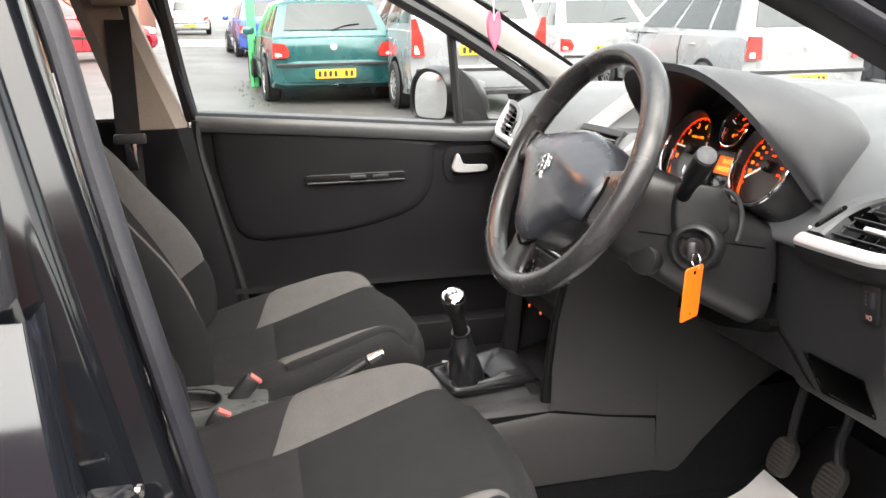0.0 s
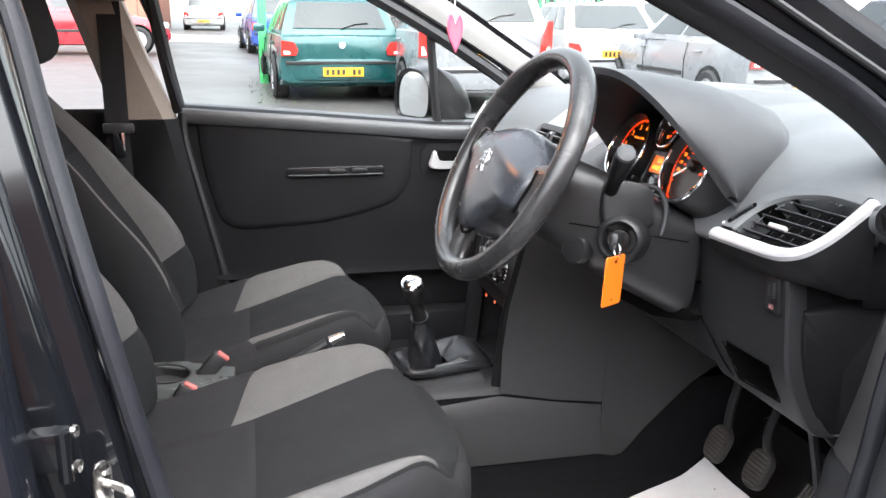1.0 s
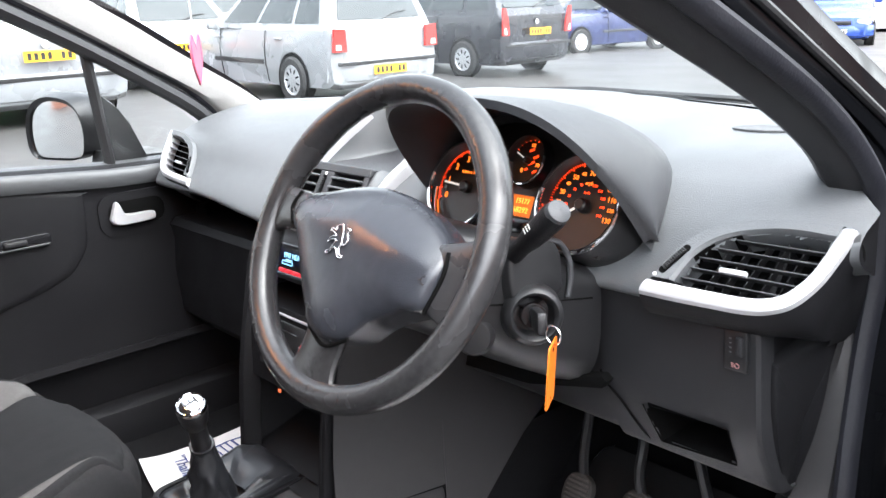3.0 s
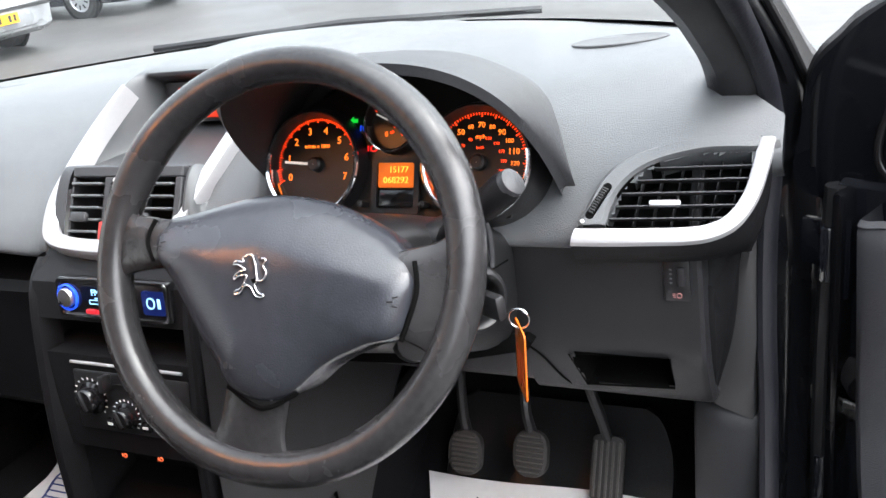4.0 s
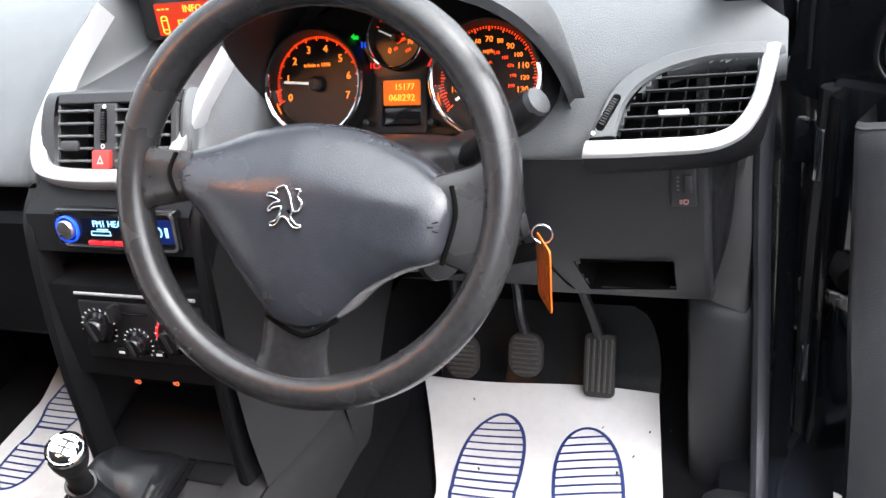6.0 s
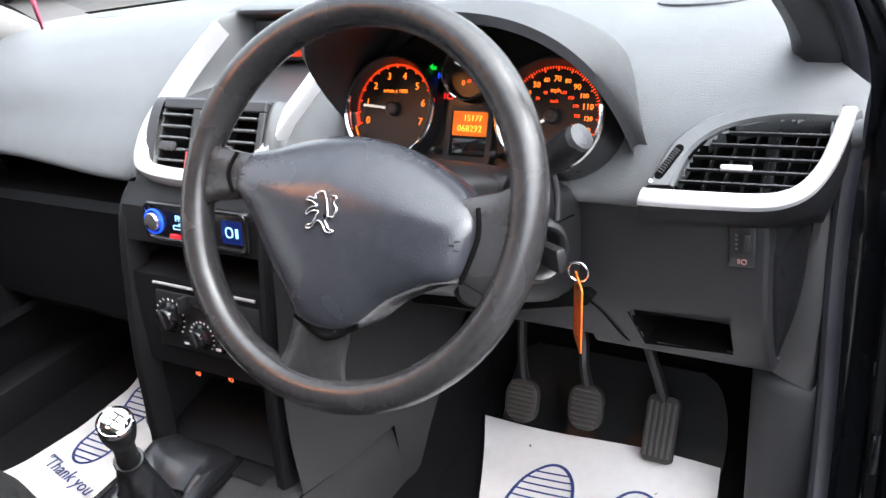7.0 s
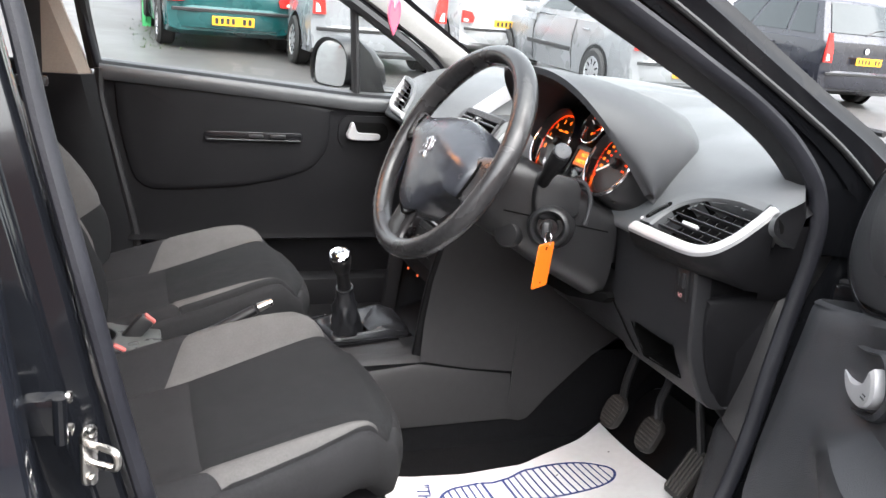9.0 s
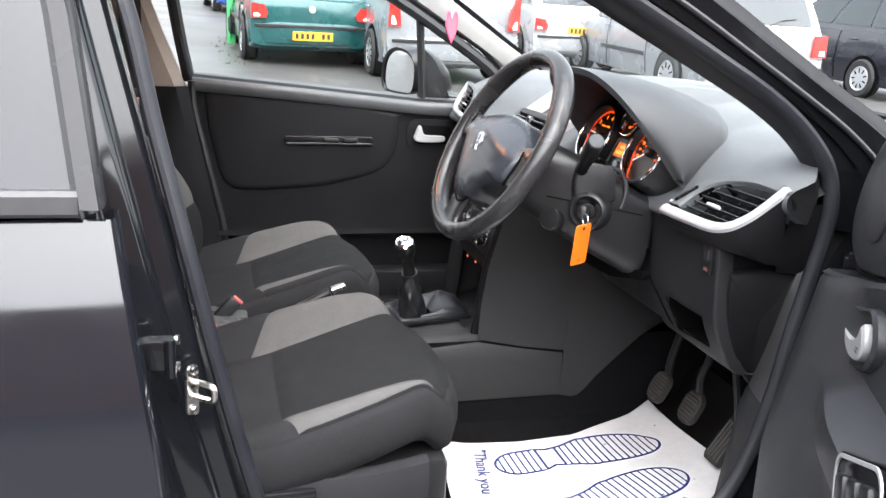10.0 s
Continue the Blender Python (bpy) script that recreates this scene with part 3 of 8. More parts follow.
def dial(cx, cy, r, deep, ticks, a0, a1, nums, needle_a, label):
    m = at(CL, cx, cy)
    bm = B()
    turned(bm, [(r * 0.90, 0.0), (r * 0.925, deep * 0.25), (r * 0.985, deep * 0.85), (r * 1.01, deep), (r * 1.035, deep * 0.8), (r * 1.04, -0.006)], m, 56, False)
    mi = m.inverted()
    top = B()
    turned(top, [(r * 0.90, 0.0), (r * 0.925, deep * 0.25), (r * 0.985, deep * 0.85), (r * 1.01, deep), (r * 1.035, deep * 0.8), (r * 1.04, -0.006)], m, 56, False)
    high = lambda f: (mi @ f.calc_center_median()).y > -r * 0.10
    bmesh.ops.delete(bm, geom=[f for f in bm.faces if high(f)], context="FACES")
    bmesh.ops.delete(top, geom=[f for f in top.faces if not high(f)], context="FACES")
    tube(top, [m @ V(r * 1.01 * math.cos(u), r * 1.01 * math.sin(u), deep * 0.9) for u in np.linspace(radians(12), radians(168), 32)], r * 0.03, 8)
    part("dial_cup", top, "black", clus)
    tube(bm, [m @ V(r * 1.01 * math.cos(u), r * 1.01 * math.sin(u), deep * 0.9) for u in np.linspace(radians(168), radians(372), 40)], r * 0.055, 10)
    part("bezel", bm, "chrome", clus, "chrome arc round the lower half of a dial")
    shell_bm = turned(B(), [(r * 1.035, deep * 0.75), (r * 1.09, deep * 0.2), (r * 1.13, -0.030), (r * 1.14, -0.055)], m, 56, False)
    part("dial_shell", shell_bm, "black", clus)
    bm = B()
    turned(bm, [(r * 0.93, 0.001), (0.0004, 0.001)], m, 56, False)
    part("dial_face", bm, "face", clus, label)
    bm = B()
    for i in range(ticks + 1):
        a = radians(a0 + (a1 - a0) * i / ticks)
        k = 0.82 if i % 5 == 0 else 0.855
        flat_bar(bm, (r * k * math.cos(a), r * k * math.sin(a)), (r * 0.90 * math.cos(a), r * 0.90 * math.sin(a)), r * (0.018 if i % 5 == 0 else 0.010), 0.0012)
    part("tick_ring", bm, "glow", clus, m=at(m, 0, 0, 0.0012), smooth=0)
    for i, word in enumerate(nums):
        if word:
            a = radians(a0 + (a1 - a0) * i / (len(nums) - 1))
            writing("numeral", word, r * (0.20 if len(nums) < 10 else 0.15 if i % 2 else 0.115), at(m, r * 0.67 * math.cos(a), r * 0.67 * math.sin(a), 0.0016), "figure", clus)
    bm = B()
    a = radians(needle_a)
    flat_bar(bm, (-r * 0.08 * math.cos(a), -r * 0.08 * math.sin(a)), (r * 0.70 * math.cos(a), r * 0.70 * math.sin(a)), r * 0.05, 0.001)
    part("needle", bm, "needle", clus, m=at(m, 0, 0, 0.006), smooth=0)
    bm = B()
    turned(bm, [(r * 0.15, 0.0), (r * 0.14, 0.009), (r * 0.10, 0.011), (0.0003, 0.011)], m, 24, False)
    part("needle_hub", bm, "black", clus)


dial(-0.104, 0.003, 0.056, 0.016, 70, 202, -20, ["0", "1", "2", "3", "4", "5", "6", "7"], 176, "rev counter face with amber figures")
dial(0.088, 0.003, 0.056, 0.016, 65, 215, -20, ["", "10", "20", "30", "40", "50", "60", "70", "80", "90", "100", "110", "120", "130"], 213, "speedometer face with amber figures")
dial(-0.010, 0.046, 0.030, 0.012, 8, 150, 30, ["", "1/2", ""], 155, "small fuel and temperature dial")
writing("legend", "tr/min x 1000", 0.0058, at(CL, -0.105, 0.023, 0.0016), "figure", clus)
writing("legend", "mph", 0.0062, at(CL, 0.088, 0.029, 0.0016), "figure", clus)
writing("legend", "0", 0.008, at(CL, -0.019, 0.034, 0.0016), "figure", clus)
writing("legend", "70", 0.007, at(CL, 0.004, 0.042, 0.0016), "figure", clus)
for x, y, w in ((-0.010, 0.060, 0.007), (-0.001, 0.052, 0.008), (-0.006, 0.044, 0.010), (0.002, 0.034, 0.006), (-0.012, 0.036, 0.004)):
    bm = B()
    flat_bar(bm, (-w / 2, 0), (w / 2, 0), 0.0026, 0.001)
    part("small_mark", bm, "glow", clus, m=at(CL, x, y, 0.0016, 25), smooth=0)
for i in range(11):
    a = radians(205 - 225 * i / 10)
    writing("kilometre_figure", str(10 + 20 * i), 0.0046, at(CL, 0.088 + 0.0255 * math.cos(a), 0.003 + 0.0255 * math.sin(a), 0.0016), "glow", clus)
writing("legend", "km/h", 0.0042, at(CL, 0.088, 0.018, 0.0016), "glow", clus)
# trip display in its frame
bm = B()
ring2(bm, rrect(0.056, 0.060, 0.004), rrect(0.044, 0.048, 0.003), 0, 0.004)
part("display_frame", bm, "black", clus, m=at(CL, -0.006, -0.020))
bm = prism(B(), rrect(0.042, 0.028, 0.002), 0.002, at(CL, -0.006, -0.008))
part("trip_display", bm, "lcd", clus, "amber trip display")
writing("reading", "15177", 0.0092, at(CL, -0.003, -0.0035, 0.0024), "lcd_ink", clus)
writing("reading", "068292", 0.0100, at(CL, -0.006, -0.0145, 0.0024), "lcd_ink", clus)
pbox("display_flap", at(CL, -0.006, -0.033, 0.0), (0.042, 0.018, 0.003), "gloss", clus, 0.001)
for x, y, mt, sh in ((-0.062, 0.050, "greenglow", 0), (-0.046, 0.042, "blueglow", 1), (-0.036, 0.020, "redglow", 1), (0.026, 0.021, "redglow", 2)):
    if sh == 0:
        bm = prism(B(), [(-0.005, 0), (0, 0.0045), (0, 0.002), (0.005, 0.002), (0.005, -0.002), (0, -0.002), (0, -0.0045)], 0.001, at(CL, x, y, -0.003))
    elif sh == 1:
        bm = B()
        ring2(bm, rrect(0.009, 0.007, 0.0033), rrect(0.006, 0.004, 0.0018), 0, 0.001)
        flat_bar(bm, (-0.007, -0.003), (-0.007, 0.003), 0.0012, 0.001)
        bmesh.ops.transform(bm, matrix=at(CL, x, y, -0.003), verts=bm.verts)
    else:
        bm = prism(B(), [(-0.005, -0.004), (0, 0.006), (0.005, -0.004)], 0.001, at(CL, x, y, -0.003))
    part("warning_light", bm, mt, clus, smooth=0)
for s in (-1, 1):
    bm = turned(B(), [(0.0035, 0), (0.0035, 0.014), (0.0005, 0.015)], at(CL, -0.006 + s * 0.036, -0.040), 12, False)
    part("reset_button", bm, "black", clus)
# dark tray under the dials that meets the column
bm = B()
loft(bm, [[V(0.255, y, 0.942), V(0.18, y, 0.930), V(0.17, y, 0.915)] for y in (-0.430, -0.39, -0.35, -0.31, -0.27)])
part("instrument_tray", bm, "black", dash)

# ---------------------------------------------------------------- steering wheel
yw, wt = radians(4), radians(28.7)
WX, WZ0 = V(math.sin(yw), -math.cos(yw), 0), V(-math.cos(yw), -math.sin(yw), 0)
WY = V(0, 0, 1) * math.cos(wt) - WZ0 * math.sin(wt)
WH = basis((0.0417, -0.3547, 1.0023), WX, WY)
wheel = empty("steering_wheel", (0.0417, -0.3547, 1.0), "worn black steering wheel with a three-spoke airbag centre", "steering wheel")
R = 0.1640
bm = B()
N = 96
rings = []
for i in range(N):
    a = 2 * math.pi * i / N
    # the grip is thicker at ten to two
    k = 1.0 + 0.10 * math.exp(-((math.degrees(a) - 40) / 18) ** 2) + 0.10 * math.exp(-((math.degrees(a) - 140) / 18) ** 2)
    o = V(math.cos(a), math.sin(a), 0)
    rings.append([WH @ (o * R + (o * math.cos(b) * 0.0150 * k + V(0, 0, 1) * math.sin(b) * 0.0165 * k)) for b in [2 * math.pi * j / 20 for j in range(20)]])
vs = [[bm.verts.new(p) for p in r] for r in rings]
for i in range(N):
    p, q = vs[i], vs[(i + 1) % N]
    for j in range(20):
        bm.faces.new((p[j], p[(j + 1) % 20], q[(j + 1) % 20], q[j]))
part("rim", bm, "leather", wheel)
PAD = [(-0.112, 0.034), (-0.081, 0.043), (-0.039, 0.054), (0.001, 0.057), (0.048, 0.049), (0.089, 0.030), (0.111, 0.014), (0.126, -0.004), (0.124, -0.032), (0.114, -0.055), (0.087, -0.064), (0.054, -0.080), (0.027, -0.102), (0.0, -0.110), (-0.027, -0.102), (-0.040, -0.086), (-0.064, -0.055), (-0.089, -0.018), (-0.110, 0.008)]
pad = spline([(x, y, 0) for x, y in PAD], 114, True)
pc = V(0.0, -0.015, 0)


def pad_fold(p):
    """The upper facet of the cover leans back from a soft crease above the emblem."""
    over = p.y - (0.012 - 0.25 * max(0.0, p.x) + 0.05 * min(0.0, p.x))
    return 0.46 * 0.5 * (over + math.sqrt(over * over + 0.00003))


bm = B()
rows = []
for k, h in ((0.97, -0.030), (1.0, -0.004), (1.0, 0.010), (0.988, 0.0155), (0.95, 0.020), (0.88, 0.0235), (0.8, 0.026), (0.7, 0.0280), (0.6, 0.0295), (0.48, 0.0305), (0.35, 0.031), (0.2, 0.0315), (0.02, 0.0315)):
    row = []
    for p in pad:
        q = pc + (p - pc) * k
        row.append(WH @ (q + V(0, 0, h - pad_fold(q) * (1.0 if h > 0 else 0.6))))
    rows.append(row)
loft(bm, rows, True)
pad_ob = part("airbag_cover", bm, "padskin", wheel, "grained black airbag cover", smooth=60)
# plain shield-like emblem: an upright figure reduced to plain chrome strokes
EM = at(WH, -0.003, -0.012, 0.0328)
FIG = [(-4, 16), (1, 17), (3, 14), (5, 9), (6, 3), (7, -3), (5, -7), (9, -13), (13, -14), (12, -16), (6, -15), (2, -9), (-3, -7), (-8, -13), (-13, -14), (-12, -11), (-8, -10), (-4, -3), (-3, 1), (-10, 0), (-14, -3), (-14, 0), (-9, 4), (-4, 5), (-11, 9), (-15, 9), (-13, 12), (-6, 11), (-7, 14)]
fig = [V(x * 0.001, y * 0.001, 0) for x, y in FIG]
bm = B()
tube(bm, spline(fig, 87, True), 0.0009, 6, True)
tube(bm, spline([(0.006, -0.003, 0), (0.012, -0.003, 0), (0.015, 0.003, 0), (0.012, 0.008, 0), (0.014, 0.013, 0), (0.010, 0.014, 0)], 20), 0.0010, 6)
part("emblem", bm, "chrome", pad_ob, "raised chrome emblem", m=EM, smooth=80)
for x, y in ((-0.099, 0.012), (0.113, -0.029)):
    bm = B()
    flat_bar(bm, (-0.006, 0), (0.002, 0), 0.0012, 0.0006)
    flat_bar(bm, (0.001, -0.003), (0.006, -0.004), 0.001, 0.0006)
    flat_bar(bm, (0.001, 0.003), (0.006, 0.004), 0.001, 0.0006)
    part("horn_mark", bm, "black", pad_ob, m=at(WH, x, y, 0.0225), smooth=0)
bm = B()
for i in range(6):
    flat_bar(bm, (-0.014 + i * 0.0052, 0), (-0.0105 + i * 0.0052, 0), 0.005, 0.0004)
part("embossed_word", bm, "black", pad_ob, m=at(WH, -0.014, -0.082, 0.0262), smooth=0)


def spoke(inner, outer, name):
    """A spoke whose end flares into the rim; inner and outer are pairs of edge points."""
    bm = B()
    rows = []
    (a0, b0), (a1, b1) = [[V(*p, 0) for p in q] for q in (inner, outer)]
    for f in np.linspace(0, 1, 9):
        flare = 0.014 * max(0, (f - 0.55) / 0.45) ** 2
        a, b = a0.lerp(a1, f), b0.lerp(b1, f)
        d = (b - a).normalized()
        a, b = a - d * flare, b + d * flare
        row = []
        for u in np.linspace(0, 2 * math.pi, 17)[:-1]:
            c, s = math.cos(u), math.sin(u)
            p = (a + b) / 2 + (b - a) / 2 * math.copysign(abs(c) ** 0.7, c)
            row.append(WH @ (p + V(0, 0, (0.010 - 0.003 * f) * math.copysign(abs(s) ** 0.8, s) + 0.004 * (1 - f))))
        rows.append(row)
    loft(bm, rows, True, True)
    part(name, bm, "leather", wheel)


spoke(((-0.100, 0.036), (-0.100, -0.004)), ((-0.163, 0.044), (-0.164, -0.012)), "spoke")
spoke(((0.112, 0.010), (0.108, -0.054)), ((0.160, 0.022), (0.146, -0.070)), "spoke")
spoke(((-0.036, -0.090), (0.022, -0.092)), ((-0.050, -0.155), (0.010, -0.162)), "spoke")
for (x0, y0), (x1, y1), (x2, y2) in (((-0.114, 0.036), (-0.120, 0.018), (-0.114, 0.000)), ((0.126, 0.002), (0.129, -0.022), (0.117, -0.058)), ((-0.034, -0.100), (0.0, -0.115), (0.030, -0.102))):
    bm = tube(B(), [WH @ p for p in spline([(x0, y0, 0.0105), (x1, y1, 0.0125), (x2, y2, 0.0105)], 12)], 0.0020, 8)
    part("shadow_gap", bm, "void", wheel)

# ---------------------------------------------------------------- steering column
col = empty("steering_column", (0.16, -0.36, 0.85), "black plastic column shroud with ignition and stalk", "steering column")
cd = WH.to_3x3() @ V(0, 0, -1)
bm = B()
rows = []
for f, w, h, dz, up in ((0.0, 0.050, 0.050, 0.0, 0.75), (0.12, 0.062, 0.060, -0.004, 0.75), (0.35, 0.088, 0.070, -0.012, 0.72), (0.65, 0.100, 0.082, -0.030, 0.58), (1.0, 0.104, 0.090, -0.052, 0.42)):
    c = V(0.055, -0.354, 0.985).lerp(V(0.285, -0.358, 0.930), f) + V(0, 0, dz * 0.6)
    row = []
    for u in np.linspace(0, 2 * math.pi, 33)[:-1]:
        cc, ss = math.cos(u), math.sin(u)
        row.append(c + V(0, w * math.copysign(abs(cc) ** 0.55, cc), h * math.copysign(abs(ss) ** 0.6, ss) * (up if ss > 0 else 1.35)))
    rows.append(row)
loft(bm, rows, True, True)
part("column_shroud", bm, "black", col, smooth=40)
bm = B()
for s in (-1, 1):
    tube(bm, spline([V(0.105, -0.356 + s * 0.079, 0.930), V(0.18, -0.356 + s * 0.096, 0.918), V(0.27, -0.356 + s * 0.105, 0.902)], 12), 0.0011, 6)
part("shroud_joint", bm, "void", col)
# raised panel beside the stalk with its pale moulded edge
PNL = [V(0.150, -0.446, 0.985), V(0.196, -0.452, 0.985), V(0.212, -0.455, 0.972), V(0.214, -0.457, 0.945), V(0.208, -0.458, 0.925), V(0.150, -0.452, 0.925)]
ring = spline(PNL, 36, True)
pm = sum(ring, V(0, 0, 0)) / len(ring)
bm = B()
loft(bm, [[pm + (p - pm) * k + V(-0.1, -1, 0.1) * h for p in ring] for k, h in ((1.02, -0.012), (1.0, 0.006), (0.96, 0.009), (0.86, 0.010), (0.01, 0.010))], True)
part("column_panel", bm, "black", col, smooth=50)
bm = tube(B(), spline([(0.200, -0.450, 0.982), (0.222, -0.455, 0.976), (0.233, -0.459, 0.956), (0.233, -0.461, 0.935), (0.228, -0.461, 0.914)], 24), 0.0034, 8)
part("panel_edge", bm, "hood", col, smooth=60)
bm = turned(B(), [(0.044, -0.01), (0.044, 0.02), (0.038, 0.032), (0.02, 0.034)], axes((0.082, -0.355, 0.972), -cd), 32, False)
part("wheel_boss", bm, "black", col)
IGN = axes((0.165, -0.468, 0.912), V(-0.55, -0.80, 0.12))
bm = turned(B(), [(0.036, -0.03), (0.033, -0.008), (0.0315, 0.004), (0.029, 0.009), (0.0255, 0.011), (0.0225, 0.009), (0.021, 0.003), (0.019, -0.012), (0.0005, -0.012)], IGN, 36, False)
ign = part("ignition_ring", bm, "black", col, "moulded ring round the ignition lock", smooth=60)
bm = turned(B(), [(0.014, -0.008), (0.013, 0.003), (0.0005, 0.004)], IGN, 24, False)
part("ignition_lock", bm, "gloss", ign)
STB, STT = V(0.158, -0.440, 0.968), V(0.140, -0.526, 1.034)
bm = tube(B(), [STB - (STT - STB) * 0.3, STB, STB.lerp(STT, 0.35), STB.lerp(STT, 0.55), STB.lerp(STT, 0.94), STT], [0.013, 0.0115, 0.0105, 0.0138, 0.0150, 0.0130], 18, flat=0.88)
stk = part("stalk", bm, "doorp", col, "black lighting stalk")
bm = turned(B(), [(0.0128, -0.002), (0.0118, 0.004), (0.008, 0.006), (0.0005, 0.0066)], axes(STT, STT - STB), 18, False)
part("stalk_button", bm, "hood", stk, "grey button in the end of the stalk")
bm = box(B(), (0, 0, 0), (0.026, 0.030, 0.034), 0.006, 2)
part("stalk_boot", bm, "rubber", stk, m=basis(STB + V(0.004, 0.004, -0.004), STT - STB, V(0, 0, 1)))
bm = B()
for i in range(3):
    flat_bar(bm, (-0.005 + i * 0.005, -0.003), (-0.005 + i * 0.005, 0.003), 0.0012, 0.0005)
part("stalk_mark", bm, "white", stk, m=basis(STB.lerp(STT, 0.66) + V(-0.0155, 0.002, 0.004), STT - STB, V(0, 0, 1)), smooth=0)
bm = turned(B(), [(0.022, 0.0), (0.022, 0.010), (0.018, 0.016), (0.0005, 0.017)], axes((0.128, -0.418, 0.890), V(-0.75, -0.6, 0.1)), 24, False)
part("adjuster_knob", bm, "black", col)
# black slab that stands in for the shade under the shroud
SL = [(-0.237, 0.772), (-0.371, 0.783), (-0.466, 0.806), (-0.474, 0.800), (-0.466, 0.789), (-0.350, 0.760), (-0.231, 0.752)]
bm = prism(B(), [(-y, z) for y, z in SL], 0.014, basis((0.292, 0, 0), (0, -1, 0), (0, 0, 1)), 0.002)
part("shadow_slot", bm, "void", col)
# key, ring and tag hang from the lock
key = empty("ignition_key", (0.15, -0.49, 0.92), "black-headed car key in the ignition", "key")
kd = V(-0.55, -0.80, 0.12).normalized()
K0 = V(0.165, -0.468, 0.912)
bm = box(B(), (0, 0, 0), (0.034, 0.011, 0.024), 0.004, 2)
part("key_head", bm, "black", key, m=basis(K0 + kd * 0.027, kd, V(0, 0, 1)) @ Matrix.Rotation(radians(90), 4, "X"))
bm = box(B(), (0, 0, 0), (0.020, 0.003, 0.008), 0.001, 1)
part("key_blade", bm, "steel", key, m=basis(K0 + kd * 0.003, kd, V(0, 0, 1)) @ Matrix.Rotation(radians(90), 4, "X"))
tagp = V(0.137, -0.5185, 0.906)
bm = tube(B(), [tagp + V(0.002, 0, 0.004) + V(0.0, 0.0095 * math.cos(a), 0.0095 * math.sin(a)) for a in np.linspace(0, 2 * math.pi, 29)[:-1]], 0.0011, 6, True)
tagged(part("key_ring", bm, "chrome", smooth=80), "small bright steel key ring", "key ring")
tg = empty("key_tag", tuple(tagp), "flat orange plastic tag hanging from the key ring", "key tag")
TG = basis(tagp + V(0, 0, -0.004), V(0.86, 0.51, 0), V(0.06, -0.05, 1))
bm = prism(B(), [(x, y - 0.032) for x, y in rrect(0.040, 0.067, 0.004)], 0.0016, TG, 0.0005, 1)
tgb = part("tag_plate", bm, "orange", tg)
for y, r in ((-0.006, 0.0026), (-0.058, 0.0014)):
    bm = turned(B(), [(r, -0.0003), (r, 0.0019), (r * 0.5, 0.0020), (0.0002, 0.0020)], at(TG, 0, y, 0), 12, False)
    part("tag_hole", bm, "void", tgb)
bm = B()
for i in range(3):
    flat_bar(bm, (-0.010 + i * 0.010, -0.056), (-0.010 + i * 0.010, -0.020), 0.0032, 0.0004)
part("scribble", bm, mat("faded_red_ink", (0.65, 0.10, 0.02), 0.6), tgb, m=at(TG, 0, 0, -0.0005), smooth=0)


# ---------------------------------------------------------------- vents
def chord(poly, y):
    xs = []
    for (x0, y0), (x1, y1) in zip(poly, poly[1:] + poly[:1]):
        if (y0 > y) != (y1 > y):
            xs.append(x0 + (x1 - x0) * (y - y0) / (y1 - y0))
    return (min(xs), max(xs)) if len(xs) > 1 else None


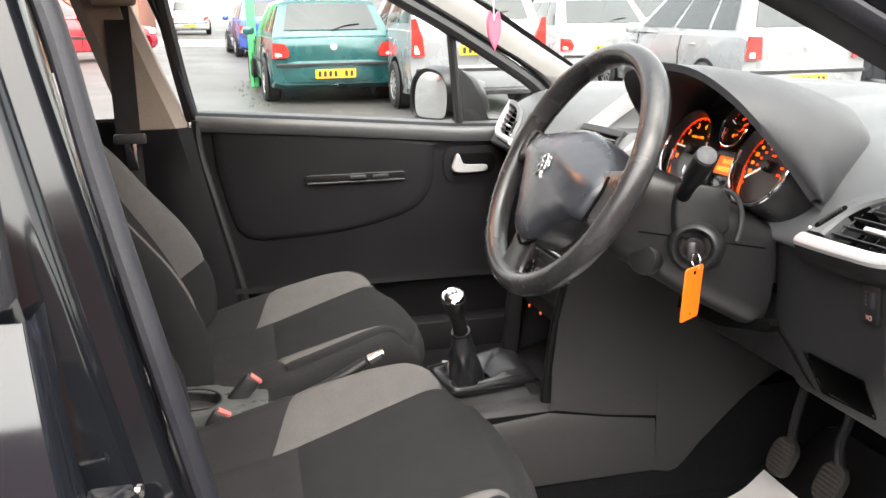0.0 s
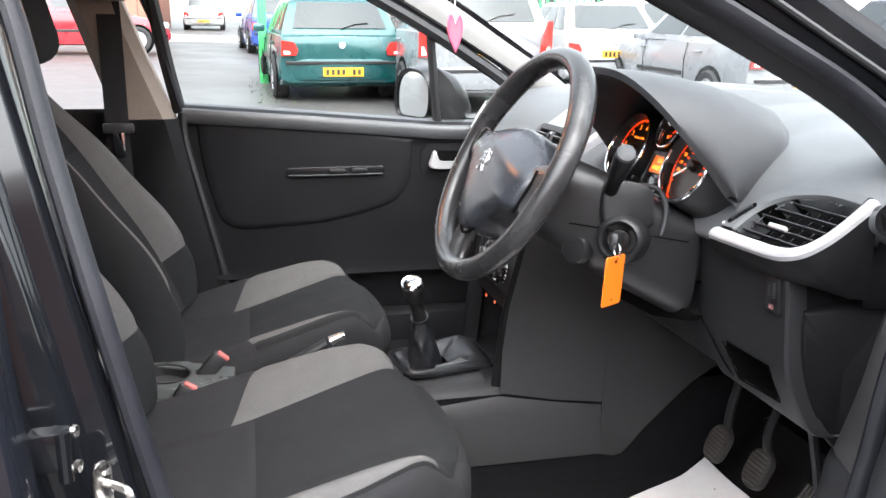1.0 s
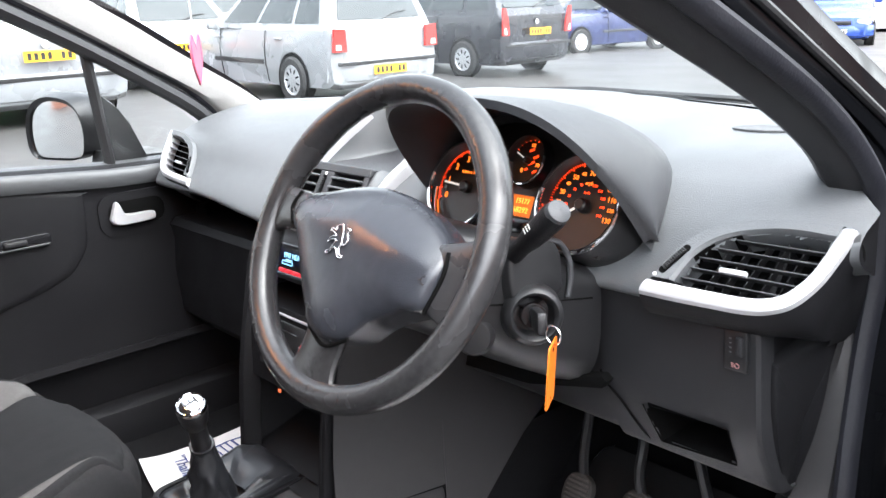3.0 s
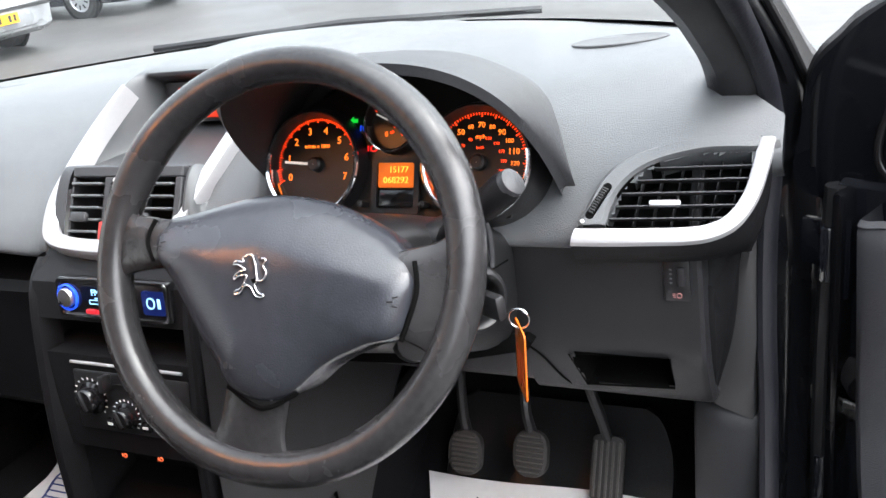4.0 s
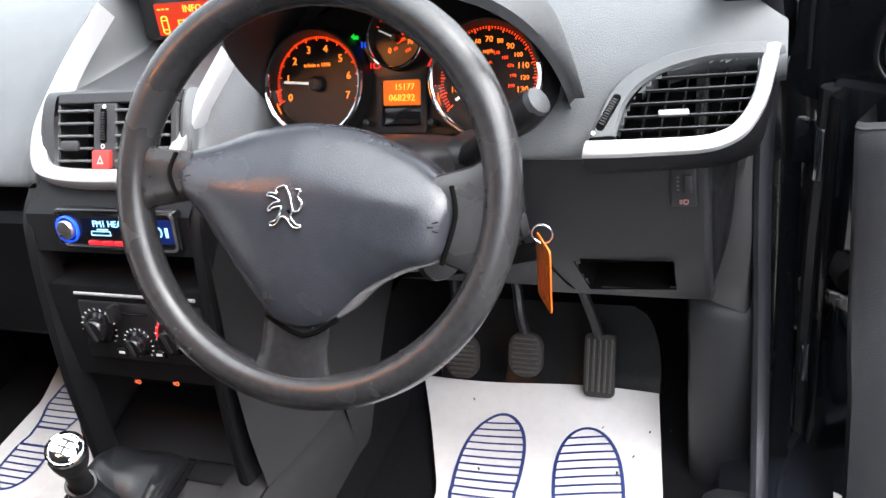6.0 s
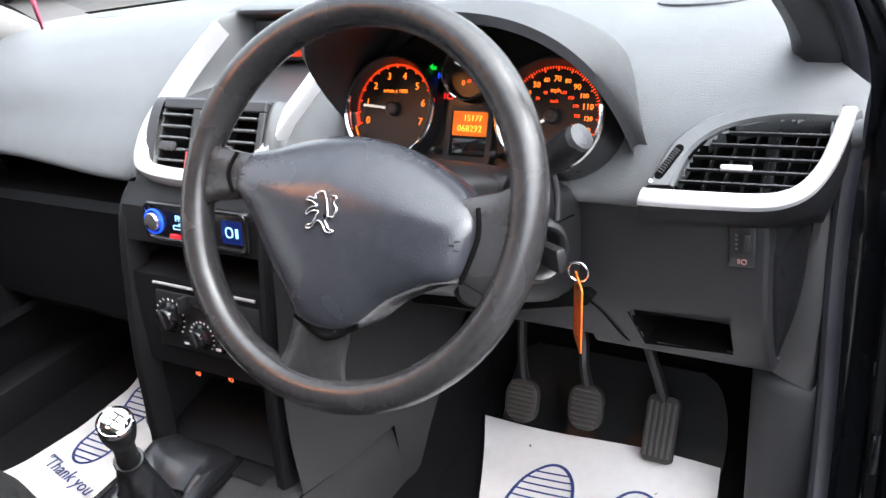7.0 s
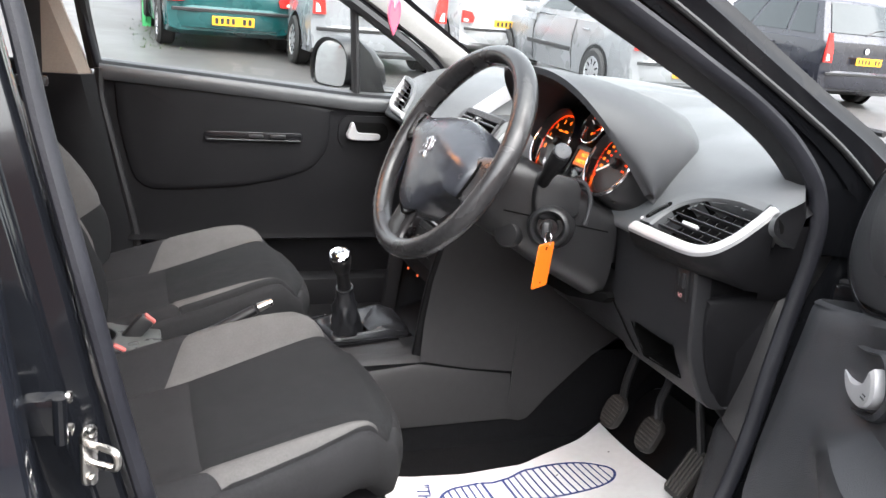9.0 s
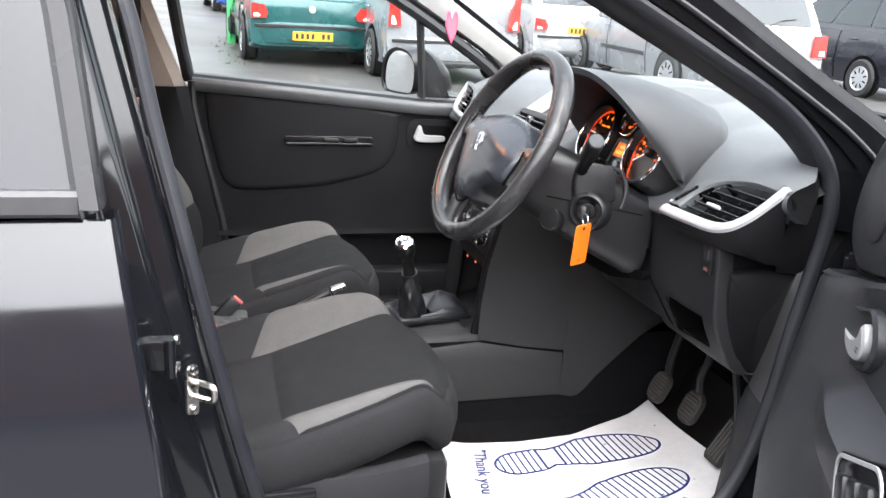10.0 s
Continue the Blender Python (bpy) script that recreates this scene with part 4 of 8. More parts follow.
def outer_vent(s):
    m = vent_pose(s)
    bm = B()
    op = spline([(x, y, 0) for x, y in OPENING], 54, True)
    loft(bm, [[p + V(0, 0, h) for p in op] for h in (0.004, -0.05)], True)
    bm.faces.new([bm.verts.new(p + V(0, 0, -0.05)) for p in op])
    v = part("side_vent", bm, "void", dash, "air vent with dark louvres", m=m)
    # frame above the louvres
    top_in = spline([(-0.060, -0.029, 0), (-0.046, 0.008, 0), (-0.017, 0.033, 0), (0.032, 0.0465, 0), (0.081, 0.046, 0)], 24)
    top_out = spline([(-0.086, -0.030, 0), (-0.064, 0.018, 0), (-0.030, 0.046, 0), (0.030, 0.061, 0), (0.086, 0.062, 0)], 24)
    bm = B()
    loft(bm, [[p + V(0, 0, h) for p in line] for line, h in ((top_out, -0.014), (top_out, 0.004), ([a.lerp(b, 0.15) for a, b in zip(top_out, top_in)], 0.0085), ([a.lerp(b, 0.85) for a, b in zip(top_out, top_in)], 0.0085), (top_in, 0.005), (top_in, -0.03))])
    part("vent_frame", bm, "dash", v, m=m)
    # silver strip below and at the end
    out = spline([(-0.093, -0.049, 0), (-0.055, -0.0495, 0), (-0.017, -0.049, 0), (0.018, -0.048, 0), (0.042, -0.043, 0), (0.063, -0.030, 0), (0.080, -0.004, 0), (0.091, 0.028, 0), (0.099, 0.058, 0)], 40)
    inn = spline([(-0.088, -0.031, 0), (-0.055, -0.0315, 0), (-0.017, -0.0315, 0), (0.013, -0.031, 0), (0.034, -0.028, 0), (0.051, -0.019, 0), (0.066, 0.002, 0), (0.075, 0.028, 0), (0.082, 0.058, 0)], 40)
    bm = B()
    lines = []
    for k, h in ((0.0, -0.012), (0.0, 0.002), (0.10, 0.0065), (0.35, 0.0090), (0.70, 0.0085), (0.93, 0.0060), (1.0, 0.001), (1.0, -0.015)):
        lines.append([a.lerp(b, k) + V(0, 0, h) for a, b in zip(out, inn)])
    loft(bm, lines)
    for e in (0, -1):
        bm.faces.new([bm.verts.new(r[e]) for r in lines])
    part("silver_strip", bm, "silver", v, "satin silver vent trim", m=m)
    # dark fairing from the strip down to the lower panel
    bm = B()
    rows = [[], [], [], []]
    for i, p in enumerate(out):
        a = m @ (p + V(0, 0, 0.001))
        f = i / (len(out) - 1)
        e = V(max(a.x + 0.015, (0.300 if s < 0 else 0.262) + 0.07 * f), max(-0.690, min(0.690, a.y)), 0.893 - 0.012 * f)
        c = a.lerp(e, 0.45) + V(-0.004, s * 0.003, -0.010)
        for row, q in zip(rows, (a, a.lerp(c, 0.45) + V(-0.002, 0, -0.002), c, e)):
            row.append(q)
    loft(bm, rows)
    part("vent_fairing", bm, "doorp", v, smooth=60)
    for i, y in enumerate((-0.019, -0.006, 0.0075, 0.021, 0.034)):
        c = chord(OPENING, y)
        bm = box(B(), (0, 0, 0), (c[1] - c[0], 0.0018, 0.014), 0.0006, 1)
        part("louvre", bm, "hood", v, m=at(m, (c[0] + c[1]) / 2, y, -0.006) @ Matrix.Rotation(radians(14), 4, "X"))
    for x in (-0.030, -0.012, 0.006, 0.024, 0.042, 0.060):
        bm = box(B(), (0, 0, 0), (0.0014, 0.085 if x > 0 else 0.06, 0.014), 0.0004, 1)
        part("fin", bm, "black", v, m=at(m, x, 0.008, -0.026, -12))
    pbox("vent_tab", at(m, -0.004, -0.0065, 0.003), (0.029, 0.006, 0.006), "silver", v, 0.0015, "small silver vent tab")
    # thumb wheel
    wa, wb = V(-0.0745, -0.020, 0.0076), V(-0.057, 0.010, 0.0076)
    bm = B()
    ring = rrect(0.0085, 0.042, 0.004)
    prism(bm, ring, 0.0012, Matrix.Identity(4))
    part("wheel_slot", bm, "void", v, m=m @ Matrix.Translation((wa + wb) / 2) @ Matrix.Rotation(radians(-30), 4, "Z"))
    bm = B()
    for i in range(11):
        box(bm, (0, -0.014 + i * 0.0028, 0.0022 + 0.0012 * math.cos((i - 5) * 0.3)), (0.0055, 0.0016, 0.003), 0.0003, 1)
    part("thumb_wheel", bm, "black", v, m=m @ Matrix.Translation((wa + wb) / 2) @ Matrix.Rotation(radians(-30), 4, "Z"))
    bm = B()
    ring2(bm, rrect(0.004, 0.004, 0.0019), rrect(0.0025, 0.0025, 0.0012), 0, 0.0004)
    part("vent_mark", bm, "white", v, m=at(m, -0.081, -0.026, 0.0090), smooth=0)
    bm = turned(B(), [(0.0015, 0), (0.0015, 0.0004), (0.0002, 0.0004)], at(m, -0.051, 0.021, 0.0090), 12, False)
    part("vent_mark", bm, "dash", v)


outer_vent(-1)
outer_vent(1)

# ---------------------------------------------------------------- centre stack: silver surround, vents, display
a38 = radians(38)
SP = basis((0.195, 0.0, 0.939), (0, -1, 0), (math.cos(a38), 0, math.sin(a38)))
OUT = [(-0.084, 0.225), (-0.108, 0.150), (-0.120, 0.090), (-0.122, 0.050), (-0.108, 0.008), (-0.085, -0.010), (-0.040, -0.017), (0.005, -0.018), (0.045, -0.016), (0.080, -0.008), (0.100, 0.010), (0.110, 0.050), (0.122, 0.095), (0.137, 0.150), (0.150, 0.200)]
INN = [(-0.078, 0.225), (-0.099, 0.150), (-0.105, 0.090), (-0.101, 0.052), (-0.088, 0.018), (-0.072, 0.007), (-0.038, 0.003), (0.005, 0.002), (0.043, 0.003), (0.068, 0.008), (0.082, 0.020), (0.090, 0.052), (0.100, 0.095), (0.116, 0.150), (0.131, 0.200)]
o1, i1 = [spline([(x, y, 0) for x, y in q], 70) for q in (OUT, INN)]
bm = B()
loft(bm, [[a.lerp(b, k) + V(0, 0, h) for a, b in zip(o1, i1)] for k, h in ((0, -0.014), (0, 0.006), (0.12, 0.011), (0.4, 0.0135), (0.8, 0.012), (1.0, 0.007), (1.0, -0.016))])
surround = part("centre_surround", bm, "silver", dash, "satin silver surround of the centre vents", m=SP)
SV = basis((0.197, 0.0, 0.940), (0, -1, 0), (0.5, 0, 0.866))
bm = B()
for x0, x1, y0, y1 in ((-0.073, 0.097, -0.003, 0.004), (-0.073, 0.097, 0.078, 0.091), (-0.073, -0.0700, 0.004, 0.078), (-0.0205, 0.013, 0.004, 0.078), (0.087, 0.097, 0.004, 0.078)):
    box(bm, ((x0 + x1) / 2, (y0 + y1) / 2, -0.025), (x1 - x0, y1 - y0, 0.050), 0.0015, 1)
stack = part("centre_vent_block", bm, "hood", dash, "centre air vents with a red hazard switch", m=SV)
for cx in (-0.0453, 0.0500):
    w = 0.0495 if cx < 0 else 0.074
    bm = B()
    prism(bm, rrect(w + 0.002, 0.076, 0.002), 0.0012, at(SV, cx, 0.041, -0.046))
    part("vent_opening", bm, "void", stack)
    for i in range(5):
        bm = box(B(), (0, 0, 0), (w - 0.0015, 0.0032, 0.015), 0.001, 1)
        part("louvre", bm, "dash", stack, m=at(SV, cx, 0.0125 + i * 0.0143, -0.0030) @ Matrix.Rotation(radians(4), 4, "X"))
    pbox("vent_tab", at(SV, cx - 0.002, 0.029, 0.007), (0.024, 0.012, 0.008), "hood", stack, 0.003)
bm = prism(B(), rrect(0.009, 0.040, 0.004), 0.001, at(SV, -0.005, 0.052, 0.0002))
part("wheel_slot", bm, "void", stack)
bm = B()
for i in range(11):
    box(bm, (-0.005, 0.037 + i * 0.003, 0.002 + 0.0012 * math.cos((i - 5) * 0.3)), (0.006, 0.0017, 0.003), 0.0003, 1)
part("thumb_wheel", bm, "black", stack, m=SV)
for y, kind in ((0.074, 0), (0.029, 1)):
    bm = B()
    if kind:
        ring2(bm, rrect(0.0055, 0.0055, 0.0026), rrect(0.0035, 0.0035, 0.0017), 0, 0.0004)
        bmesh.ops.transform(bm, matrix=at(SV, -0.006, y, 0.0004), verts=bm.verts)
    else:
        turned(bm, [(0.0026, 0), (0.0026, 0.0004), (0.0002, 0.0004)], at(SV, -0.004, y, 0.0004), 12, False)
    part("vent_mark", bm, "white", stack, smooth=0)
hz = pbox("hazard_switch", at(SV, -0.0055, 0.0135, 0.0005), (0.026, 0.022, 0.009), "redbtn", stack, 0.002, "red hazard warning switch")
bm = B()
tri = [(-0.0045, -0.005), (0.0045, -0.005), (0, 0.005)]
ring2(bm, tri, [(x * 0.55, y * 0.55 - 0.0006) for x, y in tri], 0, 0.0005)
part("triangle_mark", bm, mat("pink_mark", (0.85, 0.42, 0.42), 0.5), hz, m=at(SV, -0.0055, 0.0135, 0.0051), smooth=0)
# display in the hooded recess
DP = basis((0.438, 0.0, 1.030), (0, -1, 0), (0.12, 0, 1))
bm = box(B(), (-0.015, 0.012, -0.012), (0.150, 0.056, 0.016), 0.004, 2)
disp = part("information_display", bm, "black", dash, "amber information display in its hood", m=DP)
bm = prism(B(), rrect(0.100, 0.042, 0.002), 0.0012, at(DP, -0.015, 0.011, -0.0038))
part("screen", bm, mat("deep_amber_screen", (0.24, 0.011, 0.001), 0.35, emit=0.30, vary=0.0), disp)
writing("reading", "INFO", 0.013, at(DP, -0.005, 0.023, -0.0022), "lcd_ink", disp)
writing("reading", "FT R", 0.015, at(DP, -0.018, 0.004, -0.0022), "lcd_ink", disp)
bm = B()
for i in range(3):
    flat_bar(bm, (-0.060 + i * 0.007, 0.0245), (-0.0555 + i * 0.007, 0.0245), 0.0018, 0.0005)
ring2(bm, [(x - 0.0525, y + 0.004) for x, y in rrect(0.011, 0.024, 0.004)], [(x - 0.0525, y + 0.004) for x, y in rrect(0.008, 0.021, 0.003)], 0, 0.0005)
flat_bar(bm, (-0.057, 0.010), (-0.048, 0.010), 0.0015, 0.0005)
flat_bar(bm, (-0.057, -0.002), (-0.048, -0.002), 0.0015, 0.0005)
part("car_mark", bm, "lcd_ink", disp, m=at(DP, 0, 0, -0.0022), smooth=0)

# speaker grilles on the top corners
for s in (-1, 1):
    bm = B()
    turned(bm, [(1, 0.0), (1, 0.003), (0.93, 0.004), (0.9, 0.003), (0.001, 0.003)], Matrix.Diagonal((0.058, 0.033, 0.7, 1)), 32, False)
    part("tweeter_grille", bm, mat("speaker_mesh", (0.062, 0.064, 0.067), 0.6, bump=0.5, bscale=500), dash, "oval speaker grille", m=basis((0.560, s * 0.523, 1.0592), V(0.20, -1, 0), V(1.0, 0.20, -0.03)))

# ---------------------------------------------------------------- lower dashboard
LPROF = [(0.290, 0.915), (0.297, 0.885), (0.302, 0.83), (0.309, 0.775), (0.333, 0.722), (0.350, 0.698), (0.372, 0.690), (0.42, 0.70)]
CUB = [(-0.503, 0.770), (-0.611, 0.777), (-0.611, 0.726), (-0.514, 0.718)]


def lower_panel(name, y0, y1, n, hole):
    bm = B()
    ys = np.linspace(y0, y1, n)
    rows = [spline([V(x, y, z) for x, z in LPROF], 42) for y in ys]
    # the outer edge rolls forward
    rows = [[p + V(dx, dy, 0) for p in rows[0]] for dx, dy in ((0.024, -0.0065), (0.010, -0.006), (0.003, -0.004))] + rows
    loft(bm, rows)
    gone = [f for f in bm.faces if inside(f.calc_center_median().y, f.calc_center_median().z, hole)]
    bmesh.ops.delete(bm, geom=gone, context="FACES")
    return part(name, bm, "lower", dash)


lower_panel("lower_dash_panel", -0.645, -0.448, 56, CUB)
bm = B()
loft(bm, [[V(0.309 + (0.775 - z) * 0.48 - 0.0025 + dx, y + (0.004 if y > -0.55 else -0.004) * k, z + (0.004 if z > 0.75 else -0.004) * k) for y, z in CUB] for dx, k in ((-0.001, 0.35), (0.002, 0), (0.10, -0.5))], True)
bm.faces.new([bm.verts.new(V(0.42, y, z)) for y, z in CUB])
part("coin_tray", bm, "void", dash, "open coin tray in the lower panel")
bm = B()
loft(bm, [spline([V(x + 0.022, y, z - 0.006) for x, z in LPROF[2:]], 20) for y in (-0.446, -0.35, -0.25, -0.15)])
part("knee_panel", bm, "lower", dash)
bm = tube(B(), spline([(0.302, -0.447, 0.80), (0.306, -0.451, 0.785), (0.311, -0.470, 0.765), (0.330, -0.487, 0.725), (0.352, -0.498, 0.699)], 20), 0.0014, 6)
part("panel_joint", bm, "void", dash)
# headlamp height switch
HS = basis((0.2965, -0.6255, 0.876), (0, -1, 0), (-0.05, 0, 1))
hsw = pbox("headlamp_height_switch", at(HS, 0, 0, 0.001), (0.026, 0.048, 0.006), "black", dash, 0.002, "black headlamp height switch")
pbox("switch_wheel", at(HS, 0.005, 0.005, 0.0045), (0.008, 0.021, 0.006), "lower", hsw, 0.002)
bm = B()
for i in range(4):
    flat_bar(bm, (-0.0065, -0.003 + i * 0.005), (-0.0040, -0.003 + i * 0.005), 0.0016, 0.0004)
part("scale_marks", bm, "dash", hsw, m=at(HS, 0, 0, 0.0042), smooth=0)
bm = B()
for i in range(3):
    flat_bar(bm, (-0.0042, -0.0150 - i * 0.0019), (-0.0014, -0.0153 - i * 0.0019), 0.0007, 0.0004)
ring2(bm, [(x + 0.0022, y - 0.0170) for x, y in rrect(0.0052, 0.0058, 0.0024)], [(x + 0.0022, y - 0.0170) for x, y in rrect(0.0038, 0.0044, 0.0017)], 0, 0.0004)
part("lamp_mark", bm, mat("pale_red_mark", (0.42, 0.20, 0.19), 0.5), hsw, m=at(HS, 0, 0, 0.0042), smooth=0)
# right and left end caps with a raised fuse cover
for s in (-1, 1):
    bm = B()
    poly = [(0.300, 0.900), (0.302, 0.86), (0.309, 0.775), (0.333, 0.722), (0.372, 0.690), (0.46, 0.66), (0.50, 0.80), (0.46, 0.96), (0.42, 1.03), (0.395, 1.018), (0.372, 0.985), (0.35, 0.955)]
    prism(bm, poly, 0.012, Matrix.Translation((0, -0.634, 0)) @ Matrix.Rotation(radians(90), 4, "X") if s < 0 else Matrix.Translation((0, 0.688, 0)) @ Matrix.Rotation(radians(90), 4, "X"), 0.004)
    part("end_cap", bm, "doorp", dash)
    # raised fuse cover, turned towards the door
    fc = [V(0.319, 0.650, 0.852), V(0.330, 0.652, 0.861), V(0.415, 0.666, 0.867), V(0.424, 0.668, 0.862), V(0.418, 0.666, 0.800), V(0.409, 0.656, 0.730), V(0.400, 0.640, 0.674), V(0.388, 0.636, 0.674), V(0.352, 0.644, 0.722), V(0.326, 0.648, 0.790)]
    fc = [V(p.x, s * p.y, p.z) for p in fc]
    ring = spline(fc, 48, True)
    mid = sum(ring, V(0, 0, 0)) / len(ring)
    out = V(-0.19, s * 0.97, -0.13).normalized()
    bm = B()
    loft(bm, [[mid + (p - mid) * k + out * h for p in ring] for k, h in ((1.0, -0.030), (1.0, 0.000), (0.985, 0.005), (0.94, 0.008), (0.5, 0.009), (0.01, 0.009))], True)
    part("fuse_cover", bm, "doorp", dash, "raised cover on the dashboard end", smooth=50)
    # dark grille of the side demister in the end of the dashboard
    dp = basis((0.372, s * 0.7115, 0.987), V(0.038, -s * 0.009, 0.016), V(-0.016, 0, 0.038))
    bm = B()
    ring2(bm, rrect(0.046, 0.032, 0.009, 4), rrect(0.038, 0.024, 0.007, 4), -0.006, 0.003)
    dm = part("demister", bm, "black", dash, "small side window demister vent", m=at(dp, 0, 0, -0.002) if s < 0 else dp @ Matrix.Rotation(radians(180), 4, "Y"))
    part("demister_slot", box(B(), (0, 0, 0), (0.039, 0.025, 0.004), 0.001, 1), "void", dm, m=dp)
# closing panel between the end of the vent and the door seal
bm = B()
loft(bm, [[V(x0 + (x1 - x0) * f, y0 + (y1 - y0) * f, z0 + (z1 - z0) * f) for f in (0, 0.33, 0.67, 1)] for (x0, y0, z0), (x1, y1, z1) in (((0.372, -0.704, 0.975), (0.440, -0.699, 0.975)), ((0.364, -0.700, 0.930), (0.436, -0.697, 0.925)), ((0.366, -0.690, 0.884), (0.430, -0.692, 0.878)), ((0.376, -0.680, 0.868), (0.430, -0.684, 0.864)))])
part("end_panel", bm, "doorp", dash, smooth=60)
# unseen panels added to close the underside of the dashboard against leaking light
for y0, y1, z in ((-0.69, -0.14, 0.745), (0.13, 0.69, 0.62)):
    bm = box(B(), (0.615, (y0 + y1) / 2, z), (0.38, y1 - y0, 0.008), 0.002, 1)
    part("underside_light_stop", bm, "carpet", dash)
# passenger side: shelf recess and glovebox
bm = B()
loft(bm, [[V(x, y, z) for x, z in ((0.285, 0.893), (0.40, 0.89), (0.40, 0.845), (0.275, 0.838), (0.262, 0.826), (0.268, 0.80), (0.262, 0.72), (0.27, 0.63), (0.32, 0.58), (0.42, 0.58))] for y in np.linspace(0.125, 0.69, 12)])
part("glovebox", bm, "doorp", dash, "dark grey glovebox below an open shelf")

# ---------------------------------------------------------------- centre console
console = empty("centre_console", (0.0, 0, 0.40), "black plastic centre console with radio and heater controls", "console")
CF = basis((0.14, 0, 0.83), (0, -1, 0), (0.06, 0, 0.30))
bm = B()
loft(bm, [[V(x, y, z) for x, z in ((0.205, 0.935), (0.172, 0.915), (0.158, 0.905), (0.1465, 0.862), (0.25, 0.855), (0.25, 0.828), (0.1385, 0.820), (0.128, 0.762), (0.120, 0.700), (0.20, 0.690), (0.215, 0.600), (0.118, 0.572))] for y in (-0.125, -0.06, 0, 0.06, 0.105)])
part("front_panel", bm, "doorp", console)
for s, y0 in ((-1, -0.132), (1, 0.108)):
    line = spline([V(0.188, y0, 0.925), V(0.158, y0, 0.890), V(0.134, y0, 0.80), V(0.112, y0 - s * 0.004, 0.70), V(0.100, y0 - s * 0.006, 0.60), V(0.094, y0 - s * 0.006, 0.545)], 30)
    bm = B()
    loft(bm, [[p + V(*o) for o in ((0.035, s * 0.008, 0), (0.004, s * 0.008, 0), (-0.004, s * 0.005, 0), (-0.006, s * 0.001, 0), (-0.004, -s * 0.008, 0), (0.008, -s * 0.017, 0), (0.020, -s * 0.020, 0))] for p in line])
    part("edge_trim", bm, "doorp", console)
bm = B()
rows = []
for x, zb, dy in ((0.098, 0.565, 0), (0.20, 0.545, 0.004), (0.290, 0.534, 0.006), (0.2905, 0.430, 0.006), (0.318, 0.424, 0.006), (0.334, 0.428, 0.006), (0.350, 0.444, 0.006), (0.374, 0.472, 0.006), (0.427, 0.522, 0.006), (0.468, 0.558, 0.005), (0.64, 0.66, 0.0)):
    rows.append([V(x + k, -0.138 - dy - 0.004 * j, z) for j, (z, k) in enumerate(((0.90, 0.062), (0.80, 0.038), (0.72, 0.016), (0.64, 0.004), (zb, 0.0)))])
loft(bm, rows)
part("side_panel", bm, "side", console, "broad dark grey panel beside the footwell")
bm = B()
rows = []
for x, zt in ((-0.10, 0.553), (0.0, 0.558), (0.098, 0.566), (0.20, 0.548), (0.292, 0.535)):
    rows.append([V(x, y, z) for y, z in ((-0.098, zt + 0.0045), (-0.120, zt + 0.0045), (-0.136, zt + 0.002), (-0.146, zt - 0.005), (-0.153, zt - 0.018), (-0.157, zt - 0.040), (-0.159, 0.47), (-0.162, 0.432), (-0.150, 0.430))])
loft(bm, rows)
part("tunnel_cheek", bm, "side", console, smooth=60)
bm = B()
loft(bm, [[V(x, y, z) for y, z in ((-0.148, 0.56), (-0.152, 0.46), (-0.158, 0.42), (-0.175, 0.385))] for x in (-0.72, 0.0, 0.35, 0.70)])
part("tunnel_carpet", bm, "carpet", console)
bm = B()
rows = []
for y in (0.112, 0.118, 0.122):
    rows.append([V(0.10, y, 0.60 - (y - 0.112) * 6), V(0.30, y + 0.004, 0.56), V(0.64, y + 0.01, 0.54)])
loft(bm, [[V(0.10 + k, 0.112 + 0.002 * j, z) for j, (z, k) in enumerate(((0.90, 0.075), (0.75, 0.03), (0.60, 0.0), (0.37, 0.02)))], [V(0.64, 0.125, z) for z in (0.90, 0.75, 0.60, 0.37)]])
part("side_panel", bm, "lower", console)
# radio
RD = at(CF, 0.030, 0.063) @ Matrix.Scale(0.91, 4)
bm = box(B(), (0, 0, 0), (0.184, 0.052, 0.016), 0.004, 3)
radio = empty("car_radio", (0.15, 0, 0.88), "aftermarket car radio lit in blue and red", "radio")
part("radio_case", bm, "gloss", radio, m=at(RD, 0, 0, -0.002))
bm = B()
ring2(bm, rrect(0.182, 0.050, 0.008), rrect(0.174, 0.044, 0.006), 0, 0.0025)
part("trim_ring", bm, "chrome", radio, m=at(RD, 0, 0, 0.006))
bm = prism(B(), rrect(0.088, 0.020, 0.002), 0.001, at(RD, -0.006, 0.006, 0.0062))
part("display", bm, mat("dark_blue_display", (0.004, 0.006, 0.02), 0.2), radio)
writing("reading", "FM1 HEA", 0.0115, at(RD, -0.010, 0.008, 0.0076), "cyan", radio)
bm = B()
ring2(bm, rrect(0.030, 0.006, 0.001), rrect(0.028, 0.004, 0.001), 0, 0.0006)
flat_bar(bm, (-0.005, 0.005), (0.012, 0.005), 0.0016, 0.0006)
part("display_marks", bm, "cyan", radio, m=at(RD, -0.022, -0.004, 0.0075), smooth=0)
bm = turned(B(), [(0.0175, 0.0), (0.0175, 0.003), (0.0160, 0.004), (0.0150, 0.001)], at(RD, -0.074, 0.0, 0.006), 32, False)
kn = part("volume_ring", bm, "blueglow", radio, "blue-lit ring round the volume knob")
bm = turned(B(), [(0.0130, 0.0), (0.0126, 0.006), (0.0112, 0.008), (0.0002, 0.0083)], at(RD, -0.074, 0.0, 0.006), 28, False)
part("volume_knob", bm, "steel", kn)
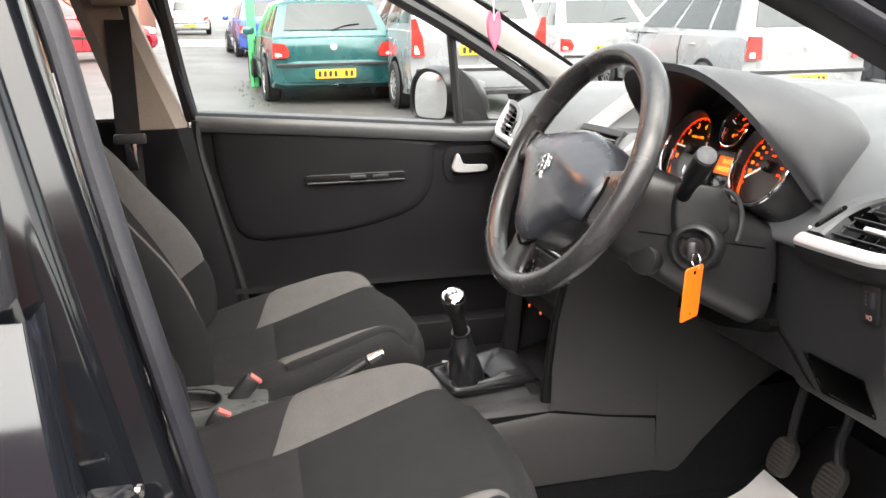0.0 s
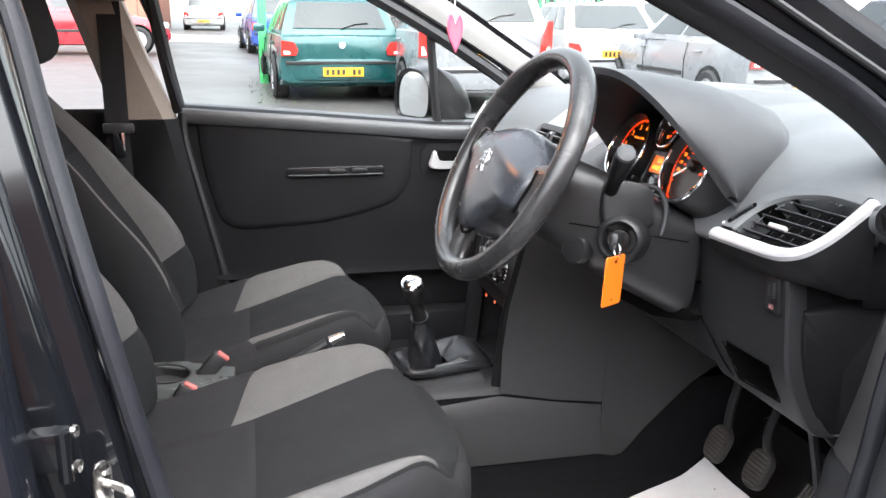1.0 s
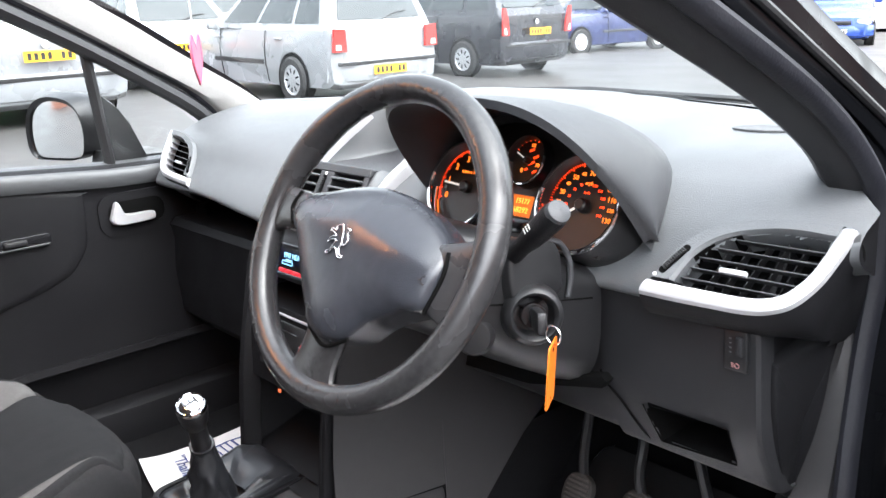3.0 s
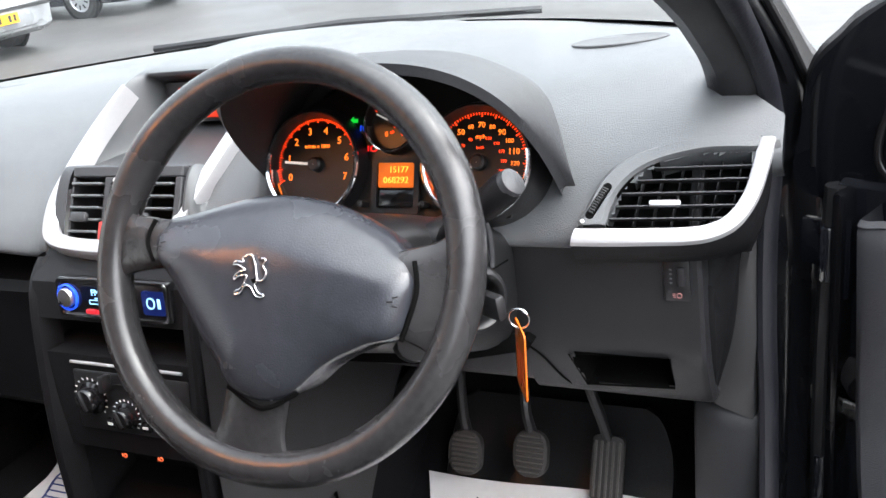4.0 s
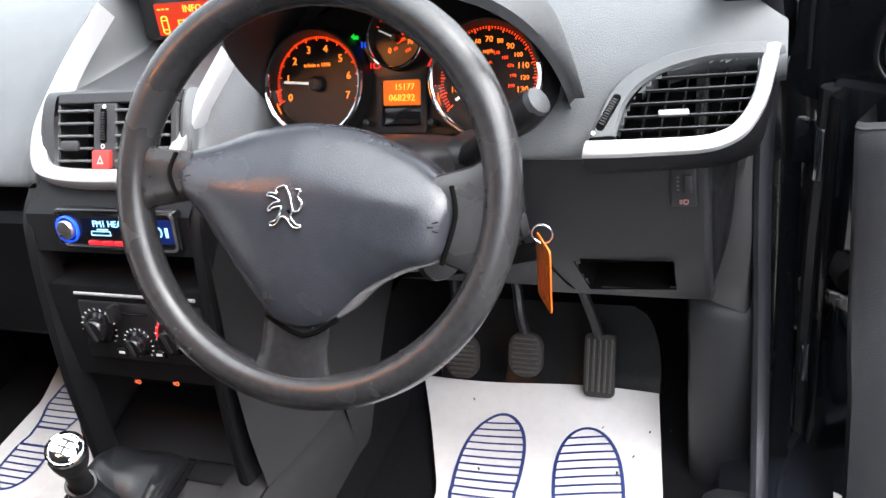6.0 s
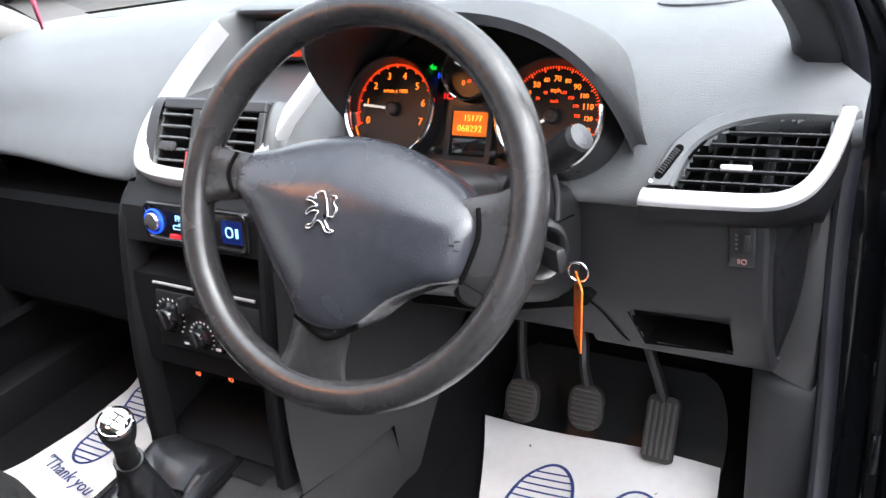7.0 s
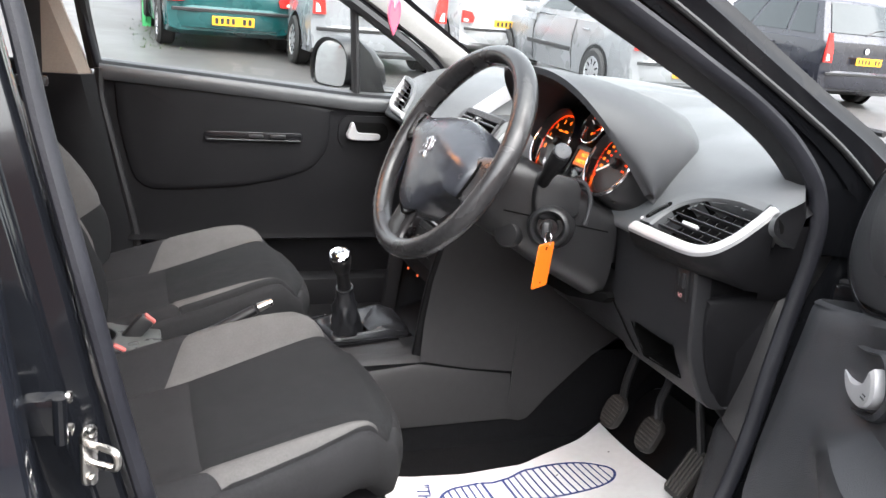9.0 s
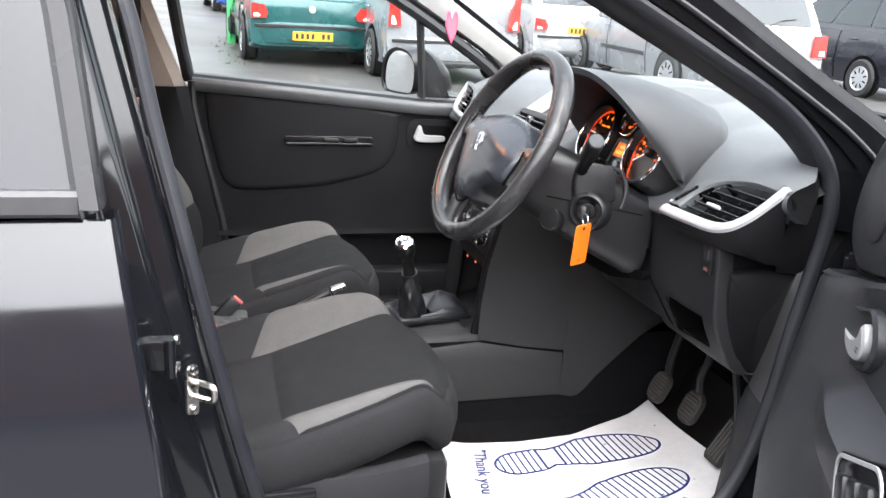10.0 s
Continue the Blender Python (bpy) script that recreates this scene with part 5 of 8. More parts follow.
for x in (-0.036, -0.016, 0.004, 0.024):
    pbox("preset_button", at(RD, x, -0.017, 0.007), (0.018, 0.006, 0.004), mat("dark_red_button", (0.30, 0.01, 0.015), 0.3, emit=0.35), radio, 0.0012)
bm = prism(B(), rrect(0.036, 0.030, 0.004), 0.002, at(RD, 0.069, 0.0, 0.0062))
part("key_field", bm, mat("blue_key_field", (0.004, 0.010, 0.07), 0.25, emit=0.10), radio)
bm = B()
ring2(bm, rrect(0.013, 0.014, 0.006), rrect(0.010, 0.011, 0.0045), 0, 0.001)
flat_bar(bm, (0.013, -0.006), (0.013, 0.006), 0.004, 0.001)
part("key_marks", bm, "cyan", radio, m=at(RD, 0.065, 0.0, 0.0084), smooth=0)
# pocket below the radio
# gloss black lip made silver, so the reflection along it is in the colour
bm = tube(B(), [CF @ V(-0.055, -0.018, 0.004), CF @ V(0.115, -0.018, 0.004)], 0.0020, 8)
part("pocket_lip", bm, "silver", console, "lip below the open pocket with its glint coloured in")
# heater controls
pbox("heater_panel", at(CF, 0.030, -0.066, -0.0025), (0.178, 0.076, 0.008), "black", console, 0.004, "black heater control panel")
for x, y, r in ((-0.026, -0.060, 0.021), (0.027, -0.077, 0.017), (0.079, -0.066, 0.021)):
    m = at(CF, x, y, 0.004)
    bm = turned(B(), [(r, 0), (r * 0.95, 0.004), (r * 0.72, 0.006), (r * 0.68, 0.015), (r * 0.6, 0.017), (0.0003, 0.017)], m, 28, False)
    k = part("heater_knob", bm, "gloss", console)
    pbox("pointer", at(m, 0, 0.001, 0.0175, 24), (0.004, r * 1.2, 0.005), "black", k, 0.0012)
    bm = B()
    for i in range(15):
        a = radians(-40 + i * 18.6)
        flat_bar(bm, (r * 1.10 * math.cos(a), r * 1.10 * math.sin(a)), (r * 1.24 * math.cos(a + 0.05), r * 1.24 * math.sin(a + 0.05)), 0.0013, 0.0004)
    part("scale_marks", bm, "white", k, m=at(m, 0, 0, 0.0042), smooth=0)
bm = tube(B(), [CF @ V(0.079 + 0.026 * math.cos(a), -0.066 + 0.026 * math.sin(a), 0.0046) for a in np.linspace(2.2, 3.9, 14)], 0.0014, 6)
part("warm_arc", bm, "redglow", console)
bm = tube(B(), [CF @ V(0.005, -0.040, 0.005), CF @ V(0.045, -0.040, 0.005)], 0.0012, 6)
part("slider_slot", bm, "gloss", console)
pbox("slider", at(CF, 0.004, -0.037, 0.012), (0.008, 0.020, 0.014), "black", console, 0.002)
for x, y in ((0.000, -0.089), (0.054, -0.088)):
    b2 = pbox("heater_button", at(CF, x, y, 0.006), (0.014, 0.012, 0.006), "gloss", console, 0.002)
    bm = B()
    flat_bar(bm, (-0.004, 0), (0.004, 0), 0.003, 0.0004)
    part("button_mark", bm, "white", b2, m=at(CF, x, y, 0.0092), smooth=0)
for x, y in ((0.009, -0.131), (0.065, -0.128)):
    bm = B()
    ring2(bm, rrect(0.0055, 0.005, 0.0022), rrect(0.0038, 0.0032, 0.0014), 0, 0.0008)
    flat_bar(bm, (-0.0045, -0.002), (-0.0045, 0.002), 0.0010, 0.0008)
    part("switch_light", bm, mat("amber_mark", (0.9, 0.15, 0.05), 0.4, emit=0.16), console, m=at(CF, x, y, 0.003), smooth=0)
# tray in front of the lever
bm = B()
loft(bm, [[V(x, y, z) for y, z in ((-0.128, 0.567), (-0.11, 0.567), (0.085, 0.567), (0.106, 0.567))] for x in (0.09, 0.14, 0.212)])
part("front_tray", bm, "black", console)
bm = turned(B(), [(0.020, 0), (0.020, 0.006), (0.016, 0.008), (0.0003, 0.006)], Matrix.Translation((0.155, -0.03, 0.567)), 24, False)
part("lighter_socket", bm, "gloss", console)
bm = B()
rows = []
for x, zt in ((-0.72, 0.60), (-0.52, 0.575), (-0.40, 0.565), (-0.28, 0.555), (-0.12, 0.552), (0.0, 0.556), (0.10, 0.563), (0.13, 0.566)):
    rows.append([V(x, y, z) for y, z in ((-0.128, zt - 0.02), (-0.118, zt - 0.004), (-0.10, zt), (0.0, zt), (0.09, zt), (0.112, zt - 0.006), (0.125, zt - 0.03), (0.14, 0.45), (0.15, 0.37))])
loft(bm, rows)
part("tunnel_top", bm, "side", console)
bm = B()
loft(bm, [[V(x, -0.13 - k, z) for z, k in ((0.555, 0), (0.47, 0.015), (0.37, 0.025))] for x in (-0.72, -0.4, -0.1)])
part("tunnel_side", bm, "side", console)
# smooth tray with one cup holder between the seats
TR = Matrix.Translation((-0.450, -0.006, 0.584)) @ Matrix.Rotation(radians(4), 4, "Y")
outline = rrect(0.185, 0.130, 0.030, 8)
well = [(-0.030 + 0.045 * math.cos(math.atan2(y, x + 0.030)), 0.045 * math.sin(math.atan2(y, x + 0.030))) for x, y in outline]
bm = B()
loft(bm, [[V(x * k, y * k, h) for x, y in outline] for k, h in ((1.0, -0.03), (1.0, 0.000), (0.98, 0.004))] + [[V(x, y, h) for x, y in well] for h in (0.004, 0.001)], True)
tray = part("rear_tray", bm, mat("smooth_grey_tray", (0.060, 0.064, 0.063), 0.30, vary=0.1, bump=0.08, bscale=600), console, "smooth grey tray between the seats", m=TR)
bm = turned(B(), [(0.0455, 0.004), (0.0465, 0.006), (0.0435, 0.006), (0.040, -0.030), (0.036, -0.050), (0.0003, -0.050)], TR @ Matrix.Translation((-0.030, 0, 0)), 36, False)
part("cup_holder", bm, "black", tray, "round black cup holder")
# gear lever
gear = empty("gear_lever", (-0.02, -0.02, 0.56), "black gear lever with chrome-capped knob and leather gaiter", "gear lever")
KT = V(-0.040, -0.046, 0.746)
GB = V(0.010, 0.035, 0.565)
ax = (KT - GB).normalized()
bm = B()
ring2(bm, [(x, y) for x, y in rrect(0.200, 0.150, 0.034, 6)], [(x, y) for x, y in rrect(0.182, 0.132, 0.027, 6)], 0, 0.006)
part("gaiter_frame", bm, "gloss", gear, m=Matrix.Translation((0.035, 0.03, 0.562)) @ Matrix.Rotation(radians(5), 4, "Z"))
GM = mat("gaiter_leather", (0.0115, 0.012, 0.014), 0.34, bump=0.18, bscale=500, vary=0.25, scale=25)
FM = Matrix.Translation((0.035, 0.03, 0.562)) @ Matrix.Rotation(radians(5), 4, "Z")
bm = B()
rows = []
frame_line = rrect(0.182, 0.132, 0.024, 10)
for k, h in ((1.0, 0.002), (0.96, 0.006), (0.90, 0.009), (0.83, 0.010), (0.76, 0.010), (0.69, 0.010), (0.61, 0.009), (0.53, 0.009), (0.44, 0.009), (0.34, 0.010)):
    row = []
    for x, y in frame_line:
        a = math.atan2(y, x)
        wave = math.sin(math.pi * (1 - k) / 0.66)
        # radial pleats with sharp crests, and one broad loose fold ahead of the lever
        pleat = 0.013 * (1 - abs(math.sin(3 * a + 3.2 * k + 0.4))) ** 1.6 + 0.004 * math.sin(11 * a - 9 * k)
        fold = 0.024 * math.sin(math.pi * min(1.0, (1 - k) / 0.66) ** 0.8) * max(0.0, math.cos(a - 0.4)) ** 2
        row.append(FM @ V(x * k - 0.048 * (1 - k), y * k - 0.034 * (1 - k), h + pleat * wave + fold))
    rows.append(row)
loft(bm, rows, True)
bmesh.ops.subdivide_edges(bm, edges=bm.edges[:], cuts=1, use_grid_fill=True, smooth=0.5)
part("gaiter_skirt", bm, GM, gear, "creased leather skirt in the lever frame", smooth=70)
bm = B()
rows = []
for f, r in ((0.0, 0.033), (0.06, 0.035), (0.15, 0.033), (0.26, 0.029), (0.36, 0.030), (0.48, 0.026), (0.60, 0.0255), (0.74, 0.0215), (0.86, 0.0185), (0.94, 0.0172), (1.0, 0.0165)):
    c = V(-0.006, 0.0, 0.566).lerp(KT - ax * 0.092, f ** 0.9)
    row = []
    for j2 in range(56):
        a = 2 * math.pi * j2 / 56
        crease = 0.94 + (0.13 * (1 - 2 * abs(math.sin(2.5 * a + 4 * f))) + 0.07 * math.sin(7 * a - 11 * f)) * math.sin(math.pi * min(1, f / 0.95)) ** 0.6
        row.append(c + V(r * crease * math.cos(a), r * crease * math.sin(a), 0.006 * math.sin(3 * a + 4 * f) * (1 - f)))
    rows.append(row)
loft(bm, rows, True, False)
part("gaiter", bm, GM, gear, "creased black leather gaiter", smooth=70)
bm = turned(B(), [(0.0150, -0.098), (0.0172, -0.096), (0.0176, -0.090), (0.0168, -0.0875), (0.0140, -0.0875), (0.0130, -0.090)], axes(KT, ax), 28, False)
part("gaiter_collar", bm, GM, gear)
bm = turned(B(), [(0.0125, -0.110), (0.0125, -0.046), (0.0140, -0.042), (0.0172, -0.034), (0.0195, -0.022), (0.0205, -0.012), (0.0200, -0.004), (0.0180, -0.001)], axes(KT, ax), 32, False)
knob = part("knob", bm, "black", gear)
bm = turned(B(), [(0.0202, -0.004), (0.0200, 0.0005), (0.0185, 0.002), (0.0170, 0.001)], axes(KT, ax), 32, False)
part("knob_ring", bm, "chrome", knob)
bm = turned(B(), [(0.0172, 0.0005), (0.0150, 0.0024), (0.009, 0.0038), (0.0003, 0.0043)], axes(KT, ax), 32, False)
part("knob_cap", bm, "chrome", knob, "polished metal cap with a shift pattern")
bm = B()
for x in (-0.008, 0.0, 0.008):
    flat_bar(bm, (x, -0.007), (x, 0.007), 0.0016, 0.0006)
flat_bar(bm, (-0.008, 0), (0.008, 0), 0.0016, 0.0006)
part("shift_pattern", bm, "black", knob, m=axes(KT + ax * 0.0044, ax, (0, 1, 0)), smooth=0)
# handbrake
hb = empty("handbrake", (-0.30, -0.03, 0.56), "black handbrake lever with a silver button end", "handbrake")
bm = tube(B(), [V(-0.40, -0.035, 0.552), V(-0.34, -0.036, 0.568), V(-0.262, -0.038, 0.600), V(-0.193, -0.040, 0.640)], [0.012, 0.0125, 0.0125, 0.0095], 14)
part("grip", bm, "black", hb)
bm = tube(B(), [V(-0.188, -0.0402, 0.6430), V(-0.174, -0.0406, 0.6490), V(-0.162, -0.0412, 0.654)], [0.0088, 0.0078, 0.0062], 14)
part("lever_end", bm, "steel", hb, "silver-painted end of the handbrake")


# ---------------------------------------------------------------- seat belt stalks
def buckle(x, y, z, tiltdeg):
    b = empty("seat_belt_buckle", (x, y, z), "black belt buckle with a red release button", "seat belt buckle", "belt buckles")
    m = Matrix.Translation((x, y, z)) @ Matrix.Rotation(radians(tiltdeg), 4, "Y")
    part("buckle_case", box(B(), (0, 0, -0.032), (0.029, 0.021, 0.076), 0.006, 2), "black", b, m=m)
    part("release_button", box(B(), (0.003, 0, 0.0070), (0.023, 0.014, 0.006), 0.002, 2), mat("faded_red_plastic", (0.42, 0.11, 0.10), 0.5), b, m=m)
    part("stalk", tube(B(), [m @ V(0, 0, -0.07), m @ V(-0.01, 0, -0.16)], 0.009, 8), "black", b)


buckle(-0.384, 0.000, 0.612, 42)
buckle(-0.436, -0.085, 0.592, 32)


# ---------------------------------------------------------------- seats
def smooth01(a, b, v):
    t = max(0.0, min(1.0, (v - a) / (b - a)))
    return t * t * (3 - 2 * t)


OUTLINE = [(-0.62, 0.240), (-0.46, 0.245), (-0.36, 0.246), (-0.28, 0.242), (-0.20, 0.231), (-0.15, 0.216), (-0.11, 0.192), (-0.08, 0.163), (-0.06, 0.122), (-0.048, 0.076), (-0.043, 0.0)]


def cushion_half(x):
    """Half the width of the cushion at x along the car."""
    return float(np.interp(x, [p[0] for p in OUTLINE], [p[1] for p in OUTLINE]))


def cushion_point(x, d, w):
    """The top of the cushion at x along the car and d across it; w is half the width of the centre panel."""
    zc = float(np.interp(x, [-0.60, -0.50, -0.36, -0.28, -0.20, -0.14, -0.10, -0.07, -0.043], [0.545, 0.545, 0.566, 0.588, 0.610, 0.625, 0.632, 0.632, 0.620]))
    e = abs(d)
    h = cushion_half(x)
    rise = 0.064 * smooth01(-0.05, -0.125, x) * (1 - 0.25 * smooth01(-0.34, -0.50, x))
    b = rise * (0.24 * smooth01(w - 0.08, w, e) + 0.76 * smooth01(w - 0.01, w + 0.075, e))
    k = max(0.0, min(1.0, (e - (h - 0.028)) / 0.028)) if h > w - 0.002 else 0.0
    return V(x, 0, zc + b - 0.016 * (1 - math.sqrt(max(0.0, 1 - k * k))))


def seat(name, cy, w, label, ahead=0.0, recline=0.0, head=0.0, drop=0.0, inset=0.0008):
    s = empty(name, (-0.30, cy, 0.40), label, "seat", "front seats")
    tip = -0.100

    def strip(pname, d0, d1, x0, x1, mt, n=10, k=16, lab=""):
        bm = B()
        rows = []
        for i in range(k + 1):
            row = []
            for j in range(n + 1):
                t = j / n
                xa, xb = (f(t) if callable(f) else f for f in (x0, x1))
                x = xa + (xb - xa) * (1 - (1 - i / k) ** 1.4)
                a, b = (f(x) if callable(f) else f for f in (d0, d1))
                d = a + (b - a) * t
                p = cushion_point(x, d, w)
                # a stitched seam sinks the edges of each panel
                if min(i, k - i, j, n - j) == 0:
                    p.z -= 0.0035
                p.y = cy + d
                row.append(p)
            rows.append(row)
        loft(bm, rows)
        return part(pname, bm, mt, s, lab, smooth=60)

    seam = lambda x: w + 0.018 * max(0.0, min(1.0, (x + 0.325) / 0.245))
    inner = lambda x: min(seam(x), cushion_half(x))
    strip("centre_panel", lambda x: -inner(x), inner, -0.325, -0.0435, "fabric_d", 24, 30, "dark woven centre panel")
    strip("rear_panel", -w, w, -0.60, -0.325, "fabric_m", 20, 10)
    for q in (-1, 1):
        rear = lambda t: -0.362 + 0.05 * t
        split = 1 - inset / (cushion_half(-0.34) - seam(-0.34))
        crest = lambda x: max(seam(x) + 0.0003, cushion_half(x) - min(inset, 0.55 * (cushion_half(x) - seam(x))))
        strip("bolster_panel", lambda x: q * seam(x), lambda x: q * crest(x), lambda t: rear(t * split), tip, "fabric_l", 12, 26, "light grey woven bolster panel")
        strip("bolster_side", lambda x: q * crest(x), lambda x: q * max(crest(x) + 0.0003, cushion_half(x)), lambda t: rear(split + (1 - split) * t), tip, "fabric_m", 6, 26)
        strip("bolster_front", lambda x: q * seam(x), lambda x: q * max(seam(x) + 0.0005, cushion_half(x)), tip, -0.0805, "fabric_m", 10, 6)
        strip("bolster_rear", q * w, lambda x: q * cushion_half(x), -0.60, rear, "fabric_m", 10, 8)
    # dark skirt round the sides and front
    nose = [(float(np.interp(d, [p[1] for p in OUTLINE[::-1]], [p[0] for p in OUTLINE[::-1]])), d) for d in np.linspace(0.215, 0.0, 22)]
    line = [(x, -cushion_half(x)) for x in np.linspace(-0.60, nose[0][0], 18)[:-1]] + [(x, -d) for x, d in nose] + [(x, d) for x, d in nose[::-1][1:]] + [(x, cushion_half(x)) for x in np.linspace(nose[0][0], -0.60, 18)[1:]]
    bm = B()
    rows = []
    for i, (x, d) in enumerate(line):
        a, b = line[max(i - 2, 0)], line[min(i + 2, len(line) - 1)]
        t = V(b[0] - a[0], b[1] - a[1], 0).normalized()
        o = V(t.y, -t.x, 0)
        p = cushion_point(x, d, w)
        c = V(x, cy + d, p.z)
        rows.append([c + V(0, 0, -0.003) - o * 0.002] + [c + o * k + V(0, 0, -h) for k, h in ((0.005, 0.004), (0.012, 0.014), (0.017, 0.032), (0.018, 0.055), (0.013, 0.078), (-0.003, 0.092))])
    loft(bm, rows)
    part("skirt", bm, "fabric_m", s, smooth=60)
    # plastic base and valance
    for q in (-1, 1):
        bm = B()
        rows = []
        for x, zt, zb in ((-0.62, 0.60, 0.44), (-0.45, 0.575, 0.42), (-0.33, 0.575, 0.41), (-0.26, 0.560, 0.40), (-0.20, 0.562, 0.40), (-0.15, 0.570, 0.42), (-0.122, 0.575, 0.46)):
            rows.append([V(x, cy + q * 0.236, zt), V(x, cy + q * 0.254, zt - 0.004), V(x, cy + q * 0.260, zt - 0.03), V(x, cy + q * 0.257, zb + 0.02), V(x, cy + q * 0.240, zb)])
        loft(bm, rows)
        part("side_valance", bm, "lower", s, "dark plastic seat valance")
    bm = box(B(), (-0.32, cy, 0.475), (0.50, 2 * w + 0.10, 0.13), 0.02, 2)
    part("base", bm, "black", s)
    for q in (-1, 1):
        part("rail", box(B(), (-0.30, cy + q * (w - 0.01), 0.392), (0.60, 0.04, 0.03), 0.006, 1), "steel", s)

    # backrest
    wb = w + 0.025

    def back(f, d):
        """A point of the front of the backrest: f from 0 at the base to 1 at the top."""
        x0 = -0.425 - recline - 0.285 * f
        z0 = 0.585 + 0.525 * f
        wid = wb - 0.045 * f
        b = 0.065 * smooth01(wid - 0.035, wid + 0.030, abs(d)) * (1 + 0.45 * math.exp(-((f - 0.30) / 0.22) ** 2)) * (1 - 0.65 * smooth01(0.60, 1.0, f)) * smooth01(-0.2, 0.15, f)
        return V(x0 + b * 0.85, cy + d, z0 + b * 0.5)

    def bstrip(pname, d0, d1, f0, f1, mt, n=10, k=18, lab=""):
        bm = B()
        rows = []
        for i in range(k + 1):
            row = []
            for j in range(n + 1):
                t = j / n
                f = f0 + (f1 - f0) * i / k
                d = (d0(f) if callable(d0) else d0) * (1 - t) + (d1(f) if callable(d1) else d1) * t
                p = back(f, d)
                if min(i, k - i, j, n - j) == 0:
                    p += V(-0.0035, 0, -0.001)
                row.append(p)
            rows.append(row)
        loft(bm, rows)
        part(pname, bm, mt, s, lab, smooth=60)

    bw = lambda f: wb - 0.010 - 0.040 * f
    bstrip("back_panel", lambda f: -bw(f), bw, 0.0, 0.70, "fabric_m", 18)
    bstrip("upper_back_panel", lambda f: -bw(f), bw, 0.70, 1.0, "fabric_d", 18, 10)
    for q in (-1, 1):
        bstrip("back_bolster", lambda f: q * bw(f), lambda f: q * (bw(f) + 0.056 - 0.02 * f), 0.20, 0.97, "fabric_l", 8, 22, "light grey backrest bolster")
        bstrip("lower_bolster", lambda f: q * bw(f), lambda f: q * (bw(f) + 0.056 - 0.01 * f), 0.0, 0.20, "fabric_d", 8, 6)
        bm = B()
        rows = []
        for f in np.linspace(0, 1.0, 20):
            p = back(f, q * (bw(f) + 0.056 - 0.02 * f))
            rows.append([p + V(-0.002, 0, 0), p + V(-0.012, q * 0.012, -0.004), p + V(-0.05, q * 0.018, -0.02), p + V(-0.11, q * 0.010, -0.05), p + V(-0.125, -q * 0.02, -0.055)])
        loft(bm, rows)
        part("back_side", bm, "fabric_d", s, smooth=60)
    bm = B()
    rows = []
    for d in np.linspace(-wb + 0.01, wb - 0.01, 15):
        p = back(1.0, d * 0.98)
        rows.append([p + V(-0.002, 0, 0), p + V(-0.02, 0, 0.014), p + V(-0.07, 0, 0.012), p + V(-0.115, 0, -0.03), p + V(-0.05, 0, -0.5)])
    loft(bm, rows)
    part("back_shell", bm, "fabric_d", s, smooth=60)
    for q in (-1, 1):
        part("headrest_post", tube(B(), [V(-0.745 - recline, cy + q * 0.05, 1.10), V(-0.760 - recline + head, cy + q * 0.05, 1.17)], 0.006, 8), "steel", s)
    bm = box(B(), (0, 0, 0), (0.105, 0.27, 0.175), 0.045, 4)
    part("headrest", bm, "fabric_d", s, m=Matrix.Translation((-0.765 - recline + head, cy, 1.225)) @ Matrix.Rotation(radians(-14), 4, "Y"), smooth=60)
    s.location.x += ahead
    s.location.z -= drop
    return s


seat("driver_seat", -0.370, 0.145, "dark grey fabric driver's seat with light grey bolsters", 0.0, 0.085)
seat("passenger_seat", 0.285, 0.145, "dark grey fabric passenger seat with light grey bolsters", -0.008, 0.052, 0.088, 0.020, 0.010)
# height lever on the outer side of the driver's seat
bm = box(B(), (-0.40, -0.640, 0.545), (0.22, 0.014, 0.020), 0.006, 2)
tagged(part("seat_height_lever", bm, "gloss"), "black seat height lever on the seat valance", "seat lever")
# rear bench, far back in the dark
rs = empty("rear_bench", (-1.4, 0, 0.4), "dark grey fabric rear bench", "rear seat")
part("bench_cushion", box(B(), (-1.28, 0, 0.52), (0.50, 1.26, 0.18), 0.05, 3), "fabric_m", rs)
part("bench_back", box(B(), (0, 0, 0), (0.14, 1.26, 0.60), 0.05, 3), "fabric_m", rs, m=Matrix.Translation((-1.60, 0, 0.84)) @ Matrix.Rotation(radians(-18), 4, "Y"))

# ---------------------------------------------------------------- seat belt on the passenger side
sb = empty("seat_belt", (-0.62, 0.63, 0.9), "black seat belt with a steel tongue hanging on the pillar", "seat belt")
bm = B()
BELT = [(-0.612, 0.592, 1.31), (-0.612, 0.605, 1.20), (-0.615, 0.622, 1.05), (-0.616, 0.628, 0.93), (-0.614, 0.630, 0.80), (-0.60, 0.63, 0.62), (-0.59, 0.632, 0.46)]
for dy in (0.0, 0.002):
    loft(bm, [[V(x + dx, y + dy, z) for dx in (-0.026, 0.0, 0.026)] for x, y, z in BELT])
part("webbing", bm, "belt", sb)
tn = pbox("tongue_grip", Matrix.Translation((-0.612, 0.616, 0.968)), (0.070, 0.014, 0.024), "hood", sb, 0.006)
pbox("tongue_blade", Matrix.Translation((-0.612, 0.614, 0.930)), (0.026, 0.004, 0.062), "chrome", tn, 0.002, "bright steel belt tongue")
bm = box(B(), (0, 0, 0), (0.09, 0.02, 0.045), 0.008, 3)
part("belt_guide", bm, "beige", sb, m=Matrix.Translation((-0.612, 0.584, 1.275)))


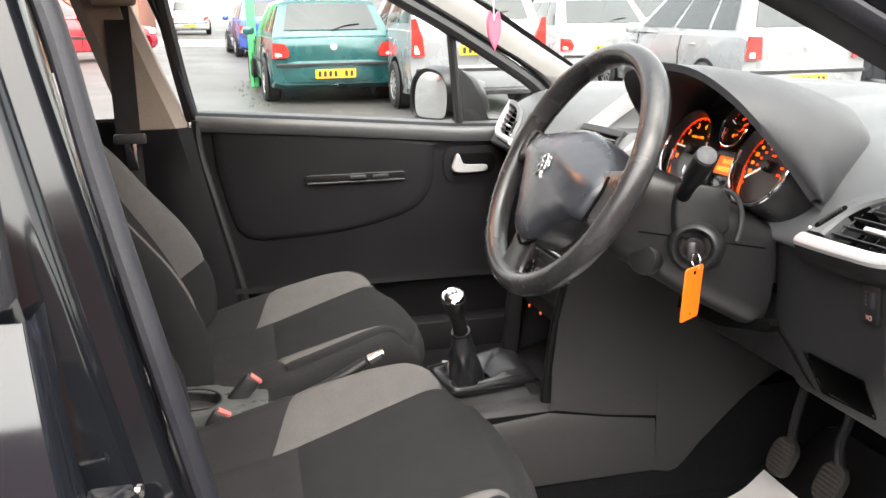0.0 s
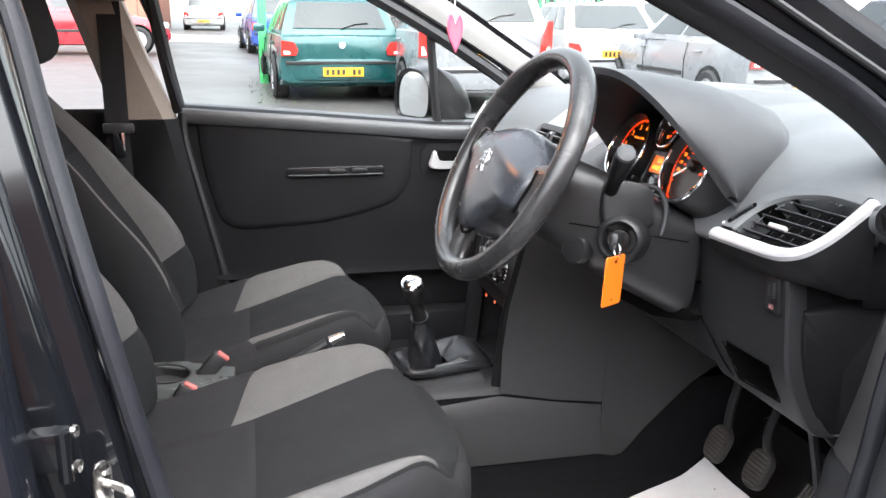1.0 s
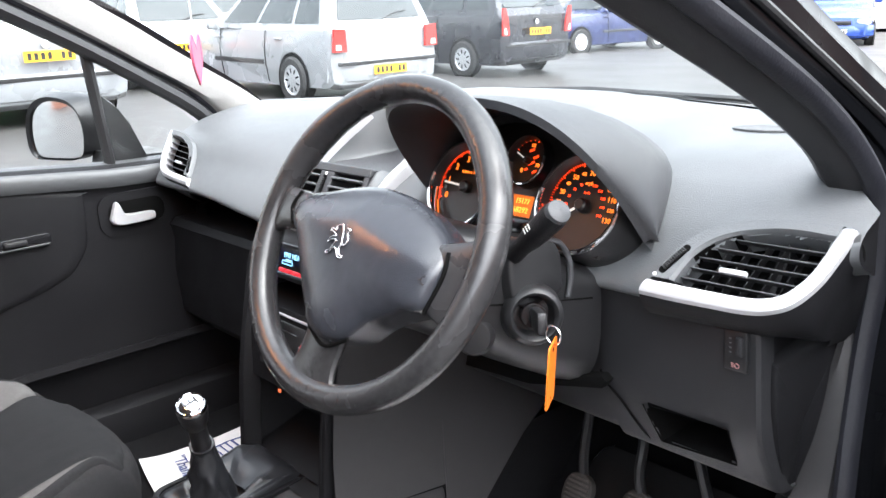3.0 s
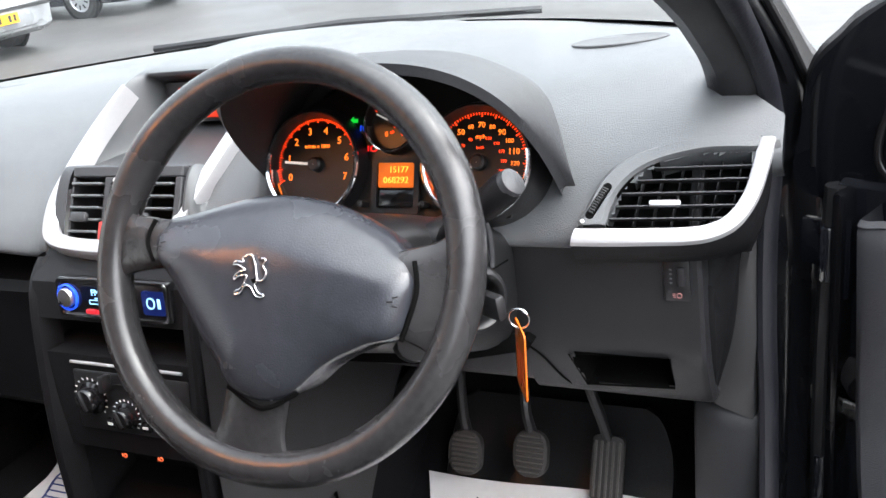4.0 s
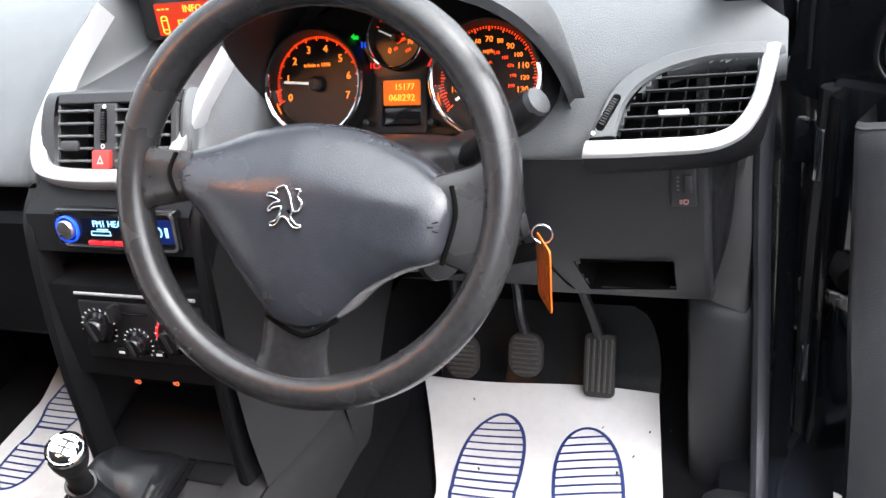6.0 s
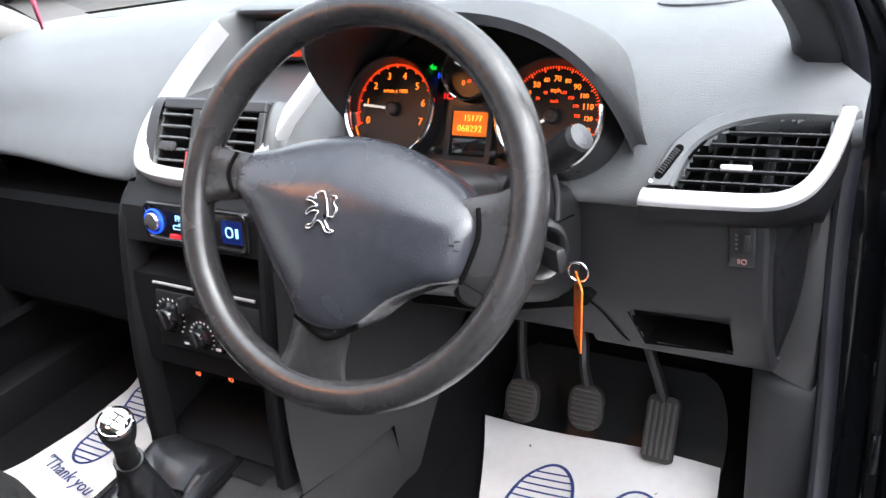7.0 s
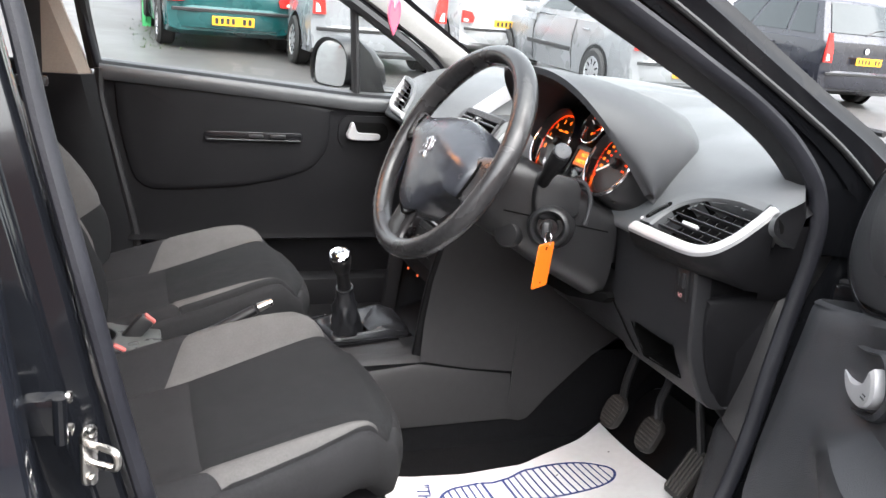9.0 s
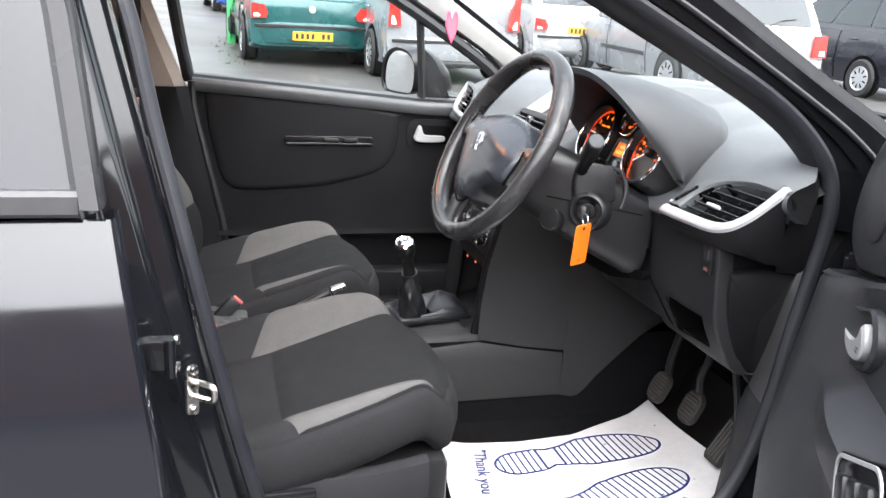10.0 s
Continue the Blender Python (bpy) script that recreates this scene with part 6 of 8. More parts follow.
# ---------------------------------------------------------------- front passenger door, closed
pd = empty("front_passenger_door", (0, 0.72, 0.4), "closed front passenger door with dark grey trim", "car door")
bz = lambda x: float(np.interp(x, [-0.47, -0.2, 0.17, 0.45], [1.018, 0.998, 0.967, 0.962]))
bm = B()
rows = []
for x in np.linspace(-0.470, 0.44, 30):
    z = bz(x)
    rows.append([V(x, y, zz) for y, zz in ((0.705, 0.40), (0.690, 0.50), (0.672, 0.585), (0.650, 0.592), (0.648, 0.578), (0.672, 0.568), (0.676, 0.60), (0.672, 0.66), (0.668, 0.80), (0.670, z - 0.075), (0.668, z - 0.050), (0.655, z - 0.030), (0.657, z - 0.012), (0.672, z - 0.002), (0.695, z), (0.708, z - 0.004))])
loft(bm, rows)
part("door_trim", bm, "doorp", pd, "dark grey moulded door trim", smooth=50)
bm = B()
loft(bm, [[V(x, y, zz) for y, zz in ((0.715, bz(x) - 0.01), (0.775, bz(x) - 0.02), (0.80, 0.85), (0.81, 0.6), (0.80, 0.33), (0.71, 0.33))] for x in np.linspace(-0.48, 0.55, 8)])
part("door_skin", bm, "paint", pd)
bm = B()
loft(bm, [[V(x, y, bz(x) + dz) for y, dz in ((0.660, -0.044), (0.655, -0.036), (0.6535, -0.022), (0.656, -0.0125), (0.6585, -0.0100), (0.664, -0.0075), (0.690, 0.002), (0.702, 0.0035), (0.709, -0.002))] for x in np.linspace(-0.470, 0.44, 20)])
part("sill_cap", bm, mat("door_cap_plastic", (0.050, 0.052, 0.055), 0.36, bump=0.3, bscale=700, vary=0.08, scale=6), pd, "grey soft cap along the top of the door", smooth=32)
# inset soft panel with its rounded outline
PI = basis((0, 0.6675, 0.80), (1, 0, 0), (0, 0, 1))
INS = [(-0.438, 0.165), (-0.443, 0.185), (-0.420, 0.188), (-0.151, 0.160), (0.085, 0.124), (0.094, 0.115), (0.090, 0.030), (0.070, -0.012), (0.025, -0.046), (-0.105, -0.080), (-0.240, -0.092), (-0.345, -0.094), (-0.385, -0.076), (-0.405, -0.040), (-0.430, 0.070)]
ins = spline([(x, y, 0) for x, y in INS], 90, True)
ic = V(-0.17, 0.05, 0)
bm = B()
loft(bm, [[ic + (p - ic) * k + V(0, 0, h) for p in ins] for k, h in ((1.0, -0.004), (0.995, 0.0005), (0.985, 0.0018), (0.9, 0.0025), (0.5, 0.0035), (0.01, 0.0045))], True)
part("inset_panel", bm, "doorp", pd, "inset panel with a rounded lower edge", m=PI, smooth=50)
# window switch strip
bm = prism(B(), rrect(0.250, 0.022, 0.009), 0.006, at(PI, -0.104, 0.047, 0.0025), 0.001)
sw = part("switch_strip", bm, "gloss", pd, "slim black window switch strip", m=None)
bm = tube(B(), [PI @ V(-0.222, 0.038, 0.012), PI @ V(0.015, 0.038, 0.012)], 0.0022, 6)
part("strip_edge", bm, "hood", sw)
for x in (-0.10, -0.045):
    pbox("window_switch", at(PI, x, 0.049, 0.013), (0.040, 0.010, 0.008), "black", sw, 0.002)
# handle in its cup
bm = B()
ring2(bm, rrect(0.155, 0.088, 0.03, 6), rrect(0.118, 0.052, 0.022, 6), 0, 0.0065)
cup = part("handle_cup", bm, "doorp", pd, m=at(PI, 0.195, 0.066, -0.004))
bm = prism(B(), rrect(0.120, 0.054, 0.022, 6), 0.001, at(PI, 0.195, 0.066, 0.001))
part("cup_recess", bm, "void", cup)
LEVP = spline([(0.136, 0.058, 0), (0.146, 0.047, 0), (0.175, 0.045, 0), (0.222, 0.047, 0), (0.230, 0.056, 0), (0.222, 0.064, 0), (0.180, 0.065, 0), (0.164, 0.071, 0), (0.155, 0.092, 0), (0.148, 0.092, 0), (0.141, 0.074, 0)], 44, True)
lp = V(0.165, 0.058, 0)
bm = B()
loft(bm, [[lp + (p - lp) * k + V(0, 0, h) for p in LEVP] for k, h in ((0.96, 0.004), (1.0, 0.010), (0.96, 0.017), (0.82, 0.0195))], True)
bm.faces.new([bm.verts.new(lp + (p - lp) * 0.82 + V(0, 0, 0.0195)) for p in LEVP])
bmesh.ops.transform(bm, matrix=PI, verts=bm.verts)
part("door_handle", bm, "silver", pd, "satin silver inner door handle")
bm = tube(B(), spline([(-0.470, 0.662, 1.000), (-0.468, 0.664, 0.93), (-0.44, 0.662, 0.80), (-0.400, 0.660, 0.62), (-0.375, 0.665, 0.47)], 24), 0.011, 8)
part("door_edge_seal", bm, "rubber", pd)
# window frame, divider, glass
bm = tube(B(), [V(0.166, 0.692, 0.96), V(0.152, 0.680, 1.10), V(0.139, 0.668, 1.237), V(0.125, 0.64, 1.37)], 0.0115, 8)
part("window_divider", bm, "black", pd)
bm = tube(B(), spline([(0.42, 0.690, 0.97), (0.375, 0.688, 1.045), (0.25, 0.672, 1.13), (0.05, 0.645, 1.245), (-0.20, 0.610, 1.36), (-0.46, 0.595, 1.385), (-0.525, 0.600, 1.36), (-0.505, 0.650, 1.16), (-0.478, 0.690, 1.0)], 50), 0.017, 8)
part("window_frame", bm, "black", pd)
bm = B()
loft(bm, [[V(-0.478, 0.706, 1.0), V(0.160, 0.700, 0.95)], [V(-0.50, 0.665, 1.16), V(0.145, 0.680, 1.14)], [V(-0.52, 0.612, 1.37), V(0.125, 0.645, 1.33)]])
g = part("window_pane", bm, "glass", pd)
g.visible_shadow = False
bm = B()
bm.faces.new([bm.verts.new(p) for p in (V(0.166, 0.694, 0.955), V(0.42, 0.690, 0.965), V(0.25, 0.672, 1.13), V(0.145, 0.672, 1.20))])
g = part("quarter_pane", bm, "glass", pd)
g.visible_shadow = False
bm = B()
sail = [V(0.160, 0.694, 0.955), V(0.252, 0.700, 0.960), V(0.240, 0.699, 0.990), V(0.222, 0.696, 1.035), V(0.200, 0.692, 1.072), V(0.156, 0.684, 1.112)]
loft(bm, [[p + V(0, dy, 0) for p in sail] for dy in (0.002, 0.016)], True, True)
part("mirror_sail", bm, "black", pd, "black triangular sail behind the door mirror", smooth=30)
# outside mirror
mr = empty("door_mirror", (0.18, 0.82, 0.97), "black door mirror with convex glass", "door mirror")
MM = basis((0.150, 0.950, 1.022), V(0.34, -1, 0), V(-0.03, 0, 1))
shape = spline([(-0.085, -0.062, 0), (0.0, -0.068, 0), (0.075, -0.060, 0), (0.098, -0.020, 0), (0.096, 0.035, 0), (0.060, 0.066, 0), (-0.02, 0.072, 0), (-0.075, 0.045, 0), (-0.098, -0.01, 0)], 54, True)
bm = B()
loft(bm, [[MM @ (V(p.x * k, p.y * q - 0.062 * (1 - q), h)) for p in shape] for k, q, h in ((0.92, 0.92, -0.004), (0.93, 0.93, 0.004), (1.0, 1.0, 0.008), (1.05, 1.05, -0.02), (1.02, 1.03, -0.06), (0.95, 0.90, -0.10), (0.84, 0.62, -0.135), (0.6, 0.25, -0.160), (0.3, 0.06, -0.168))], True, False)
part("housing", bm, "black", mr)
bm = B()
loft(bm, [[MM @ (p * k + V(0, 0, h)) for p in shape] for k, h in ((0.935, 0.000), (0.6, 0.0025), (0.3, 0.0040), (0.01, 0.0045))], True)
part("mirror_glass", bm, "mirror", mr)
bm = B()
loft(bm, [[V(x, y, z) for x, z in ((0.19, 0.940), (0.33, 0.940), (0.32, 0.968), (0.20, 0.975))] for y in (0.72, 0.80, 0.88)], True, True)
part("mirror_foot", bm, "black", mr)

# ---------------------------------------------------------------- driver's door, standing open
dd = empty("driver_door", (0.45, -0.80, 0.4), "open driver's door with dark grey trim", "car door")
a62 = radians(62)
DD = basis((0.398, -0.800, 0.0), (-math.cos(a62), -math.sin(a62), 0), (0, 0, 1))
# local x runs from the hinge to the latch, y up, z out of the trim towards the cabin
bm = B()
rows = []
for d in [0, 0.003, *np.linspace(0.012, 1.02, 30)]:
    zt = 0.908 + 0.05 * smooth01(0.0, 0.30, d) + 0.03 * d
    bulge = 0.030 * smooth01(0.03, 0.28, d)
    edge = lambda z: -0.03 if d == 0 else float(np.interp(z, [0.42, 0.68, 0.80, 0.905, 0.92], [0.080, 0.082, 0.058, 0.036, 0.0])) * smooth01(0.17, 0.015, d) * (0.9 if d < 0.01 else 1)
    rows.append([V(d + (1 - d / 1.02) * float(np.interp(z, [0.4, 0.62, 0.8, 0.91], [0.040, 0.032, 0.010, -0.005])), z, -0.03 if d == 0 else max(h, edge(z))) for z, h in ((0.40, -0.02), (0.46, 0.030 + bulge), (0.58, 0.036 + bulge), (0.60, 0.012), (0.66, 0.004), (0.72, 0.012 + bulge * 0.6), (0.77, 0.030 + bulge * 1.3), (0.80, 0.026 + bulge * 1.2), (0.82, 0.004), (0.86, -0.004), (zt - 0.03, 0.002), (zt - 0.010, 0.012), (zt, 0.004), (zt - 0.004, -0.02))])
loft(bm, rows)
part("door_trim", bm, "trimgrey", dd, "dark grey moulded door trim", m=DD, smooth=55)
bm = B()
rows = []
for d in (-0.05, 0.2, 0.6, 1.04):
    rows.append([V(d, z, h) for z, h in ((0.34, -0.02), (0.92, -0.022), (0.93, -0.05), (0.90, -0.11), (0.80, -0.13), (0.60, -0.135), (0.34, -0.12))])
loft(bm, rows, True, True)
part("door_skin", bm, "paint", dd, m=DD)
CUP = [(0.050, 0.862, 0), (0.079, 0.884, 0), (0.140, 0.893, 0), (0.196, 0.902, 0), (0.226, 0.872, 0), (0.190, 0.838, 0), (0.110, 0.826, 0), (0.060, 0.832, 0)]
cup_line = [V(0.095 + (p.x - 0.095) * 0.78, p.y, 0) for p in spline(CUP, 56, True)]
cc = V(0.129, 0.862, 0)
bm = B()
loft(bm, [[cc + (p - cc) * k + V(0, 0, h) for p in cup_line] for k, h in ((1.22, -0.006), (1.16, 0.010), (1.06, 0.014), (0.98, 0.010), (0.94, -0.004))], True)
part("handle_cup", bm, "trimgrey", dd, m=DD)
bm = B()
bm.faces.new([bm.verts.new(cc + (p - cc) * 0.97 + V(0, 0, 0.001)) for p in cup_line])
part("cup_recess", bm, "void", dd, m=DD)
LEV = spline([(0.090, 0.862, 0), (0.100, 0.848, 0), (0.125, 0.839, 0), (0.160, 0.838, 0), (0.190, 0.845, 0), (0.209, 0.860, 0), (0.206, 0.878, 0), (0.190, 0.891, 0), (0.176, 0.872, 0), (0.150, 0.860, 0), (0.120, 0.856, 0)], 44, True)
LEV = [V(0.115 + (p.x - 0.115) * 0.74, p.y, 0) for p in LEV]
lc = V(0.147, 0.853, 0)
bm = B()
loft(bm, [[lc + (p - lc) * k + V(0, 0, h) for p in LEV] for k, h in ((0.96, 0.004), (1.0, 0.010), (0.97, 0.017), (0.85, 0.0195))], True)
bm.faces.new([bm.verts.new(lc + (p - lc) * 0.85 + V(0, 0, 0.0195)) for p in LEV])
dh = part("door_handle", bm, "silver", dd, "satin silver inner door handle", m=DD)
bm = B()
flat_bar(bm, (-0.006, -0.002), (0.004, -0.002), 0.0016, 0.0005)
flat_bar(bm, (-0.002, 0.003), (0.006, 0.003), 0.0016, 0.0005)
part("lock_mark", bm, "black", dh, m=at(DD, 0.166, 0.856, 0.0197), smooth=0)
pod = pbox("switch_pod", at(DD, 0.440, 0.805, 0.064, 22), (0.150, 0.085, 0.012), "gloss", dd, 0.010, "window switch pod with bright edging")
bm = B()
ring2(bm, rrect(0.148, 0.083, 0.022, 6), rrect(0.140, 0.075, 0.019, 6), 0, 0.002)
part("pod_edge", bm, "silver", pod, m=at(DD, 0.440, 0.805, 0.0705, 22))
for x in (-0.04, 0.0, 0.04):
    pbox("window_switch", at(DD, 0.440, 0.805, 0.072, 22) @ Matrix.Translation((x, 0.008, 0)), (0.026, 0.030, 0.010), "black", pod, 0.004)
part("door_end", box(B(), (0, 0, 0), (0.014, 0.57, 0.130), 0.005, 2), "jambdark", dd, m=at(DD, -0.037, 0.635, -0.062))
# mirror sail with its round speaker, and the window frame
bm = B()
corner = spline([(-0.095, 0.90, 0), (0.05, 0.91, 0), (0.24, 0.955, 0), (0.26, 1.10, 0), (0.20, 1.215, 0), (0.06, 1.145, 0), (-0.02, 1.098, 0), (-0.062, 1.062, 0), (-0.088, 1.03, 0), (-0.10, 0.97, 0)], 60, True)
loft(bm, [[p + V(0, 0, h) for p in corner] for h in (-0.075, -0.034)], True)
bm.faces.new([bm.verts.new(p + V(0, 0, -0.034)) for p in corner])
part("frame_corner", bm, "jamb", dd, "gloss black front corner of the door frame", m=DD)
sail = spline([(-0.02, 0.955, 0), (0.03, 0.928, 0), (0.10, 0.936, 0), (0.185, 0.962, 0), (0.205, 1.03, 0), (0.175, 1.095, 0), (0.12, 1.118, 0), (0.06, 1.10, 0), (0.01, 1.055, 0), (-0.02, 1.00, 0)], 60, True)
bm = B()
sail = [V(0.012 + (p.x + 0.02) * 0.98, p.y + 0.002, 0) for p in sail]
sc = V(0.112, 1.020, 0)
loft(bm, [[sc + (p - sc) * k + V(0, 0, h) for p in sail] for k, h in ((1.05, -0.03), (1.0, 0.0), (0.95, 0.010), (0.75, 0.016), (0.4, 0.013), (0.01, 0.010))], True)
part("mirror_sail", bm, "trimgrey", dd, "smooth grey mirror sail", m=DD, smooth=60)
bm = tube(B(), [DD @ (sc + (p - sc) * 1.06 + V(0, 0, 0.002)) for p in sail], 0.0045, 8, True)
part("sail_edge", bm, "gloss", dd, "shiny black edge round the mirror sail", smooth=80)
bm = turned(B(), [(0.047, 0.010), (0.046, 0.017), (0.040, 0.019), (0.0003, 0.020)], at(DD, 0.125, 1.025), 32, False)
part("tweeter", bm, "hood", dd, smooth=60)
bm = tube(B(), [DD @ p for p in spline([(-0.085, 0.93, -0.055), (-0.082, 1.02, -0.055), (-0.055, 1.058, -0.06), (-0.01, 1.092, -0.065), (0.20, 1.205, -0.09), (0.48, 1.34, -0.125), (0.75, 1.39, -0.14), (0.98, 1.36, -0.13), (1.02, 1.15, -0.09), (1.03, 0.96, -0.06)], 50)], 0.022, 10)
part("window_frame", bm, "doorp", dd)
bm = tube(B(), [DD @ p for p in spline([(-0.055, 0.36, -0.015), (-0.055, 0.70, -0.015), (-0.05, 0.92, -0.02)], 12)], 0.012, 8)
part("door_seal", bm, "rubber", dd)
bm = B()
loft(bm, [[DD @ V(a, b, c) for a, b, c in ((0.17, 0.95, -0.055), (0.22, 1.17, -0.09), (0.50, 1.33, -0.125))], [DD @ V(a, b, c) for a, b, c in ((1.0, 0.96, -0.055), (1.0, 1.15, -0.09), (0.95, 1.34, -0.125))]])
g = part("window_pane", bm, "glass", dd)
g.visible_shadow = False
# hinges and check strap between pillar and door
for z in (0.845, 0.555):
    h = part("hinge", box(B(), (0.455, -0.758, z), (0.060, 0.016, 0.065), 0.004, 2), "paint", dd)
    part("hinge_leaf", box(B(), (0, 0, 0), (0.060, 0.055, 0.014), 0.004, 2), "paint", h, m=at(DD, -0.065, z, -0.035))
    part("hinge_pin", tube(B(), [V(0.425, -0.772, z - 0.045), V(0.425, -0.772, z + 0.045)], 0.011, 12), "paint", h)
    for dz in (-0.018, 0.018):
        part("bolt", turned(B(), [(0.010, 0), (0.010, 0.006), (0.007, 0.008), (0.0003, 0.008)], axes((0.440, -0.768, z + dz), V(-0.7, -0.7, 0.2)), 6, False), "steel", h)
ck = empty("door_check", (0.44, -0.78, 0.68), "black door check strap with wiring boot", "door check")
part("strap", box(B(), (0, 0, 0), (0.10, 0.020, 0.006), 0.002, 1), "steel", ck, m=basis((0.42, -0.785, 0.66), V(-0.6, -0.8, 0), V(0, 0, 1)))
part("wiring_boot", tube(B(), [V(0.46, -0.765, 0.70), V(0.435, -0.785, 0.705), V(0.405, -0.80, 0.70)], [0.020, 0.017, 0.020], 14), "rubber", ck)

# ---------------------------------------------------------------- rear door and striker
rd = empty("rear_door", (-0.9, -0.8, 0.4), "closed rear door in glossy black paint", "car door")
bm = B()
ex = lambda z: float(np.interp(z, [0.33, 0.60, 0.75, 1.0], [-0.465, -0.475, -0.490, -0.530]))
rows = []
for k in np.linspace(0, 1, 18):
    row = []
    for y, z in ((-0.80, 0.30), (-0.838, 0.36), (-0.852, 0.55), (-0.858, 0.66), (-0.855, 0.74), (-0.846, 0.81), (-0.832, 0.87), (-0.815, 0.92), (-0.797, 0.96), (-0.785, 0.985)):
        row.append(V(-1.75 + (ex(z) + 1.75) * k, y, z))
    rows.append(row)
rows.append([p + V(0.004, 0.006, 0) for p in rows[-1]])
rows.append([p + V(0.0, 0.045, 0) for p in rows[-1]])
loft(bm, rows)
part("door_skin", bm, "paint", rd, "glossy black door skin", smooth=40)
bm = B()
loft(bm, [[V(x, y + dy, z + dz) for dy, dz in ((0.020, 0.016), (0.0, 0.015), (-0.005, 0.010), (-0.006, -0.008), (-0.003, -0.012), (0.010, -0.014))] for x, y, z in ((-1.75, -0.800, 1.008), (-1.1, -0.800, 1.006), (-0.556, -0.794, 1.002))], False)
part("waist_strip", bm, mat("satin_grey_rubber", (0.042, 0.042, 0.045), 0.36), rd, "grey waist strip under the glass")
wf = lambda z: float(np.interp(z, [0.99, 1.2, 1.4], [-0.530, -0.562, -0.615]))
wy = lambda z: -0.80 + 0.42 * (z - 1.0)
bm = B()
rows = []
for z in np.linspace(1.000, 1.42, 12):
    rows.append([V(wf(z) - 0.030, wy(z) + 0.006, z), V(wf(z) - 0.024, wy(z) + 0.004, z), V(wf(z) - 0.022, wy(z) - 0.007, z), V(wf(z) - 0.004, wy(z) - 0.008, z), V(wf(z), wy(z), z), V(wf(z), wy(z) + 0.03, z)])
loft(bm, rows)
part("window_frame", bm, mat("frame_film", (0.014, 0.0135, 0.016), 0.28, vary=0.1, spec=0.3), rd, "satin black window frame")
bm = B()
loft(bm, [[V(x, wy(z) + 0.006, z) for x in (-1.6, -1.0, wf(z) - 0.028)] for z in np.linspace(0.995, 1.40, 6)])
part("window_pane", bm, mat("rear_glass", (0.020, 0.021, 0.025), 0.10, vary=0.05, spec=0.36), rd, "dark rear door glass")
bm = tube(B(), [V(-0.705, wy(1.0) - 0.002, 1.0), V(-0.72, wy(1.2) - 0.002, 1.2), V(-0.745, wy(1.4) - 0.002, 1.4)], 0.012, 8, flat=0.5, up=(1, 0, 0))
part("window_divider", bm, "seal", rd)
for z in (0.83, 0.60):
    h = part("hinge", box(B(), (-0.486, -0.780, z), (0.034, 0.022, 0.036), 0.004, 2), "jamb", rd)
    part("hinge_pin", tube(B(), [V(-0.472, -0.796, z - 0.022), V(-0.472, -0.796, z + 0.022)], 0.006, 10), "jamb", h)
    for dz in (-0.016, 0.016):
        part("bolt", turned(B(), [(0.0055, 0), (0.0055, 0.004), (0.0003, 0.005)], axes((-0.467, -0.782, z + dz), V(1, -0.3, 0)), 6, False), "steel", h)
st = empty("door_striker", (-0.455, -0.76, 0.775), "bright steel door striker on the centre pillar", "striker")
SM = basis((-0.452, -0.762, 0.775), V(0.66, 0.75, 0), V(0, 0, 1))
part("striker_plate", prism(B(), rrect(0.020, 0.062, 0.009), 0.003, at(SM, 0, 0, 0), 0.001), "steel", st)
part("striker_loop", tube(B(), [SM @ p for p in spline([(0.003, 0.009, 0.0), (0.004, 0.0095, 0.016), (0.004, 0.007, 0.030), (0.004, -0.007, 0.030), (0.004, -0.0095, 0.016), (0.003, -0.009, 0.0)], 24)], 0.0038, 8), "steel", st)
for y in (-0.025, 0.025):
    part("screw", turned(B(), [(0.0055, 0), (0.005, 0.003), (0.0003, 0.004)], at(SM, 0, y, 0.004), 10, False), "steel", st)

# ---------------------------------------------------------------- kick panel, sill trim, pedals
bm = B()
rows = []
for z, k in ((0.375, 0.010), (0.50, 0.024), (0.60, 0.036), (0.640, 0.041), (0.656, 0.046), (0.664, 0.056), (0.666, 0.10)):
    rows.append([V(x + k, y, z) for x, y in ((0.62, -0.622), (0.385, -0.615), (0.358, -0.620), (0.345, -0.634), (0.342, -0.655), (0.343, -0.690), (0.350, -0.706), (0.375, -0.716))])
loft(bm, rows)
tagged(part("kick_panel", bm, "lower"), "dark grey plastic kick panel in the footwell", "trim panel", kind="structure")
bm = B()
loft(bm, [[V(x, y, z) for y, z in ((-0.625, 0.38), (-0.645, 0.445), (-0.66, 0.455), (-0.705, 0.455), (-0.715, 0.44))] for x in np.linspace(-0.62, 0.29, 8)])
tagged(part("sill_trim", bm, "lower"), "dark plastic sill trim along the door opening", "trim panel", kind="structure")
bm = B()
loft(bm, [[V(x, y, z) for y, z in ((0.640, 0.37), (0.642, 0.430), (0.648, 0.458), (0.660, 0.466), (0.70, 0.468), (0.712, 0.44))] for x in np.linspace(-0.62, 0.44, 8)])
tagged(part("sill_trim", bm, "doorp"), "dark plastic sill trim beside the passenger seat", "trim panel", kind="structure")
bm = B()
foot = [((0.392, 0.638, 0.672), (0.392, 0.692, 0.652)), ((0.400, 0.660, 0.760), (0.404, 0.694, 0.755)), ((0.410, 0.674, 0.850), (0.424, 0.692, 0.850)), ((0.430, 0.684, 0.930), (0.450, 0.690, 0.930))]
rows = []
